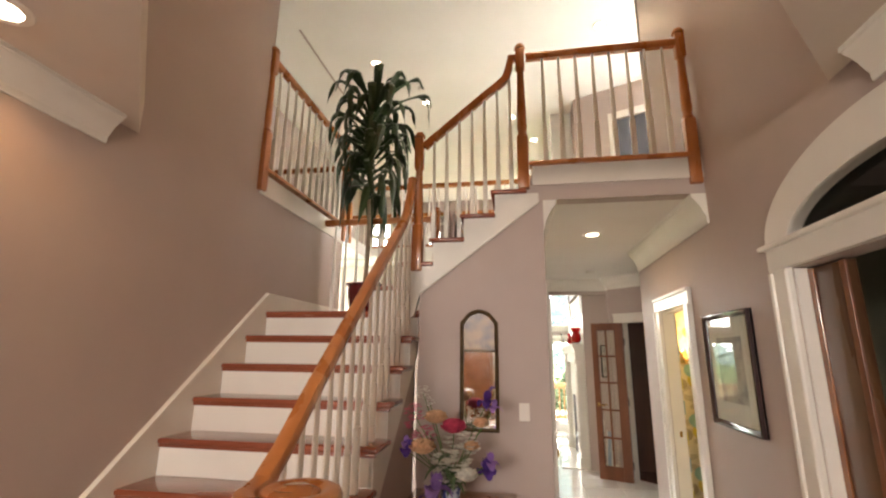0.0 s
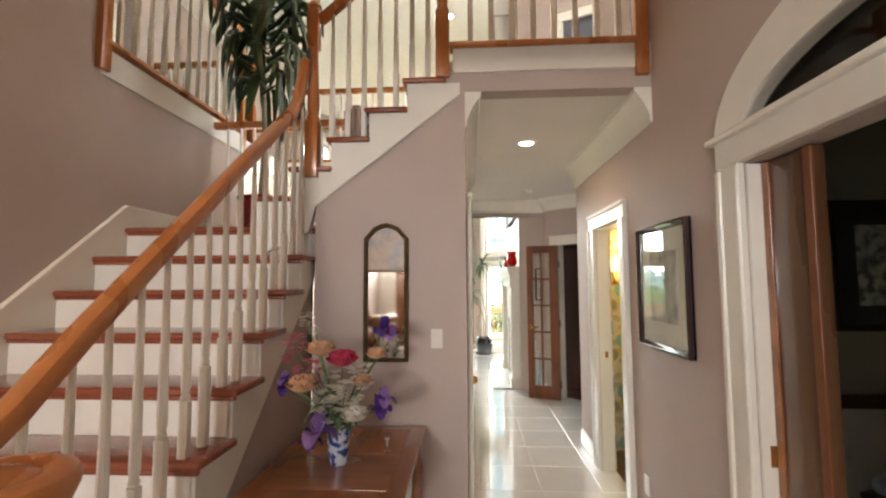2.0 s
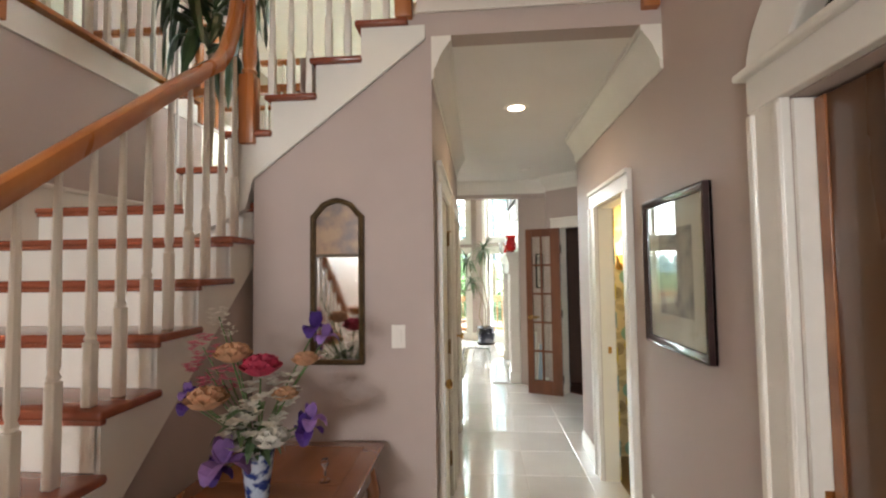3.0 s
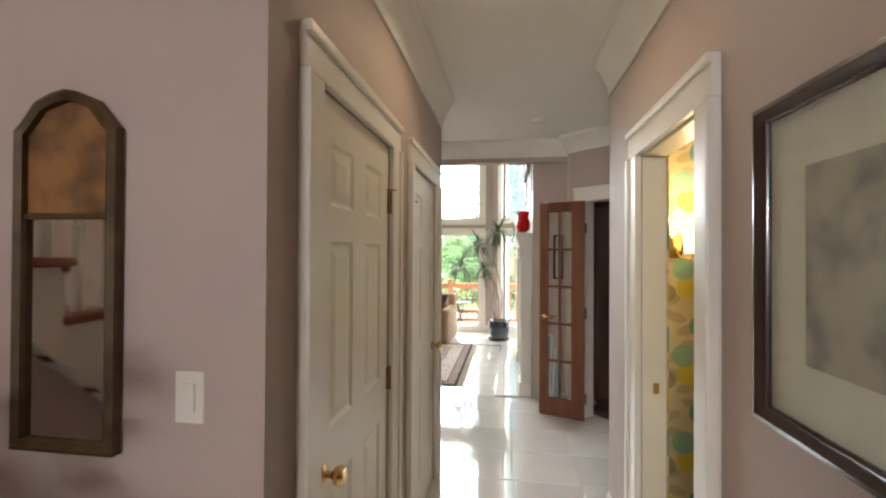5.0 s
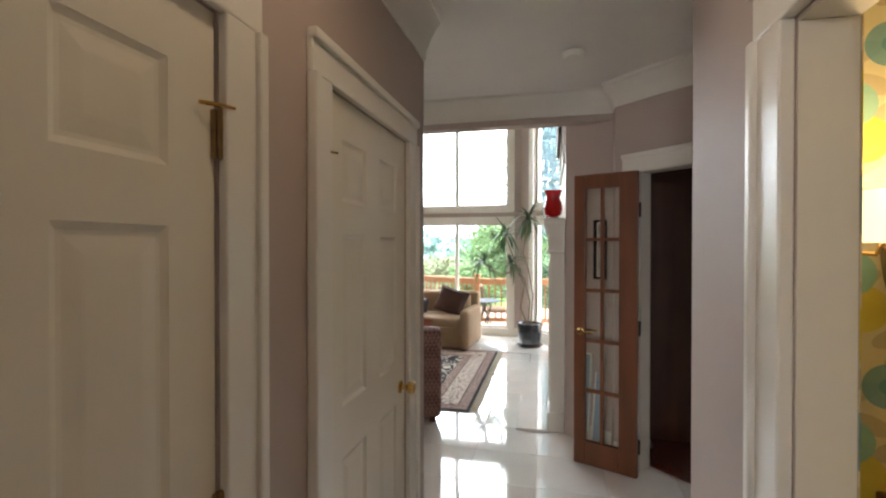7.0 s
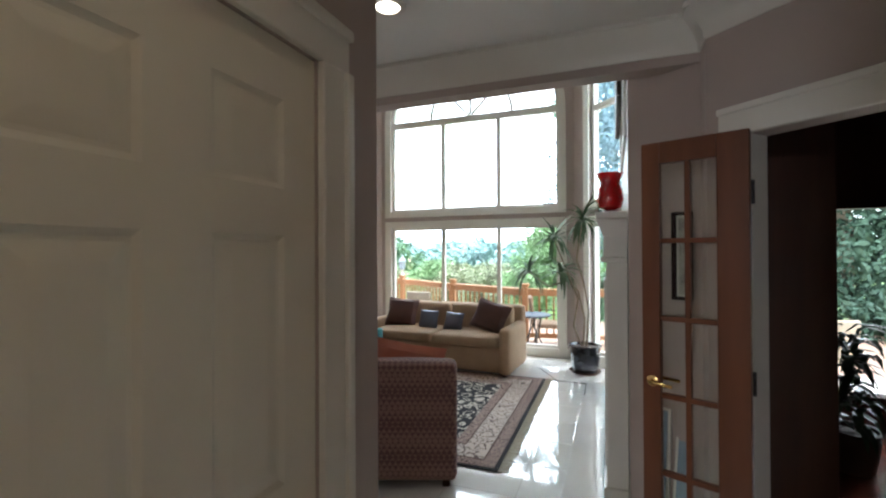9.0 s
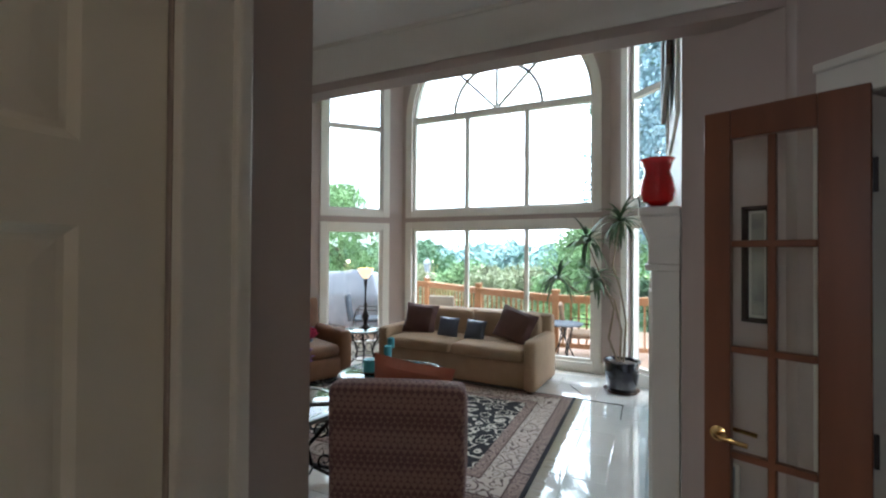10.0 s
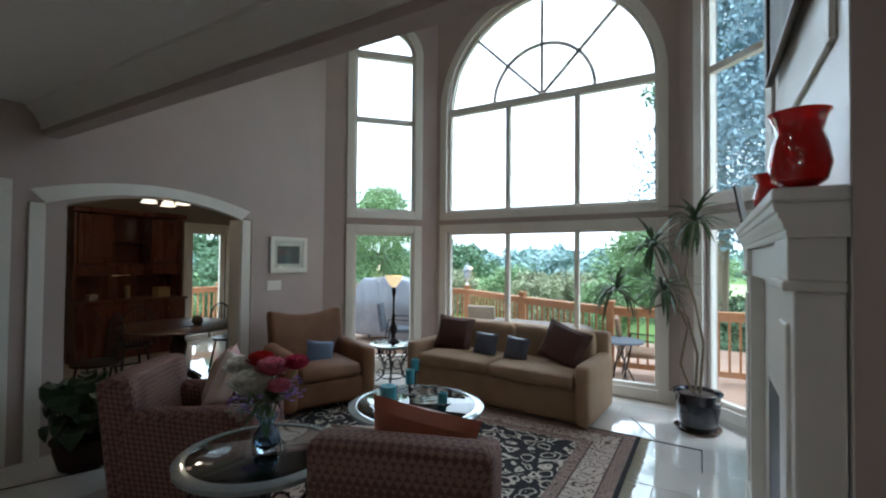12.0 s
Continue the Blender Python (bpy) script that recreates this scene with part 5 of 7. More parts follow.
def bay_window(name, label, m, u0, u1, lights, z0, z1, z2, spring):
    """Lower sash row, upper sash row and a half-round head, in a wall whose room side is -y."""
    th = thing(name, m, label, "window", "", "structure")
    c, r = (u0 + u1) / 2, (u1 - u0) / 2
    cw = 0.1
    part("casing", rect_frame(u0 - cw, z0 - cw, u1 + cw, z1 + cw, cw + 0.01, -0.024, 0.0), WHITE, th)
    b = box(u0 - cw, -0.024, z2 - cw, u0 + 0.01, 0, spring, None, 0.006)
    box(u1 - 0.01, -0.024, z2 - cw, u1 + cw, 0, spring, b, 0.006)
    box(u0 + 0.01, -0.024, z2 - cw, u1 - 0.01, 0, z2 + 0.01, b, 0.006)
    merge(b, arc_band(c, spring, r - 0.01, r + cw, -0.024, 0.0))
    part("casing", b, WHITE, th)
    wf = part("window_frame", rect_frame(u0, z0, u1, z1, 0.045, 0.05, 0.12), WHITE, th)
    b = box(u0, 0.05, z2, u0 + 0.045, 0.12, spring, None, 0.004)
    box(u1 - 0.045, 0.05, z2, u1, 0.12, spring, b, 0.004)
    box(u0 + 0.045, 0.05, z2, u1 - 0.045, 0.12, z2 + 0.045, b, 0.004)
    merge(b, arc_band(c, spring, r - 0.045, r, 0.05, 0.12))
    wu = part("window_frame", b, WHITE, th)
    part("transom_bar", box(u0 + 0.04, 0.045, spring - 0.06, u1 - 0.04, 0.125, spring + 0.04, bevel=0.006), WHITE, th)
    for i in range(1, lights):
        x = u0 + (u1 - u0) * i / lights
        part("mullion", box(x - 0.028, 0.05, z0 + 0.04, x + 0.028, 0.12, z1 - 0.04, bevel=0.004), WHITE, th)
        part("mullion", box(x - 0.032, 0.05, z2 + 0.04, x + 0.032, 0.12, spring - 0.03, bevel=0.004), WHITE, th)
    if lights > 1:
        part("sunburst_arc", arc_band(c, spring + 0.03, r * 0.47, r * 0.47 + 0.042, 0.07, 0.1), WHITE, th)
        for a in (45, 90, 135):
            q = box(0.03, 0.07, -0.019, r - 0.04, 0.1, 0.019)
            part("sunburst_spoke", q, WHITE, th, "", Matrix.Translation((c, 0, spring + 0.03)) @ Matrix.Rotation(radians(-a), 4, "Y"))
    for i in range(lights):
        xa, xb = u0 + (u1 - u0) * i / lights, u0 + (u1 - u0) * (i + 1) / lights
        part("pane", box(xa + 0.02, 0.083, z0 + 0.04, xb - 0.02, 0.087, z1 - 0.04), GLASS, wf).visible_shadow = False
        part("pane", box(xa + 0.02, 0.083, z2 + 0.04, xb - 0.02, 0.087, spring - 0.03), GLASS, wu).visible_shadow = False
    q = prism([(c + (r - 0.04) * math.cos(math.pi * i / 30), spring + (r - 0.04) * math.sin(math.pi * i / 30)) for i in range(31)], 0.083, 0.087)
    part("pane", q, GLASS, th, "", Matrix(((1, 0, 0, 0), (0, 0, 1, 0), (0, 1, 0, 0), (0, 0, 0, 1)))).visible_shadow = False
    return th


bay_window("window_1", "tall white bay window with a sunburst half-round head", local((-2.8, 11.25), (0.35, 11.25))[0], 0.165, 2.94, 3, 0.12, 1.97, 2.24, 3.71)
for nm, seg, u, top in (("window_2", BAYL, (0.4, 1.27), 4.5), ("window_3", BAYR, (0.32, 1.2), 4.35)):
    bay_window(nm, "narrow white bay window with a round head", local(*seg)[0], *u, 1, 0.15, 1.95, 2.24, top)
    t2 = bpy.data.objects[nm]
    part("mullion", box(u[0] + 0.04, 0.045, 3.52, u[1] - 0.04, 0.125, 3.59, bevel=0.005), WHITE, t2)
trim("picture_rail", [(-3.9, 10.1, 2.06), (-2.8, 11.25, 2.06), (0.35, 11.25, 2.06), (1.45, 10.1, 2.06)], [(0, 0), (0.012, 0), (0.012, 0.04), (0, 0.04)], "narrow mauve band between the windows", "trim", PINK)

# arched opening: casing on the living room side
ac = thing("arch_casing", local((-3.9, YH), (-3.9, 10.1))[0], "white casing round the wide arched opening", "casing", "", "structure")
part("casing_stile", box(-0.07, -0.025, 0, 0.03, 0, 2.0, bevel=0.006), WHITE, ac)
part("casing_stile", box(1.76, -0.025, 0, 1.87, 0, 2.0, bevel=0.006), WHITE, ac)
c0, ra, rb = 0.895, 0.865, 0.15
q = bmesh.new()
rows = []
for a, up, y in ((ra, 0, -0.025), (ra + 0.1, 0.1, -0.025), (ra + 0.1, 0.1, 0.0), (ra, 0, 0.0)):
    rows.append([q.verts.new((c0 + a * (1 - i / 15), y, 2.0 + up + rb * (1 - (1 - i / 15) ** 2))) for i in range(31)])
for i in range(30):
    for a in range(4):
        b = (a + 1) % 4
        q.faces.new((rows[a][i], rows[a][i + 1], rows[b][i + 1], rows[b][i]))
part("casing_arch", q, WHITE, ac)
part("reveal", box(0.028, 0.001, 0, 0.034, 0.199, 2.0), WHITE, ac)
part("reveal", box(1.756, 0.001, 0, 1.762, 0.199, 2.0), WHITE, ac)

# ---- fireplace ----
fp = thing("fireplace_mantel", pose(0, 0, 0), "white carved fireplace mantel with panelled legs", "fireplace")
FX = 0.955
for y0, y1 in ((7.34, 7.62), (8.93, 9.2)):
    b = box(FX - 0.12, y0, 0, FX, y1, 1.50, bevel=0.006)
    box(FX - 0.14, y0 - 0.02, 0, FX, y1 + 0.02, 0.16, b, 0.008)
    box(FX - 0.132, y0 + 0.06, 0.25, FX - 0.1, y1 - 0.06, 1.4, b, 0.01)
    part("leg", b, WHITE, fp)
    b = box(FX - 0.15, y0 - 0.02, 1.50, FX, y1 + 0.02, 1.53, bevel=0.008)
    box(FX - 0.135, y0 - 0.01, 1.53, FX, y1 + 0.01, 1.66, b, 0.006)
    part("capital", b, WHITE, fp)
part("frieze", box(FX - 0.11, 7.62, 1.50, FX, 8.93, 1.655, bevel=0.005), WHITE, fp)
part("cornice", sweep([(0, 0), (0.136, 0), (0.140, 0.012), (0.140, 0.022), (0.146, 0.026), (0.150, 0.045), (0.160, 0.062), (0.160, 0.072), (0.168, 0.078), (0.172, 0.1), (0, 0.1)], [(FX, 9.24, 1.657), (FX, 7.30, 1.657)]), WHITE, fp, smooth=True)
part("shelf", box(FX - 0.178, 7.28, 1.757, FX, 9.26, 1.80, bevel=0.01), WHITE, fp)
b = box(FX - 0.05, 7.62, 0.0, FX, 7.80, 1.50)
box(FX - 0.05, 8.75, 0.0, FX, 8.93, 1.50, b)
box(FX - 0.05, 7.80, 0.95, FX, 8.75, 1.50, b)
part("surround", b, WHITE, fp)
part("firebox", box(FX - 0.044, 7.802, 0.0, FX - 0.002, 8.748, 0.948), mat("black firebox", (0.01, 0.01, 0.01), 0.5), fp, "black metal firebox front")
part("hearth", box(FX - 0.4, 7.3, 0.006, FX - 0.15, 9.25, 0.02, bevel=0.004), TILE, fp)
# panel moulding and picture above the mantel
setting("panel_moulding", rect_frame(7.45, 2.27, 8.95, 4.3, 0.05, -0.02, 0.0), WHITE, "white panel moulding above the mantel", "trim", Matrix(((0, 1, 0, 0.96), (1, 0, 0, 0), (0, 0, 1, 0), (0, 0, 0, 1))))
framed("mantel_painting", "large painting in a dark wood frame above the mantel", pose(0.935, 8.2, 3.05, 0, 0, -90), 1.2, 0.95, 0.035, mat("dark walnut frame", (0.06, 0.03, 0.018), 0.4), mat("dim painted canvas", (0.3, 0.3, 0.28), 0.6, second=(0.12, 0.13, 0.14), scale=3), board=0.0, depth=0.03, glass=False)
REDG = mat("red glass", (0.8, 0.012, 0.012), 0.06, second=(0.7, 0.008, 0.01), spec=0.7, coat=0.5)
REDG.node_tree.nodes["Principled BSDF"].inputs["Transmission Weight"].default_value = 0.45


def hurricane(y, s, label):
    th = thing("hurricane_vase", pose(0.86, y, 1.80), label, "vase", "red glass vases on the mantel")
    part("bowl", lathe([(0.05 * s, 0.015 * s), (0.085 * s, 0.04 * s), (0.1 * s, 0.1 * s), (0.09 * s, 0.17 * s), (0.072 * s, 0.22 * s), (0.085 * s, 0.275 * s), (0.1 * s, 0.3 * s), (0.096 * s, 0.3 * s), (0.068 * s, 0.22 * s), (0.086 * s, 0.17 * s), (0.095 * s, 0.1 * s), (0.08 * s, 0.045 * s), (0.0, 0.025 * s)], None, 32), REDG, th, smooth=True)
    part("foot", lathe([(0.066 * s, 0), (0.066 * s, 0.006 * s), (0.04 * s, 0.014 * s), (0.0, 0.016 * s)], None, 28), real_glass("clear foot glass"), th, smooth=True)


hurricane(7.40, 0.80, "large red glass hurricane vase on the mantel shelf")
hurricane(8.2, 0.62, "small red glass hurricane vase on the mantel shelf")
pl = thing("photo_frame", pose(0.80, 8.75, 1.80), "thin standing photo frame on the mantel", "picture frame")
part("frame", box(-0.07, -0.006, 0, 0.07, 0.006, 0.22, bevel=0.003), BLACKF, pl, "", pose(0, 0, 0, -10, 0, 75))

# ---- rug, inlay ----
def rug_mat(name, ground, figure, scale, thr):
    m = mat(name, ground, 0.95, scale=2)
    n, l = m.node_tree.nodes, m.node_tree.links
    b = n["Principled BSDF"]
    tc = n["Texture Coordinate"]
    wv = n.new("ShaderNodeTexNoise")
    wv.inputs["Scale"].default_value = 5
    mxv = n.new("ShaderNodeMixRGB")
    mxv.blend_type = "ADD"
    mxv.inputs[0].default_value = 0.18
    l.new(tc.outputs["Object"], wv.inputs["Vector"])
    l.new(tc.outputs["Object"], mxv.inputs[1])
    l.new(wv.outputs[1], mxv.inputs[2])
    v = n.new("ShaderNodeTexVoronoi")
    v.feature = "F1"
    v.inputs["Scale"].default_value = scale
    l.new(mxv.outputs[0], v.inputs["Vector"])
    w = n.new("ShaderNodeMath")
    w.operation = "PINGPONG"
    w.inputs[1].default_value = 0.17
    l.new(v.outputs["Distance"], w.inputs[0])
    lt = n.new("ShaderNodeMath")
    lt.operation = "LESS_THAN"
    lt.inputs[1].default_value = thr
    l.new(w.outputs[0], lt.inputs[0])
    mx = n.new("ShaderNodeMixRGB")
    l.new(lt.outputs[0], mx.inputs[0])
    mx.inputs[1].default_value = (*ground, 1)
    mx.inputs[2].default_value = (*figure, 1)
    l.new(mx.outputs[0], b.inputs["Base Color"])
    return m


RX0, RX1, RY0, RY1 = -3.3, 0.10, 7.59, 10.05
rug = thing("oriental_rug", pose(0, 0, 0), "black and beige oriental rug with a floral border and fringe", "rug")
B1 = rug_mat("rug border weave", (0.34, 0.24, 0.2), (0.1, 0.06, 0.055), 17, 0.045)
BLK = mat("rug black edge", (0.018, 0.015, 0.018), 0.95)
part("edge", box(RX0, RY0, 0.004, RX1, RY1, 0.012, bevel=0.003), BLK, rug)
part("border", box(RX0 + 0.035, RY0 + 0.035, 0.006, RX1 - 0.035, RY1 - 0.035, 0.0135), B1, rug)
part("guard_stripe", box(RX0 + 0.13, RY0 + 0.13, 0.006, RX1 - 0.13, RY1 - 0.13, 0.0145), mat("rug guard weave", (0.1, 0.05, 0.045), 0.95, scale=40), rug)
part("main_border", box(RX0 + 0.142, RY0 + 0.142, 0.006, RX1 - 0.142, RY1 - 0.142, 0.0155), rug_mat("rug main border weave", (0.56, 0.46, 0.39), (0.1, 0.06, 0.055), 10, 0.04), rug)
part("guard_stripe", box(RX0 + 0.34, RY0 + 0.34, 0.006, RX1 - 0.34, RY1 - 0.34, 0.0161), mat("rug dark guard weave", (0.1, 0.05, 0.045), 0.95, scale=40), rug)
part("inner_stripe", box(RX0 + 0.352, RY0 + 0.352, 0.006, RX1 - 0.352, RY1 - 0.352, 0.0167), B1, rug)
part("field", box(RX0 + 0.44, RY0 + 0.44, 0.006, RX1 - 0.44, RY1 - 0.44, 0.0175), rug_mat("rug field weave", (0.012, 0.01, 0.013), (0.62, 0.54, 0.45), 6.5, 0.042), rug)
fb = bmesh.new()
rng = random.Random(2)
for i in range(150):
    y = RY0 + (RY1 - RY0) * (i + 0.5) / 150
    dy = rng.uniform(-0.012, 0.012)
    tube([(RX1 - 0.005, y, 0.008), (RX1 + 0.04, y + dy * 0.5, 0.009), (RX1 + rng.uniform(0.06, 0.085), y + dy, 0.006)], 0.0035, fb, 4)
tagged(part("fringe", fb, mat("cream cotton fringe", (0.6, 0.54, 0.42), 0.9), rug), "cream cotton fringe")
INL = mat("dark stone inlay", (0.03, 0.03, 0.03), 0.12)
ib = bmesh.new()
for a, b in (((-0.05, 10.55), (0.215, 10.07)), ((0.57, 10.03), (0.575, 9.58)), ((0.12, 10.04), (0.57, 10.03)), ((-3.5, 6.75), (-3.22, 7.45)), ((-3.5, 6.75), (-3.7, 6.75))):
    d = (Vector(b) - Vector(a)).normalized() * 0.003
    q = prism([(a[0] + d.y, a[1] - d.x), (b[0] + d.y, b[1] - d.x), (b[0] - d.y, b[1] + d.x), (a[0] - d.y, a[1] + d.x)], 0.0, 0.0055)
    merge(ib, q)
setting("floor_inlay", ib, INL, "thin dark stone inlay line in the floor", "floor inlay")

# ---- upholstery ----
def soft(x0, y0, z0, x1, y1, z1, r=0.05, puff=0.0, seg=4):
    """A padded block: rounded edges and a crowned top."""
    c = Vector(((x0 + x1) / 2, (y0 + y1) / 2, (z0 + z1) / 2))
    h = Vector(((x1 - x0) / 2, (y1 - y0) / 2, (z1 - z0) / 2))
    r = min(r, h.x, h.y, h.z)
    b = box(-1, -1, -1, 1, 1, 1)
    bmesh.ops.subdivide_edges(b, edges=b.edges[:], cuts=7, use_grid_fill=True)
    for v in b.verts:
        for i in range(3):
            k = round(v.co[i] * 4)
            inner = h[i] - r
            v.co[i] = c[i] + math.copysign((0, inner * 0.5, inner, inner + 0.68 * r, h[i])[abs(k)], k)
    for v in b.verts:
        d = v.co - c
        core = Vector([max(-(h[i] - r), min(h[i] - r, d[i])) for i in range(3)])
        off = d - core
        if off.length > 1e-6:
            v.co = c + core + off.normalized() * min(off.length, r)
        if puff:
            fx, fy = 1 - ((v.co.x - c.x) / h.x) ** 2, 1 - ((v.co.y - c.y) / h.y) ** 2
            v.co.z += puff * max(0, fx) * max(0, fy) * (1 if v.co.z > c.z else -0.3)
    return b


def cushion_mesh(w, h, t):
    b = bmesh.new()
    n = 9
    top, bot = [], []
    for i in range(n):
        for j in range(n):
            u, v = -1 + 2 * i / (n - 1), -1 + 2 * j / (n - 1)
            k = (1 - u ** 4) * (1 - v ** 4)
            pin = 1 - 0.08 * (1 - abs(u)) * (abs(v) > 0.99) - 0.08 * (1 - abs(v)) * (abs(u) > 0.99)
            x, z = u * w / 2 * pin, v * h / 2 * pin
            top.append(b.verts.new((x, t / 2 * k ** 0.6, z)))
            bot.append(b.verts.new((x, -t / 2 * k ** 0.6 - 0.001, z)))
    for i in range(n - 1):
        for j in range(n - 1):
            a = i * n + j
            b.faces.new((top[a], top[a + 1], top[a + n + 1], top[a + n]))
            b.faces.new((bot[a + n], bot[a + n + 1], bot[a + 1], bot[a]))
    bmesh.ops.remove_doubles(b, verts=b.verts[:], dist=0.004)
    return b


def pillow(name, label, m, w, h, t, material, group=""):
    th = thing(name, m, label, "cushion", group)
    part("cover", cushion_mesh(w, h, t), material, th, smooth=True)


TAN = mat("tan velvet", (0.41, 0.275, 0.17), 0.75, second=(0.34, 0.225, 0.135), scale=5, bump=0.2, bump_scale=300)
BROWN = mat("brown suede", (0.26, 0.125, 0.06), 0.65, second=(0.17, 0.078, 0.036), scale=4, bump=0.2, bump_scale=240)
PLUM = mat("plum brown velvet", (0.1, 0.045, 0.035), 0.8, second=(0.075, 0.032, 0.027), scale=8, bump=0.2, bump_scale=200)
SLATE = mat("slate blue satin", (0.12, 0.13, 0.18), 0.45, second=(0.08, 0.09, 0.13), scale=8)
RUST = mat("rust satin", (0.5, 0.17, 0.1), 0.42, second=(0.4, 0.12, 0.07), scale=5)
BLUSH = mat("pale blush satin", (0.55, 0.42, 0.35), 0.5, second=(0.5, 0.37, 0.3), scale=5)


def woven():
    """Plum cloth with a small lattice of paler diamonds."""
    m = mat("plum lattice cloth", (0.15, 0.07, 0.064), 0.85, second=(0.115, 0.052, 0.05), scale=30, bump=0.15, bump_scale=300)
    n, l = m.node_tree.nodes, m.node_tree.links
    b, tc = n["Principled BSDF"], n["Texture Coordinate"]
    v = n.new("ShaderNodeTexChecker")
    v.inputs["Scale"].default_value = 38
    mp = n.new("ShaderNodeMapping")
    mp.inputs["Rotation"].default_value = (0.785, 0.0, 0.785)
    l.new(tc.outputs["Object"], mp.inputs[0])
    l.new(mp.outputs[0], v.inputs["Vector"])
    lt = n.new("ShaderNodeMath")
    lt.operation = "MULTIPLY"
    lt.inputs[1].default_value = 0.75
    l.new(v.outputs["Fac"], lt.inputs[0])
    mx = n.new("ShaderNodeMixRGB")
    l.new(lt.outputs[0], mx.inputs[0])
    src = b.inputs["Base Color"].links[0].from_socket
    l.new(src, mx.inputs[1])
    mx.inputs[2].default_value = (0.29, 0.17, 0.13, 1)
    l.new(mx.outputs[0], b.inputs["Base Color"])
    return m


LATTICE = woven()
m_sofa = pose(-1.36, 10.42, 0, 0, 0, -4)
sofa = thing("sofa", m_sofa, "tan velvet two-seat sofa with flared arms", "sofa")
W = 1.08
part("base", soft(-W + 0.02, -0.40, 0.04, W - 0.02, 0.40, 0.36, 0.03), TAN, sofa, smooth=True)
for s in (-1, 1):
    x0, x1 = sorted((s * (W - 0.15), s * W))
    part("armrest", soft(x0, -0.46, 0.03, x1, 0.42, 0.61, 0.06), TAN, sofa, smooth=True)
    x0, x1 = sorted((s * 0.006, s * (W - 0.152)))
    part("seat_cushion", soft(x0, -0.46, 0.35, x1, 0.24, 0.49, 0.055, 0.02), TAN, sofa, smooth=True)
    part("back_cushion", soft(x0, 0.10, 0.46, x1, 0.34, 0.84, 0.07), TAN, sofa, "", Matrix.Translation((0, 0.02, 0)) @ Matrix.Rotation(radians(-6), 4, "X"), True)
part("back", soft(-W + 0.02, 0.3, 0.05, W - 0.02, 0.45, 0.82, 0.05), TAN, sofa, smooth=True)
for x in (-W + 0.08, W - 0.08):
    for y in (-0.38, 0.38):
        part("foot", box(x - 0.03, y - 0.03, 0, x + 0.03, y + 0.03, 0.045, bevel=0.005), DARKWD, sofa)
pillow("scatter_cushion", "large plum velvet cushion on the sofa", m_sofa @ pose(-0.69, 0.0, 0.675, -18, 4, 8), 0.48, 0.42, 0.17, PLUM, "sofa cushions")
pillow("scatter_cushion", "large plum velvet cushion on the sofa", m_sofa @ pose(0.68, 0.0, 0.69, -20, 14, -14), 0.52, 0.42, 0.17, PLUM, "sofa cushions")
pillow("scatter_cushion", "small slate blue satin cushion on the sofa", m_sofa @ pose(-0.22, -0.06, 0.61, -18, 2, 4), 0.29, 0.27, 0.12, SLATE, "sofa cushions")
pillow("scatter_cushion", "small slate blue satin cushion on the sofa", m_sofa @ pose(0.17, -0.06, 0.605, -18, 3, -4), 0.29, 0.26, 0.12, SLATE, "sofa cushions")


def armchair(name, label, m, material, w=0.86, back_h=0.88, arm_h=0.62, depth=0.86, wing=0.0, boxy=False):
    """A club chair that faces -y."""
    th = thing(name, m, label, "armchair", "armchairs round the coffee table")
    h = w / 2
    part("base", soft(-h + 0.02, -depth / 2 + 0.03, 0.08, h - 0.02, depth / 2 - 0.06, 0.34, 0.04), material, th, smooth=True)
    for s in (-1, 1):
        x0, x1 = sorted((s * (h - 0.17), s * h))
        part("armrest", soft(x0, -depth / 2, 0.06, x1, depth / 2 - 0.04, arm_h, 0.07), material, th, "", None, True)
        for y in (-depth / 2 + 0.07, depth / 2 - 0.09):
            part("foot", box(s * (h - 0.07) - 0.025, y - 0.025, 0, s * (h - 0.07) + 0.025, y + 0.025, 0.1, bevel=0.006), DARKWD, th)
    part("seat_cushion", soft(-h + 0.175, -depth / 2 - 0.01, 0.33, h - 0.175, depth / 2 - 0.2, 0.48, 0.06, 0.025), material, th, smooth=True)
    bk = soft(-h + 0.02 + wing, depth / 2 - 0.22, 0.1, h - 0.02 - wing, depth / 2, back_h, 0.06)
    if boxy:
        bk.free()
        part("backrest", soft(-h - 0.004, depth / 2 - 0.19, 0.07, h + 0.004, depth / 2, back_h, 0.045, 0.012), material, th, "", Matrix.Rotation(radians(-1.5), 4, "X"), True)
        return th
    for v in bk.verts:
        f = max(0.0, (v.co.z - 0.5) / (back_h - 0.5))
        v.co.x *= 1 + 0.5 * wing * f
        v.co.z += wing * f * (1.6 * (v.co.x / h) ** 2 - 0.3)
        v.co.y += 0.5 * wing * f * f - 0.04 * (v.co.x / h) ** 2
    part("backrest", bk, material, th, "", Matrix.Translation((0, 0.03, 0)) @ Matrix.Rotation(radians(-7), 4, "X"), True)
    return th


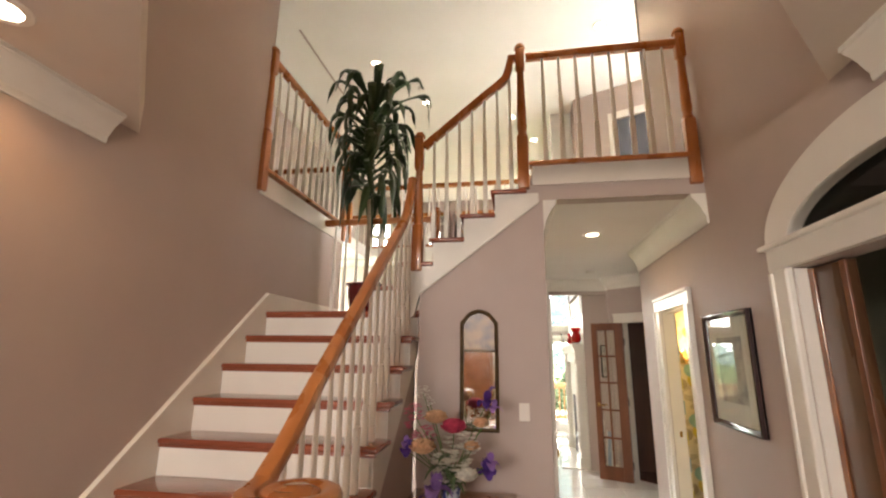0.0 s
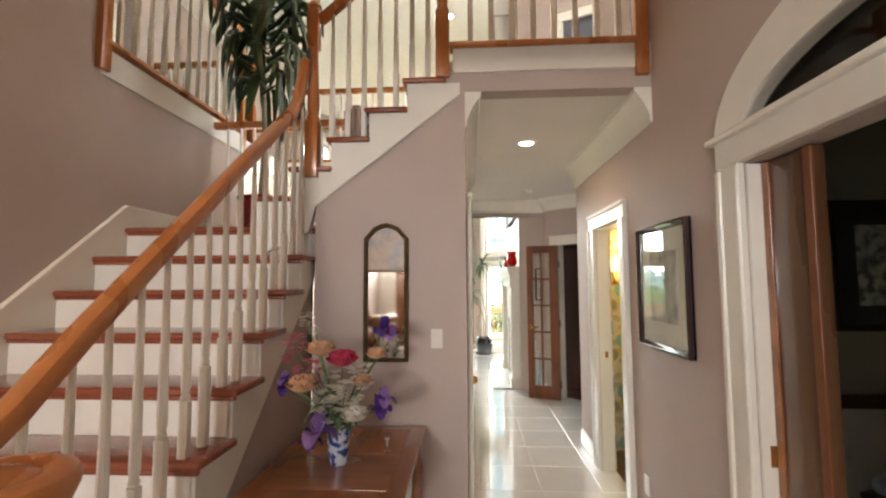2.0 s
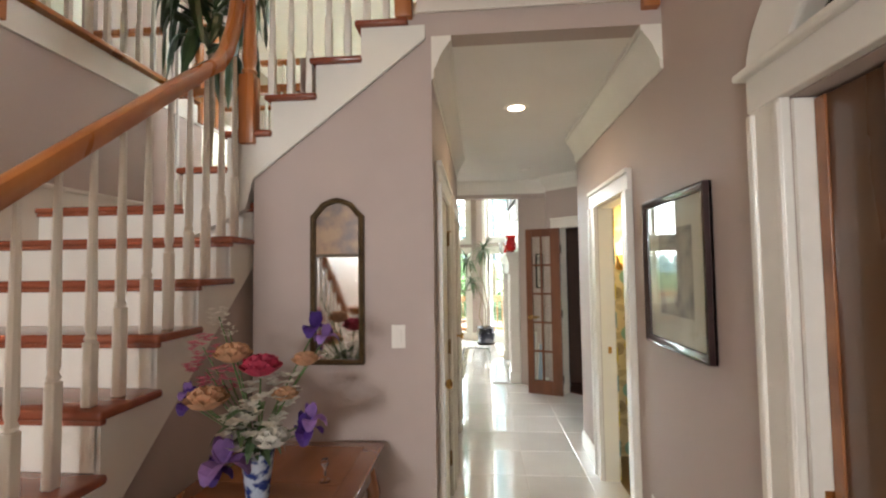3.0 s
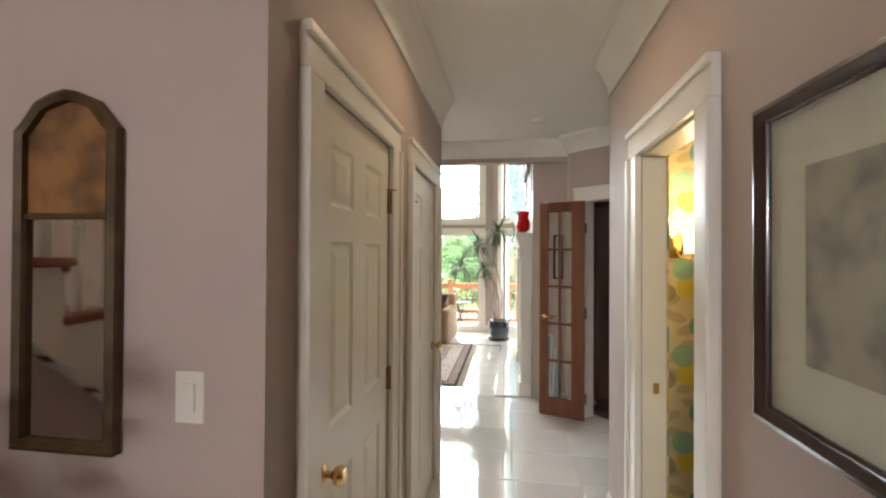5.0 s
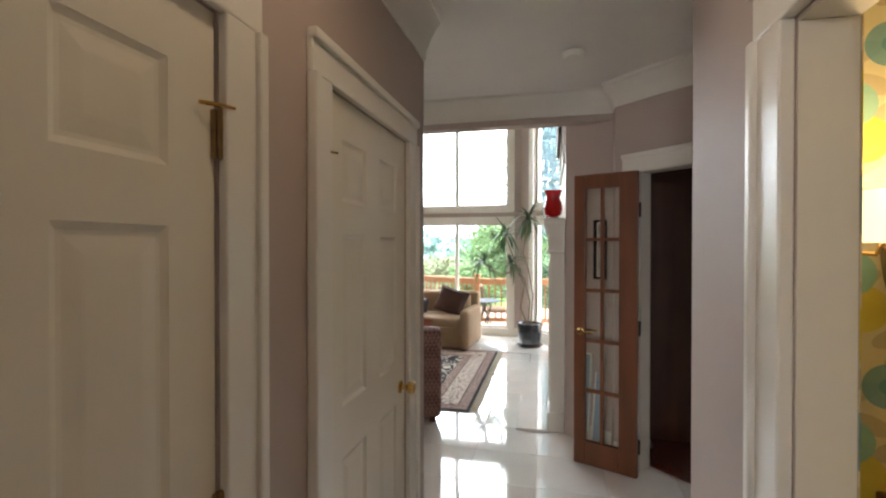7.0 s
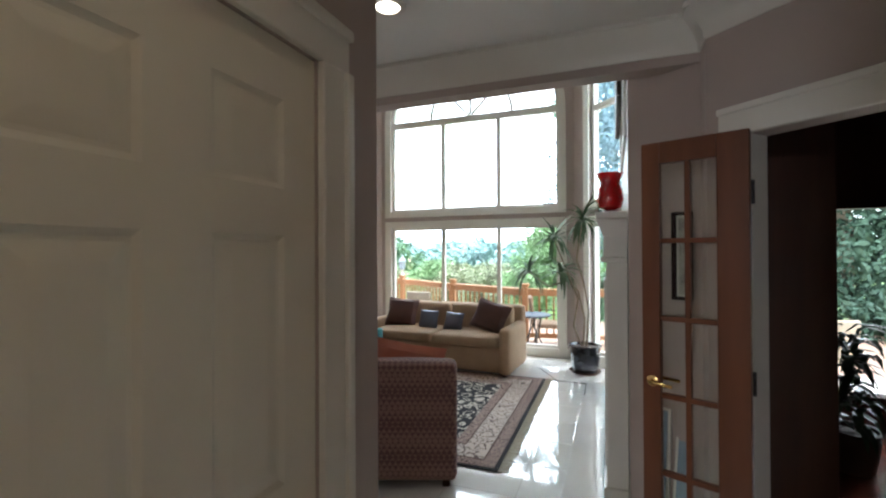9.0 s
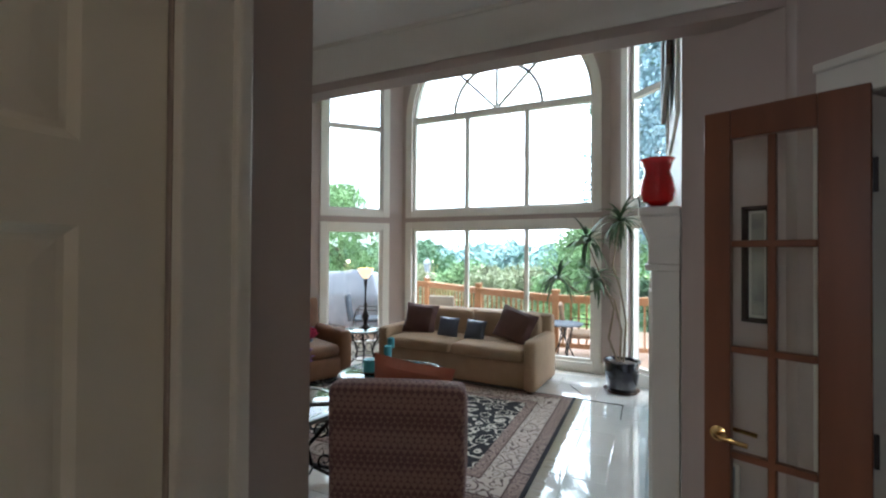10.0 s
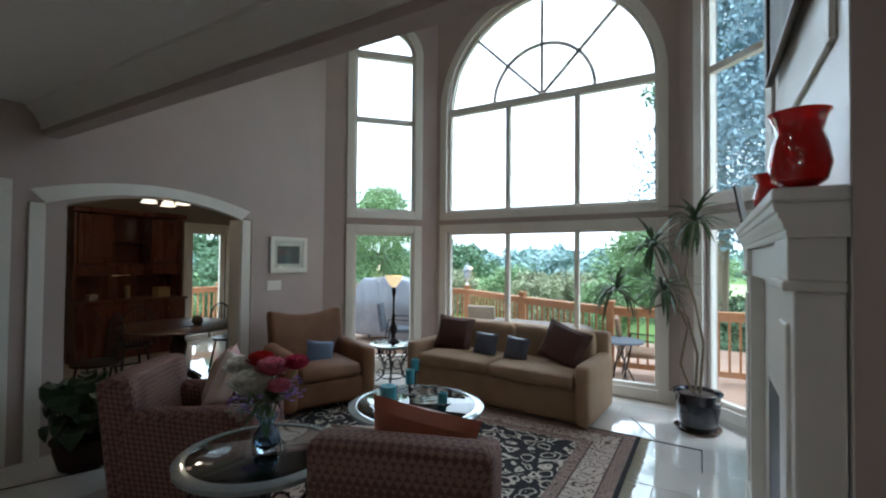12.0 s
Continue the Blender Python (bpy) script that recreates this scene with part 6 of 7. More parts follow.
armchair("armchair", "brown suede club chair", pose(-3.06, 9.22, 0, 0, 0, 66), BROWN, 1.0, 0.98, 0.64, wing=0.07)
armchair("armchair", "plum lattice upholstered armchair with rust cushions", pose(-0.575, 7.48, 0, 0, 0, 200), LATTICE, 0.76, 0.85, 0.64, 0.76, boxy=True)
armchair("armchair", "plum lattice upholstered armchair with blush cushions", pose(-2.4, 7.57, 0, 0, 0, 128), LATTICE, 0.84, 0.88, 0.64)
pillow("scatter_cushion", "rust satin cushion on an armchair", pose(-0.50, 7.40, 0.755, 14, 10, 20), 0.5, 0.36, 0.14, RUST)
pillow("scatter_cushion", "tan satin cushion on an armchair", pose(-0.78, 7.40, 0.64, 14, -4, 16), 0.4, 0.3, 0.13, BLUSH)
pillow("scatter_cushion", "pale blush satin cushion on an armchair", pose(-2.32, 7.63, 0.73, 18, 18, 128), 0.4, 0.38, 0.13, BLUSH)
pillow("scatter_cushion", "dusty pink satin cushion on an armchair", pose(-2.48, 7.72, 0.73, 18, -6, 128), 0.38, 0.36, 0.13, mat("dusty pink satin", (0.42, 0.17, 0.14), 0.5, scale=5))
pillow("scatter_cushion", "pale blue cushion on the brown armchair", pose(-2.98, 9.17, 0.56, -16, 8, 60), 0.3, 0.26, 0.11, mat("pale blue satin", (0.14, 0.18, 0.28), 0.5, scale=5))

# ---- glass tables ----
BEVEL = mat("silvery bevelled glass", (0.55, 0.62, 0.63), 0.06, 0.55, scale=4)
TGLASS = real_glass("clear table glass", (0.86, 0.95, 0.93), 0.01)


def scroll(bm, c, yaw, r, z, turns=1.4, flip=1, n=18, bar=0.007):
    d = Vector((math.cos(yaw), math.sin(yaw), 0))
    pts = []
    for i in range(n):
        f = i / (n - 1)
        a = f * turns * 2 * math.pi
        rr = r * (1 - 0.75 * f)
        pts.append(Vector(c) + d * (rr * math.cos(a)) + Vector((0, 0, z + flip * rr * math.sin(a))))
    tube(pts, bar, bm, 6)


SMOKY = mat("smoky bevelled glass", (0.26, 0.29, 0.29), 0.14, 0.2, second=(0.36, 0.38, 0.38), scale=14, coat=0.4)
SMOKE = real_glass("smoky table glass", (0.78, 0.84, 0.84), 0.02)


def iron_table(name, label, x, y, top_z, r, legs=4, category="table", rim_mat=BEVEL, pane=TGLASS):
    th = thing(name, pose(x, y, 0), label, category)
    part("glass_top", lathe([(r - 0.012, top_z - 0.014), (r, top_z - 0.008), (r, top_z - 0.004), (r - 0.012, top_z), (0.0, top_z)], None, 56), pane, th, "bevelled round glass top", smooth=True)
    edge = [(r * math.cos(2 * math.pi * i / 56), r * math.sin(2 * math.pi * i / 56), top_z) for i in range(56)]
    part("bevel_ring", sweep([(-0.06, 0.0006), (-0.06, 0.002), (-0.012, 0.002), (0.002, -0.005), (0.002, -0.026), (0.0005, -0.026), (0.0005, -0.004), (-0.012, 0.0006)], edge, closed=True), rim_mat, th, "silvery bevelled glass edge", smooth=True)
    rim = [(r * 0.9 * math.cos(2 * math.pi * i / 40), r * 0.9 * math.sin(2 * math.pi * i / 40), top_z - 0.026) for i in range(40)]
    part("ring", sweep(circle(0.011, 8), rim, closed=True), IRON, th, smooth=True)
    for i in range(legs):
        a = 2 * math.pi * (i + 0.5) / legs
        d = Vector((math.cos(a), math.sin(a), 0))
        pts = [d * r * 0.88 + Vector((0, 0, top_z - 0.03)), d * r * 0.8 + Vector((0, 0, top_z * 0.75)), d * r * 0.42 + Vector((0, 0, top_z * 0.45)), d * r * 0.5 + Vector((0, 0, top_z * 0.2)), d * r * 0.8 + Vector((0, 0, 0.03)), d * r * 0.9 + Vector((0, 0, 0.012))]
        part("leg", tube(pts, 0.014, None, 8, 0.011), IRON, th, smooth=True)
        b = bmesh.new()
        scroll(b, d * r * 0.66, a, 0.075, top_z * 0.62)
        scroll(b, d * r * 0.7, a, 0.06, top_z * 0.25, flip=-1)
        scroll(b, d * r * 0.25, a, 0.09, top_z * 0.5, 1.2, -1)
        scroll(b, d * r * 0.6, a + 1.57, 0.07, top_z * 0.8, 1.3, 1)
        scroll(b, d * r * 0.6, a - 1.57, 0.07, top_z * 0.8, 1.3, 1)
        part("scroll", b, IRON, th, smooth=True)
    low = [(r * 0.5 * math.cos(2 * math.pi * i / 32), r * 0.5 * math.sin(2 * math.pi * i / 32), top_z * 0.2) for i in range(32)]
    part("lower_ring", sweep(circle(0.008, 8), low, closed=True), IRON, th, smooth=True)
    return th


iron_table("coffee_table", "round glass coffee table on a wrought iron base", -1.34, 8.60, 0.46, 0.52, category="coffee table")
iron_table("side_table", "round glass side table on a scrolled iron base", -1.42, 7.26, 0.56, 0.42, rim_mat=SMOKY, pane=SMOKE)
iron_table("lamp_table", "small round glass table on a scrolled iron base", -2.80, 10.22, 0.52, 0.28, 3)


def candle(x, y, r, h, label, stand=0.0, plate=True):
    th = thing("candle", pose(x, y, 0.46), label, "candle", "blue candles on the coffee table")
    z = 0.006
    if stand:
        part("stand", lathe([(0.045, 0), (0.045, 0.006), (0.008, 0.012), (0.007, stand - 0.01), (0.04, stand - 0.005), (0.04, stand)], None, 18), IRON, th, smooth=True)
        z = stand
    elif plate:
        part("plate", lathe([(r + 0.01, 0), (r + 0.025, 0.008), (r + 0.02, 0.01), (0.0, 0.006)], None, 20), TGLASS if r < 0.04 else IRON, th, smooth=True)
    part("wax", lathe([(r, z), (r, z + h - 0.006), (r - 0.006, z + h), (r * 0.5, z + h - 0.012), (0.0, z + h - 0.014)], None, 24), AQUA, th, smooth=True)
    part("wick", tube([(0, 0, z + h - 0.014), (0.002, 0, z + h + 0.01)], 0.0015, None, 5), IRON, th)


AQUA = mat("aqua wax", (0.12, 0.42, 0.5), 0.5, second=(0.08, 0.34, 0.43), scale=12)
candle(-1.555, 8.52, 0.065, 0.115, "wide pale aqua candle on a dark plate")
candle(-1.50, 8.74, 0.038, 0.11, "aqua pillar candle on a tall stand", 0.1)
candle(-1.58, 8.93, 0.036, 0.1, "aqua pillar candle on a tall stand", 0.15)
candle(-1.16, 8.70, 0.036, 0.08, "short aqua candle in a glass dish", 0.0)

fv = thing("rose_vase", pose(-1.40, 7.27, 0.56), "glass vase of pink, red and white roses on the side table", "vase")
part("vase", lathe([(0.042, 0), (0.045, 0.006), (0.07, 0.05), (0.068, 0.085), (0.038, 0.13), (0.036, 0.15), (0.058, 0.19), (0.054, 0.19), (0.032, 0.15), (0.034, 0.13), (0.063, 0.085), (0.064, 0.05), (0.0, 0.012)], None, 28), CRYSTAL, fv, smooth=True)
G = [("round", "red", -0.05, 0.0, 0.41, 0.065), ("round", "pink", 0.07, -0.03, 0.39, 0.075), ("round", "rose", 0.13, 0.05, 0.41, 0.06), ("round", "pink", 0.14, -0.05, 0.33, 0.055), ("round", "white", 0.02, -0.1, 0.32, 0.095), ("round", "white", -0.13, -0.05, 0.37, 0.075), ("cluster", "white", -0.04, 0.06, 0.38, 0.05), ("iris", "lilac", -0.13, -0.05, 0.25, 0.05), ("cluster", "lilac", 0.08, 0.08, 0.3, 0.05), ("round", "white", -0.06, -0.06, 0.28, 0.05), ("cluster", "white", -0.1, -0.08, 0.22, 0.05), ("cluster", "lilac", -0.12, 0.02, 0.21, 0.06)]
bouquet(fv, [(k, c, x * 1.15, y * 1.15, 0.19 + (z - 0.19) * 1.12, r * 1.3) for k, c, x, y, z, r in G], 0.19, random.Random(11))

lamp = thing("table_lamp", pose(-2.82, 10.26, 0.52), "dark urn table lamp with a lit ivory uplight shade", "lamp")
part("base", lathe([(0.075, 0), (0.08, 0.01), (0.05, 0.03), (0.025, 0.06), (0.03, 0.1), (0.055, 0.16), (0.045, 0.2), (0.02, 0.25), (0.018, 0.3), (0.03, 0.33), (0.015, 0.36), (0.012, 0.55), (0.02, 0.6), (0.03, 0.66), (0.012, 0.7), (0.0, 0.7)], None, 20), IRON, lamp, smooth=True)
part("shade", lathe([(0.03, 0.7), (0.05, 0.73), (0.085, 0.78), (0.11, 0.84), (0.106, 0.84), (0.08, 0.785), (0.0, 0.72)], None, 26), glow("lit alabaster", (1.0, 0.7, 0.36), 3.4), lamp, "glowing alabaster bowl", smooth=True)
bulb("table_lamp_bulb", -2.82, 10.26, 1.42, 4)

framed("small_painting", "small landscape in a white frame", pose(-3.897, 9.5, 1.615, 0, 0, 90), 0.56, 0.44, 0.06, WHITE, mat("teal landscape", (0.06, 0.13, 0.15), 0.6, second=(0.2, 0.1, 0.08), scale=7), board=0.05)

# spindly dracaena in a black pot
dr = thing("dracaena", pose(0.53, 10.55, 0), "spindly dracaena in a glossy black glazed pot", "potted plant")
pot_parts(dr, 0.19, 0.36, mat("black glaze", (0.012, 0.014, 0.025), 0.08, coat=0.6))
part("saucer", lathe([(0.15, 0), (0.19, 0.01), (0.2, 0.03), (0.17, 0.02), (0.0, 0.012)], None, 28), mat("brown glaze", (0.08, 0.045, 0.03), 0.2), dr, smooth=True)
rng = random.Random(3)
heads = [([(0.02, 0, 0.33), (0.05, 0, 0.8), (-0.02, 0.02, 1.2), (-0.1, 0, 1.45), (-0.02, 0, 1.96)], 26), ([(-0.02, 0.02, 0.33), (0.0, 0, 0.7), (-0.08, 0, 1.05), (-0.24, 0, 1.2), (-0.3, 0, 1.28)], 26), ([(-0.04, 0, 0.33), (-0.14, 0, 0.6), (-0.08, 0, 0.95), (-0.22, 0, 1.3), (-0.38, 0, 1.72)], 26), ([(-0.22, 0, 1.18), (-0.45, 0, 1.1), (-0.72, 0, 1.28)], 20)]
for pts, n in heads:
    part("cane", tube(pts, 0.014, None, 7, 0.009), BARK, dr, smooth=True)
    lb = bmesh.new()
    for i in range(n + 14):
        strap_leaf(lb, pts[-1], rng.uniform(0, 6.28), rng.uniform(-0.5, 1.3), rng.uniform(0.3, 0.46), 0.017, rng.uniform(0.5, 1.3), rng, 5)
    part("leaf_tuft", lb, LEAF2, dr)

# large leafy plant by the arch
gp = thing("floor_plant", pose(-3.45, 7.25, 0), "broad dark leafy plant in a low basket", "potted plant")
pot_parts(gp, 0.2, 0.22, mat("dark basket", (0.05, 0.03, 0.02), 0.9, bump=0.8, bump_scale=50))
lb = bmesh.new()
rng = random.Random(21)
for i in range(110):
    a = rng.uniform(0, 6.28)
    rr = rng.uniform(0.0, 0.22)
    strap_leaf(lb, (rr * math.cos(a), rr * math.sin(a), 0.25 + rng.uniform(0, 0.4)), a + rng.uniform(-0.5, 0.5), rng.uniform(0.1, 1.0), rng.uniform(0.15, 0.26), rng.uniform(0.05, 0.075), 2.2, rng, 4)
part("leaves", lb, LEAF, gp)

# cream door beside the arch
sd = thing("side_door", pose(-3.9, 6.85, 0, 0, 0, 90), "cream door in a white casing beside the arch", "door")
part("slab", box(-0.9, -0.012, 0.01, -0.05, 0, 2.04, bevel=0.004), DOORW, sd)
part("casing_stile", box(-0.05, -0.026, 0, 0.06, 0, 2.06, bevel=0.005), WHITE, sd)
part("casing_head", box(-1.0, -0.026, 2.06, 0.06, 0, 2.16, bevel=0.005), WHITE, sd)

# ---- dining room ----
OLIVE = mat("taupe dining wall paint", (0.3, 0.25, 0.2), 0.7, scale=3)
wall("wall_dining_far", (-7.75, 6.2), (-7.75, 11.4), 0.15, 0, CH, OLIVE, "taupe dining room wall with a glazed door", holes=[(4.25, 5.0, 0, 2.12)])
wall("wall_dining_end", (-7.9, 11.4), (-4.0, 10.22), 0.15, 0, CH, OLIVE, "taupe dining room wall")
wall("wall_dining_near", (-7.9, 6.2), (-4.1, 6.2), -0.15, 0, CH, OLIVE, "taupe dining room wall")
setting("ceiling_dining", prism([(-7.9, 6.05), (-4.1, 6.05), (-4.1, 10.3), (-7.9, 11.5)], CH, CH + 0.1), CEIL, "cream dining room ceiling", "ceiling")
gd = thing("patio_door", local((-7.75, 6.2), (-7.75, 11.4))[0], "white glazed patio door", "door")
part("frame", rect_frame(4.25, 0.0, 5.0, 2.12, 0.1, 0.03, 0.09), DOORW, gd)
part("casing", rect_frame(4.15, 0.0, 5.1, 2.22, 0.1, -0.02, 0.0), DOORW, gd)
part("pane", box(4.35, 0.06, 0.1, 4.9, 0.063, 2.02), GLASS, gd).visible_shadow = False
HUT = mat("cherry cabinet wood", (0.13, 0.035, 0.014), 0.28, second=(0.08, 0.02, 0.009), scale=7, stretch=(1, 1, 0.12), coat=0.4)
hu = thing("hutch", pose(-7.74, 8.52, 0), "tall cherry wood hutch with a lit desk niche", "cabinet")
HD, HW, HH = 0.45, 1.56, 2.22
part("base_cabinet", box(0, 0, 0, HD + 0.12, HW, 0.86, bevel=0.006), HUT, hu)
part("desk_top", box(0, -0.02, 0.86, HD + 0.16, HW + 0.02, 0.9, bevel=0.008), HUT, hu)
part("back", box(0, 0, 0.9, 0.03, HW, HH), HUT, hu)
for y in (0, HW - 0.04):
    part("side", box(0.03, y, 0.9, HD, y + 0.04, HH, bevel=0.003), HUT, hu)
part("top_shelf", box(0.03, 0.04, 1.28, HD, HW - 0.04, 1.46, bevel=0.003), HUT, hu)
part("crown", box(-0.0, -0.04, HH, HD + 0.06, HW + 0.04, HH + 0.09, bevel=0.02), HUT, hu)
for y in (0.05, 1.06):
    cd = part("cabinet_door", box(HD - 0.3, y, 1.47, HD, y + 0.45, HH - 0.01, bevel=0.008), HUT, hu)
    q = box(HD, y + 0.07, 1.54, HD + 0.012, y + 0.38, HH - 0.08, bevel=0.008)
    part("door_panel", q, HUT, cd)
    part("knob", lathe([(0.006, 0), (0.012, 0.015), (0.0, 0.025)], None, 10), BRASS, cd, "", Matrix.Translation((HD, y + (0.4 if y < 0.5 else 0.05), 1.52)) @ Matrix.Rotation(radians(90), 4, "Y"))
part("niche_shelf", box(0.03, 0.52, 1.8, HD - 0.05, 1.04, 1.82), HUT, hu)
for i in range(3):
    dw = part("drawer", box(HD, 0.08 + 0.48 * i, 1.3, HD + 0.016, 0.52 + 0.48 * i, 1.44, bevel=0.005), HUT, hu)
    part("knob", lathe([(0.006, 0), (0.012, 0.015), (0.0, 0.025)], None, 10), BRASS, dw, "", Matrix.Translation((HD + 0.016, 0.3 + 0.48 * i, 1.37)) @ Matrix.Rotation(radians(90), 4, "Y"))
for i in range(3):
    dw = part("drawer", box(HD + 0.12, 0.06 + 0.49 * i, 0.64, HD + 0.136, 0.52 + 0.49 * i, 0.82, bevel=0.006), HUT, hu)
    part("knob", lathe([(0.006, 0), (0.014, 0.015), (0.0, 0.027)], None, 10), BRASS, dw, "", Matrix.Translation((HD + 0.136, 0.29 + 0.49 * i, 0.73)) @ Matrix.Rotation(radians(90), 4, "Y"))
    cd = part("cabinet_door", box(HD + 0.12, 0.06 + 0.49 * i, 0.1, HD + 0.136, 0.52 + 0.49 * i, 0.61, bevel=0.006), HUT, hu)
    part("door_panel", box(HD + 0.136, 0.13 + 0.49 * i, 0.17, HD + 0.148, 0.45 + 0.49 * i, 0.54, bevel=0.008), HUT, cd)
part("niche_lamp", box(0.1, 0.6, 1.268, 0.2, 0.85, 1.28), glow("under-cabinet lamp", (1, 0.7, 0.35), 2.0), hu, "small glowing under-cabinet lamp")
for i, (y, w, h, c) in enumerate(((0.3, 0.12, 0.09, (0.5, 0.45, 0.4)), (0.78, 0.06, 0.2, (0.4, 0.33, 0.2)), (1.3, 0.2, 0.16, (0.42, 0.3, 0.14)))):
    it = thing(("tin", "carved_figurine", "letter_box")[i], pose(-7.45, 8.52 + y, 0.9), ("small pale tin on the hutch", "carved ornament on the hutch", "honey wooden letter box on the hutch")[i], ("tin", "ornament", "box")[i])
    part("body", box(-w / 2, -w / 2, 0, w / 2, w / 2, h, bevel=0.01), mat("knick-knack %d" % i, c, 0.5), it)
dt = thing("dining_table", pose(-4.95, 8.75, 0), "round dark wood pedestal dining table", "table")
part("tabletop", lathe([(0.66, 0.715), (0.68, 0.725), (0.68, 0.74), (0.66, 0.75), (0.0, 0.75)], None, 44), DARKWD, dt, smooth=True)
part("pedestal", lathe([(0.09, 0.1), (0.12, 0.2), (0.07, 0.3), (0.1, 0.5), (0.06, 0.6), (0.14, 0.71), (0.0, 0.715)], None, 20), DARKWD, dt, smooth=True)
for i in range(4):
    a = 0.4 + i * 1.571
    part("foot", tube([(0, 0, 0.16), (0.18 * math.cos(a), 0.18 * math.sin(a), 0.15), (0.36 * math.cos(a), 0.36 * math.sin(a), 0.05), (0.42 * math.cos(a), 0.42 * math.sin(a), 0.02)], 0.045, None, 8, 0.022), DARKWD, dt, smooth=True)
tr = thing("tray_with_pots", pose(-4.8, 8.85, 0.75), "dark tray with a small teapot and plant", "tray")
part("tray", lathe([(0.14, 0), (0.18, 0.012), (0.17, 0.014), (0.0, 0.006)], None, 24), IRON, tr)
part("teapot", lathe([(0.04, 0.01), (0.07, 0.05), (0.05, 0.1), (0.012, 0.12), (0.0, 0.14)], None, 18, Matrix.Translation((0.04, 0.02, 0))), mat("pewter", (0.2, 0.18, 0.15), 0.3, 0.8), tr, smooth=True)
BLACKCH = mat("black painted chair wood", (0.02, 0.015, 0.012), 0.3)
wc = thing("windsor_chair", pose(-4.35, 9.28, 0, 0, 0, 150), "black windsor chair with a hooped spindle back", "chair", "chairs round the dining table")
part("seat", lathe([(0.2, 0.43), (0.225, 0.44), (0.225, 0.465), (0.2, 0.47), (0.0, 0.462)], None, 24), BLACKCH, wc, smooth=True)
hoop = [(0.2 * math.cos(a), 0.16 + 0.03 * math.sin(a), 0.47 + 0.48 * math.sin(a) ** 0.7) for a in [math.pi * i / 16 for i in range(17)]]
part("hoop", tube(hoop, 0.012, None, 8), BLACKCH, wc, smooth=True)
for i in range(7):
    x = -0.15 + 0.05 * i
    part("spindle", tube([(x * 0.8, 0.15, 0.46), (x, 0.185, 0.47 + 0.46 * math.sqrt(max(0.05, 1 - (x / 0.2) ** 2)))], 0.006, None, 6), BLACKCH, wc)
for x, y in ((-0.12, -0.12), (0.12, -0.12), (-0.12, 0.12), (0.12, 0.12)):
    part("leg", tube([(x, y, 0.44), (x * 1.5, y * 1.5, 0)], 0.014, None, 8), BLACKCH, wc)
part("stretcher", tube([(-0.15, 0, 0.2), (0.15, 0, 0.2)], 0.009, None, 6), BLACKCH, wc)
for x, y, rz in ((-5.75, 8.6, 265), (-5.2, 9.6, 200), (-4.95, 7.9, 0)):
    copy_thing(wc, pose(x, y, 0, 0, 0, rz))
chd = thing("chandelier", pose(-5.1, 8.66, CH), "brass chandelier with lit bell shades", "chandelier")
part("stem", tube([(0, 0, 0), (0, 0, -0.42)], 0.01, None, 8), BRASS, chd)
for i in range(3):
    a = 0.5 + 2.094 * i
    x, y = 0.2 * math.cos(a), 0.2 * math.sin(a)
    part("arm", tube([(0, 0, -0.4), (x * 0.5, y * 0.5, -0.46), (x, y, -0.42)], 0.007, None, 6), BRASS, chd)
    part("shade", lathe([(0.03, 0), (0.05, -0.05), (0.085, -0.11), (0.08, -0.11), (0.045, -0.05), (0.0, -0.02)], None, 18, Matrix.Translation((x, y, -0.42))), glow("lit bell glass", (1.0, 0.82, 0.6), 5.0) if i == 0 else bpy.data.materials["lit bell glass"], chd, "glowing bell glass shade", smooth=True)
bulb("chandelier_lamp", -5.1, 8.66, 2.15, 34)
dp = thing("fern", pose(-4.2, 9.25, 0), "small feathery fern on the dining room floor", "potted plant")
pot_parts(dp, 0.1, 0.14, mat("clay pot", (0.2, 0.09, 0.05), 0.8))
lb = bmesh.new()
rng = random.Random(31)
for i in range(46):
    strap_leaf(lb, (0, 0, 0.13), rng.uniform(0, 6.28), rng.uniform(0.5, 1.4), rng.uniform(0.2, 0.36), 0.014, 1.8, rng, 5)
part("fronds", lb, LEAF2, dp)

# ---- outdoors ----
DZ = -0.15
CEDAR = mat("orange cedar", (0.42, 0.2, 0.085), 0.7, second=(0.33, 0.15, 0.06), scale=6, stretch=(1, 1, 0.2), bump=0.15)
DECKW = mat("pinkish deck boards", (0.38, 0.24, 0.17), 0.75, second=(0.3, 0.19, 0.13), scale=5, stretch=(0.3, 1, 1), bump=0.1)
GRASS = mat("lawn", (0.16, 0.26, 0.06), 0.95, second=(0.1, 0.17, 0.04), scale=0.6, bump=0.4, bump_scale=30)
setting("ground", box(-400, 11.6, -1.4, 400, 900, -1.3), GRASS, "sunlit green lawn reaching to the horizon", "lawn")
setting("ground_side", box(-400, -400, -1.4, -8.2, 11.6, -1.32), GRASS, "sunlit green lawn", "lawn")
deck = thing("deck", pose(0, 0, 0), "pinkish timber deck outside the windows", "deck", "", "structure")
part("deck_frame", box(-10.5, 11.7, DZ - 0.25, 7.0, 15.9, DZ - 0.03), CEDAR, deck)
for i in range(30):
    part("plank", box(-10.5, 11.6 + 0.145 * i, DZ - 0.03, 7.0, 11.6 + 0.145 * i + 0.139, DZ, bevel=0.003, seg=1), DECKW, deck)
for i in range(14):
    part("plank", box(1.75, 9.55 + 0.145 * i, DZ - 0.03, 7.0, 9.55 + 0.145 * i + 0.139, DZ, bevel=0.003, seg=1), DECKW, deck)
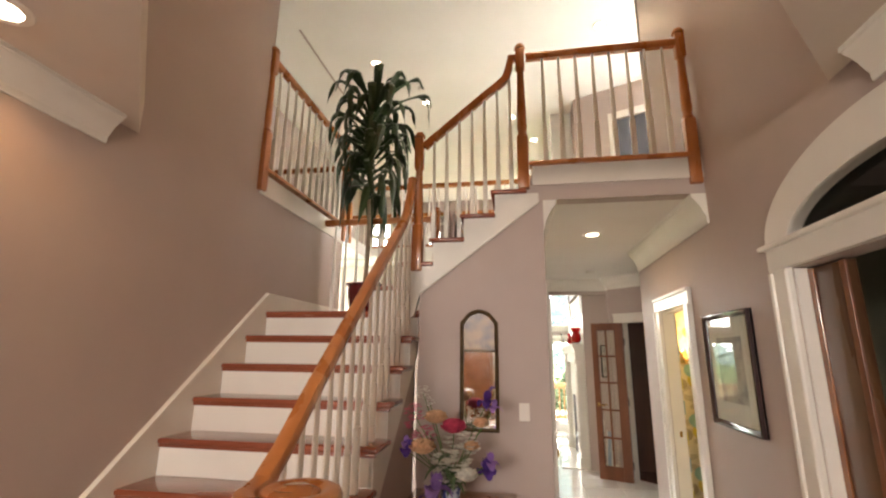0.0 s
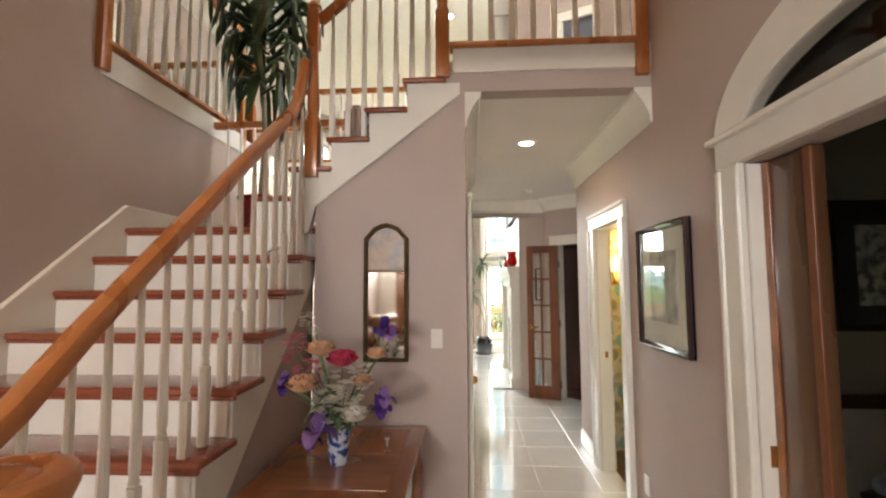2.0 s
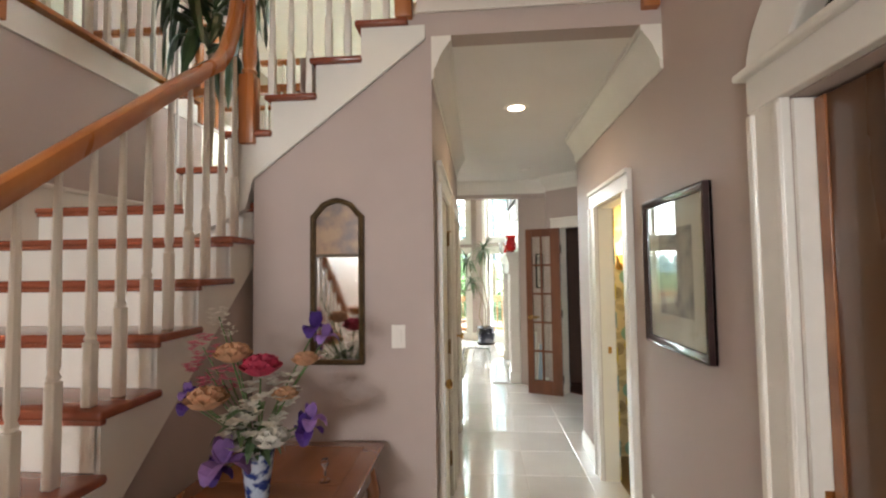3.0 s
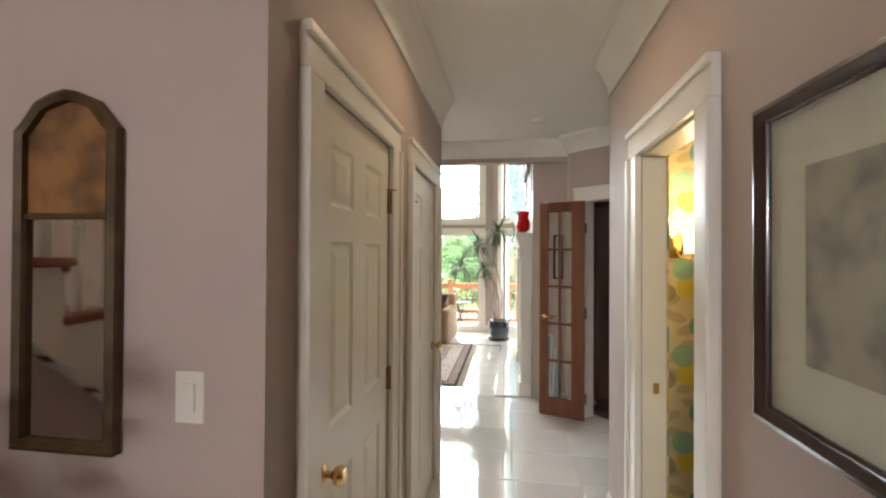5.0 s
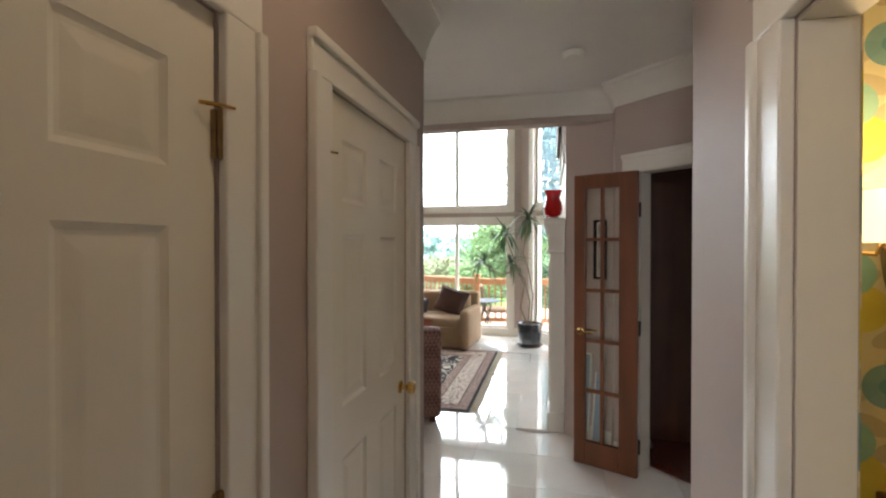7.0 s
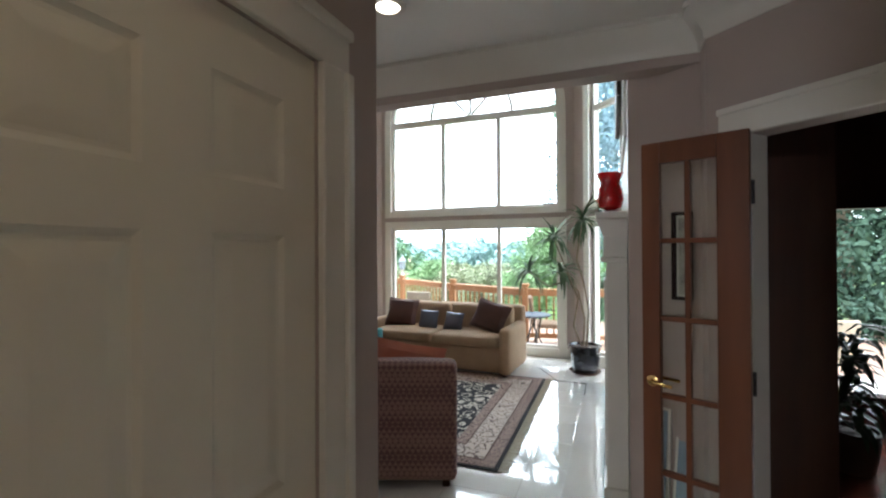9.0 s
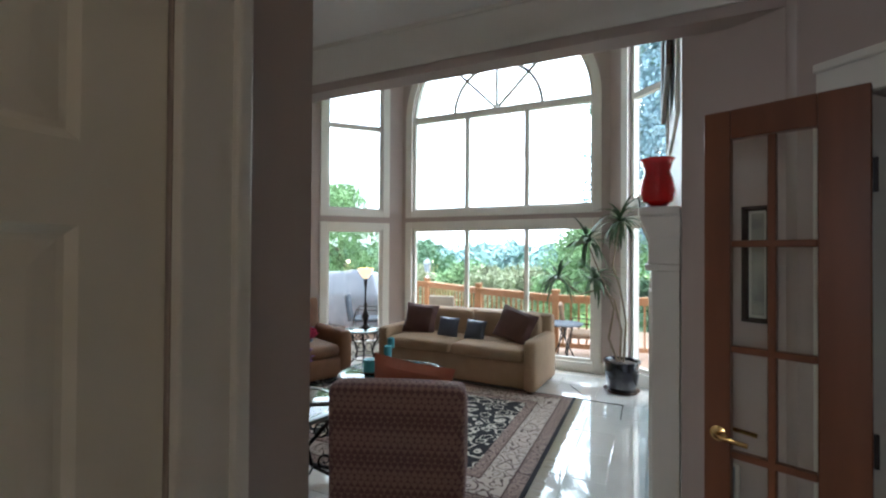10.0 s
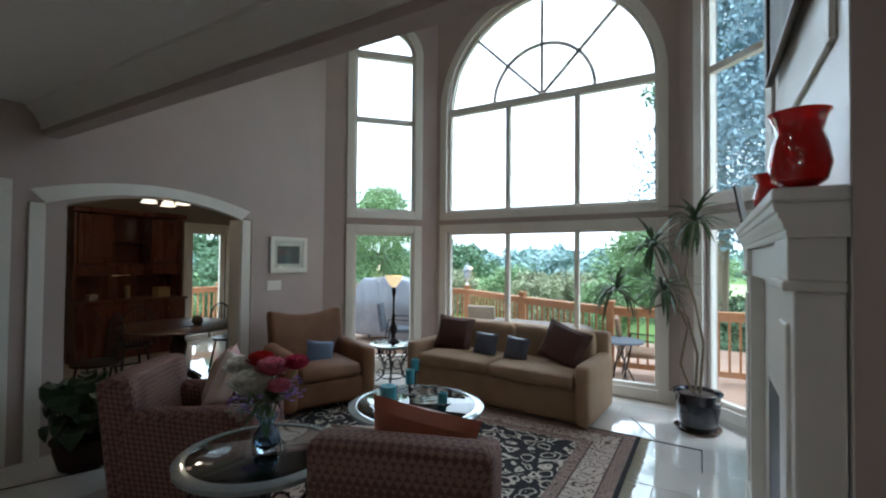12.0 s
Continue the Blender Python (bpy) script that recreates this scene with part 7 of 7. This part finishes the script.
for i in range(10):
    part("plank", box(-9.6 + 0.145 * i, 7.0, DZ - 0.03, -9.6 + 0.145 * i + 0.139, 11.59, DZ, bevel=0.003, seg=1), DECKW, deck)


posts_set = set()


def deck_rail(p0, p1, n, posts=True):
    th = thing("deck_railing", pose(0, 0, 0), "orange cedar deck railing with slim pickets", "railing", "deck railing runs")
    a, b = Vector((*p0, DZ)), Vector((*p1, DZ))
    up = Vector((0, 0, 1))
    part("cap", sweep([(-0.07, 0.97), (0.07, 0.97), (0.07, 1.005), (-0.07, 1.005)], [a, b]), CEDAR, th)
    part("top_rail", sweep([(-0.02, 0.87), (0.02, 0.87), (0.02, 0.965), (-0.02, 0.965)], [a, b]), CEDAR, th)
    part("bottom_rail", sweep([(-0.02, 0.08), (0.02, 0.08), (0.02, 0.16), (-0.02, 0.16)], [a, b]), CEDAR, th)
    for p in (a, b):
        if (p.x, p.y) in posts_set:
            continue
        posts_set.add((p.x, p.y))
        po = part("post", box(p.x - 0.055, p.y - 0.055, DZ, p.x + 0.055, p.y + 0.055, DZ + 1.06, bevel=0.006), CEDAR, th)
        part("post_cap", box(p.x - 0.075, p.y - 0.075, DZ + 1.06, p.x + 0.075, p.y + 0.075, DZ + 1.1, bevel=0.012), CEDAR, po)
    me = None
    for i in range(n):
        p = a.lerp(b, (i + 1) / (n + 1))
        if me is None:
            o = part("picket", box(-0.015, -0.015, 0.1, 0.015, 0.015, 0.9), CEDAR, th)
            me = o.data
        else:
            o = new("picket", me)
            o.parent = th
        o.location = p


for a, b, n in (((-9.8, 15.3), (-7.2, 15.3), 18), ((-7.2, 15.3), (-4.4, 15.3), 20), ((-4.4, 15.3), (-2.5, 14.0), 16), ((-2.5, 14.0), (-0.7, 13.05), 14), ((-0.7, 13.05), (1.4, 13.3), 15), ((1.4, 13.3), (4.2, 13.6), 20), ((-9.8, 15.3), (-9.8, 12.4), 20), ((-9.8, 12.4), (-9.8, 9.0), 24)):
    deck_rail(a, b, n)
ln = thing("deck_lantern", pose(-4.4, 15.3, DZ + 1.1), "white metal lantern on a deck post", "lantern")
part("base", lathe([(0.05, 0), (0.05, 0.02), (0.02, 0.05), (0.02, 0.12), (0.07, 0.15)], None, 12), WHITE, ln)
part("glass", lathe([(0.075, 0.15), (0.11, 0.36), (0.0, 0.36)], None, 6), mat("frosted lantern glass", (0.38, 0.44, 0.5), 0.2), ln)
part("roof", lathe([(0.13, 0.36), (0.09, 0.43), (0.03, 0.48), (0.012, 0.55), (0.0, 0.56)], None, 6), mat("grey lantern metal", (0.3, 0.31, 0.32), 0.4, 0.7), ln)
COVER = mat("pale grey grill cover", (0.3, 0.31, 0.36), 0.6, second=(0.22, 0.235, 0.28), scale=5, bump=0.5, bump_scale=8)
gr = thing("covered_grill", pose(-5.22, 13.3, DZ), "barbecue grill under a pale grey cover", "grill")
q = soft(-0.9, -0.38, 0.12, 0.9, 0.38, 1.32, 0.05)
bmesh.ops.subdivide_edges(q, edges=q.edges[:], cuts=2, use_grid_fill=True)
for v in q.verts:
    f = max(0.0, (v.co.z - 0.8) / 0.52)
    v.co.x *= 1 - 0.34 * f
    v.co.y *= 1 - 0.5 * f
    k = 0.025 * (1.2 - v.co.z / 1.32)
    v.co += Vector((math.sin(23 * v.co.y + 5 * v.co.z), math.sin(17 * v.co.x + 4 * v.co.z), 0)) * k
    v.co.z += 0.035 * math.sin(6 * v.co.x + 1.0) * f
part("cover", q, COVER, gr, smooth=True)
for s in (-0.55, 0.55):
    part("leg", tube([(s, 0, 0), (s, 0, 0.3)], 0.03, None, 8), IRON, gr)
SLING = mat("blue grey sling fabric", (0.06, 0.07, 0.09), 0.7)
BEIGE = mat("beige patio cushion", (0.34, 0.28, 0.22), 0.85)


def patio_chair(m, material, label):
    th = thing("patio_chair", m, label, "chair", "patio chairs on the deck")
    part("seat", soft(-0.26, -0.28, 0.36, 0.26, 0.28, 0.44, 0.03), material, th, smooth=True)
    part("backrest", soft(-0.26, 0.24, 0.42, 0.26, 0.31, 0.95, 0.03), material, th, "", Matrix.Rotation(radians(-8), 4, "X"), True)
    for s in (-1, 1):
        part("arm_frame", tube([(s * 0.3, -0.28, 0), (s * 0.3, -0.28, 0.6), (s * 0.3, 0.2, 0.62), (s * 0.3, 0.32, 0.0)], 0.014, None, 8), IRON, th)


patio_chair(pose(-4.35, 12.55, DZ, 0, 0, 120), SLING, "blue grey sling patio chair")
patio_chair(pose(-2.9, 13.3, DZ, 0, 0, 185), BEIGE, "patio chair with a plump beige cushion")
patio_chair(pose(-0.15, 12.75, DZ, 0, 0, 100), mat("brown wicker", (0.2, 0.12, 0.07), 0.8, bump=0.8, bump_scale=40), "brown wicker patio chair")
patio_chair(pose(3.15, 11.3, DZ, 0, 0, 200), mat("tan sling fabric", (0.42, 0.33, 0.22), 0.7), "tan sling patio chair")
bi = thing("bistro_table", pose(-0.42, 12.2, DZ), "small dark metal bistro table", "table")
part("top", lathe([(0.3, 0.62), (0.31, 0.635), (0.29, 0.65), (0.0, 0.65)], None, 30), SLING, bi)
for i in range(4):
    a = 0.6 + 1.571 * i
    part("leg", tube([(0.08 * math.cos(a + 2.6), 0.08 * math.sin(a + 2.6), 0.62), (0.24 * math.cos(a), 0.24 * math.sin(a), 0)], 0.011, None, 6), IRON, bi)
ob2 = thing("oval_patio_table", pose(-1.9, 12.9, DZ), "long covered patio table", "table")
part("cover", soft(-0.95, -0.4, 0.3, 0.95, 0.4, 0.68, 0.15), mat("taupe patio cover", (0.17, 0.14, 0.12), 0.85, scale=3), ob2, smooth=True)

# leaf colours lightened for haze; blue takes in sky reflected by the pane
FOL = [mat("foliage %s" % k, c, 0.75, second=[v * 0.72 for v in c], scale=1.2, contrast=(0.35, 0.65)) for k, c in (("bright", (0.24, 0.36, 0.16)), ("deep", (0.13, 0.22, 0.12)), ("blue", (0.26, 0.37, 0.42)), ("pale", (0.34, 0.36, 0.22)))]


def crown_mesh(rng, w, h, z0, clumps, leaves, size, cone=False):
    """Loose clumps of small leaves, thinner towards the outline."""
    vs, fs = [], []
    for c in range(clumps):
        f = rng.random()
        if cone:
            zc, rad = z0 + h * f, w * (1 - f) * rng.uniform(0.3, 1.0)
            cr = 0.28 * w * (1.1 - f)
        else:
            zc = z0 + h * f
            rad = w * math.sin(math.pi * (0.12 + 0.8 * f)) * math.sqrt(rng.random())
            cr = w * rng.uniform(0.16, 0.34)
        a = rng.uniform(0, 6.28)
        cx, cy = rad * math.cos(a), rad * math.sin(a)
        for i in range(leaves):
            d = Vector((rng.gauss(0, 1), rng.gauss(0, 1), rng.gauss(0, 0.7)))
            d = d.normalized() * cr * rng.random() ** 0.4
            p = Vector((cx, cy, zc)) + d
            n = Vector((rng.gauss(0, 1), rng.gauss(0, 1), rng.gauss(0.6, 1))).normalized()
            t = n.orthogonal().normalized()
            t.rotate(Matrix.Rotation(rng.uniform(0, 6.28), 3, n))
            b = n.cross(t)
            s = size * rng.uniform(0.6, 1.4)
            k = len(vs)
            vs += [tuple(p - t * s), tuple(p + b * s * 0.45), tuple(p + t * s), tuple(p - b * s * 0.45)]
            fs.append((k, k + 1, k + 2, k + 3))
    return vs, fs


def tree(name, label, x, y, w, h, trunk, leafmat, rng, z=-1.3, clumps=60, leaves=60, size=0.12, cone=False, lift=0.35):
    th = thing(name, pose(x, y, z), label, "tree")
    b = tube([(0, 0, 0), (0.05 * w, 0, h * 0.3), (0, 0.05 * w, h * 0.65), (0.04 * w, 0, h * 0.95)], trunk, None, 8, trunk * 0.25)
    for i in range(0 if cone else 6):
        a = i * 1.05 + rng.random()
        s = h * (lift + 0.07 * i)
        tube([(0, 0, s), (w * 0.35 * math.cos(a), w * 0.35 * math.sin(a), s + h * 0.1), (w * 0.7 * math.cos(a), w * 0.7 * math.sin(a), s + h * 0.16)], trunk * 0.45, b, 6, trunk * 0.12)
    part("trunk", b, BARK, th, smooth=True)
    vs, fs = crown_mesh(rng, w, h * (1 - lift), h * lift, clumps, leaves, size, cone)
    me = bpy.data.meshes.new("crown")
    me.from_pydata(vs, [], fs)
    me.materials.append(leafmat)
    o = new("crown", me)
    o.parent = th


rng = random.Random(12)
tree("maple_tree", "leafy green maple beyond the deck", -1.4, 30, 3.0, 4.6, 0.2, FOL[0], rng, clumps=150, leaves=200, size=0.09, lift=0.15)
tree("maple_tree", "leafy green maple beyond the deck", -16.5, 36, 3.6, 3.6, 0.25, FOL[1], rng, clumps=80, leaves=90, size=0.18)
tree("maple_tree", "leafy round tree beyond the covered grill", -14, 24, 2.6, 6.2, 0.2, FOL[0], rng, clumps=150, leaves=220, size=0.075, lift=0.2)
tree("maple_tree", "tall leafy tree overhanging beside the window", 0.9, 20.5, 2.1, 12.5, 0.18, FOL[1], rng, clumps=90, leaves=60, size=0.1, lift=0.5)
# its blue tint paints the sky's reflection over the needles
tree("spruce_tree", "tall spruce close to the bay", 2.3, 19.5, 3.4, 19.0, 0.25, FOL[2], rng, clumps=620, leaves=210, size=0.07, cone=True, lift=0.2)
tree("spruce_tree", "tall spruce close to the bay", 5.6, 17.0, 2.6, 10.0, 0.22, mat("dark spruce needles", (0.06, 0.115, 0.065), 0.75, second=(0.04, 0.08, 0.05), scale=1.2), rng, clumps=330, leaves=190, size=0.08, cone=True, lift=0.03)
tree("spruce_tree", "dark spruce beyond the deck", -19, 26, 3.0, 7.5, 0.2, FOL[1], rng, clumps=120, leaves=70, size=0.15, cone=True, lift=0.03)
tree("spruce_tree", "dark spruce beyond the deck", -23, 21, 3.0, 7.5, 0.2, FOL[1], rng, clumps=120, leaves=70, size=0.15, cone=True, lift=0.03)
for i, (x, y, w, h, k) in enumerate(((-11.5, 27, 1.8, 2.6, 3), (-8.5, 28, 1.9, 2.7, 0), (-6.5, 26, 1.6, 2.5, 3), (-4.6, 25.5, 1.7, 2.6, 3), (-3.0, 24, 1.5, 2.3, 0), (0.6, 21, 1.4, 2.2, 1), (2.0, 17.5, 1.3, 2.0, 1), (4.0, 16.0, 1.2, 2.0, 0), (-17, 30, 2.4, 3.2, 1), (-13, 20, 1.6, 2.2, 1), (-16.5, 17, 2.0, 3.0, 1), (-15.5, 13, 2.0, 3.4, 0), (-16, 10, 2.0, 3.6, 1))):
    th = thing("shrub", pose(x, y, -1.3), "loose green garden shrub beyond the deck", "shrub", "garden shrubs")
    h *= 0.82 if y > 20 else 1.0
    part("stem", tube([(0, 0, 0), (0.1, 0, h * 0.5), (0, 0.1, h * 0.8)], 0.05, None, 6, 0.01), BARK, th)
    vs, fs = crown_mesh(rng, w, h * 0.95, 0.1, 60, 120, 0.085)
    me = bpy.data.meshes.new("foliage")
    me.from_pydata(vs, [], fs)
    me.materials.append(FOL[k])
    o = new("foliage", me)
    o.parent = th
# far woods and field
vs, fs = [], []
for i in range(150):
    a = -1.35 + 2.3 * i / 149
    d = rng.uniform(75, 140)
    v2, f2 = crown_mesh(rng, rng.uniform(4, 8), rng.uniform(2.6, 5.2), 0.0, 9, 34, 0.7)
    k = len(vs)
    ox, oy = d * math.sin(a), d * math.cos(a)
    vs += [(p[0] + ox, p[1] + oy, p[2] - 1.3) for p in v2]
    fs += [tuple(q + k for q in f) for f in f2]
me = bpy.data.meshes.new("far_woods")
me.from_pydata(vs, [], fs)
# pale bluish colour stands in for the haze of distance
me.materials.append(mat("far foliage tinted for haze", (0.3, 0.4, 0.4), 0.9, second=(0.22, 0.32, 0.31), scale=0.2))
tagged(new("far_woods", me), "distant woods tinted pale for haze", "woods", "", "stuff")
setting("pale_field", box(-60, 45, -1.3, 20, 72, -1.285), mat("pale mown field", (0.3, 0.36, 0.15), 0.95, scale=0.3), "pale mown field beyond the garden", "field")
fh = thing("far_house", pose(-42, 138, -1.3), "distant pale house among trees", "house")
part("wall", box(-5, -3, 0, 5, 3, 3.6), mat("pale siding", (0.55, 0.55, 0.55), 0.8), fh)
q = prism([(-5.4, 3.5), (5.4, 3.5), (0, 6.0)], -3.3, 3.3)
part("roof", q, mat("grey shingles", (0.2, 0.2, 0.22), 0.9), fh, "", Matrix.Rotation(radians(90), 4, "X"))
for x in (-3, 0, 3):
    part("window", box(x - 0.5, -3.05, 1.2, x + 0.5, -3.0, 2.6), IRON, fh)

# ---- floor tiles ----
TS, GAP = 0.46, 0.002
tb = box(-TS / 2 + GAP, -TS / 2 + GAP, -0.006, TS / 2 - GAP, TS / 2 - GAP, 0.0, None, 0.0015, 1)
tme = bpy.data.meshes.new("tile")
tb.to_mesh(tme)
tb.free()
tn = TILE.node_tree
oi, hs = tn.nodes.new("ShaderNodeObjectInfo"), tn.nodes.new("ShaderNodeHueSaturation")
mr = tn.nodes.new("ShaderNodeMapRange")
mr.inputs["To Min"].default_value, mr.inputs["To Max"].default_value = 0.95, 1.04
tn.links.new(oi.outputs["Random"], mr.inputs[0])
tn.links.new(mr.outputs[0], hs.inputs["Value"])
bs = tn.nodes["Principled BSDF"]
tn.links.new(bs.inputs["Base Color"].links[0].from_socket, hs.inputs["Color"])
tn.links.new(hs.outputs[0], bs.inputs["Base Color"])
tme.materials.append(TILE)
floor = bpy.data.objects["floor"]
rest = bmesh.new()
for i in range(-19, 10):
    for j in range(-11, 24):
        x, y = 0.05 + TS * i, 0.2 + TS * j
        if -4.3 < x < 2.4 and 3.3 < y < 11.3:
            o = new("tile", tme)
            o.parent = floor
            o.location = (x, y, 0)
        elif x < 1.3 or (x < 4.4 and -0.5 < y < 9.3):
            s = TS / 2 - GAP
            vs4 = [rest.verts.new((x + a, y + b, 0.0)) for a, b in ((-s, -s), (s, -s), (s, s), (-s, s))]
            rest.faces.new(vs4)
r2 = part("tile_field", rest, TILE, floor, "polished cream stone tiles")
r2["kind"] = "stuff"
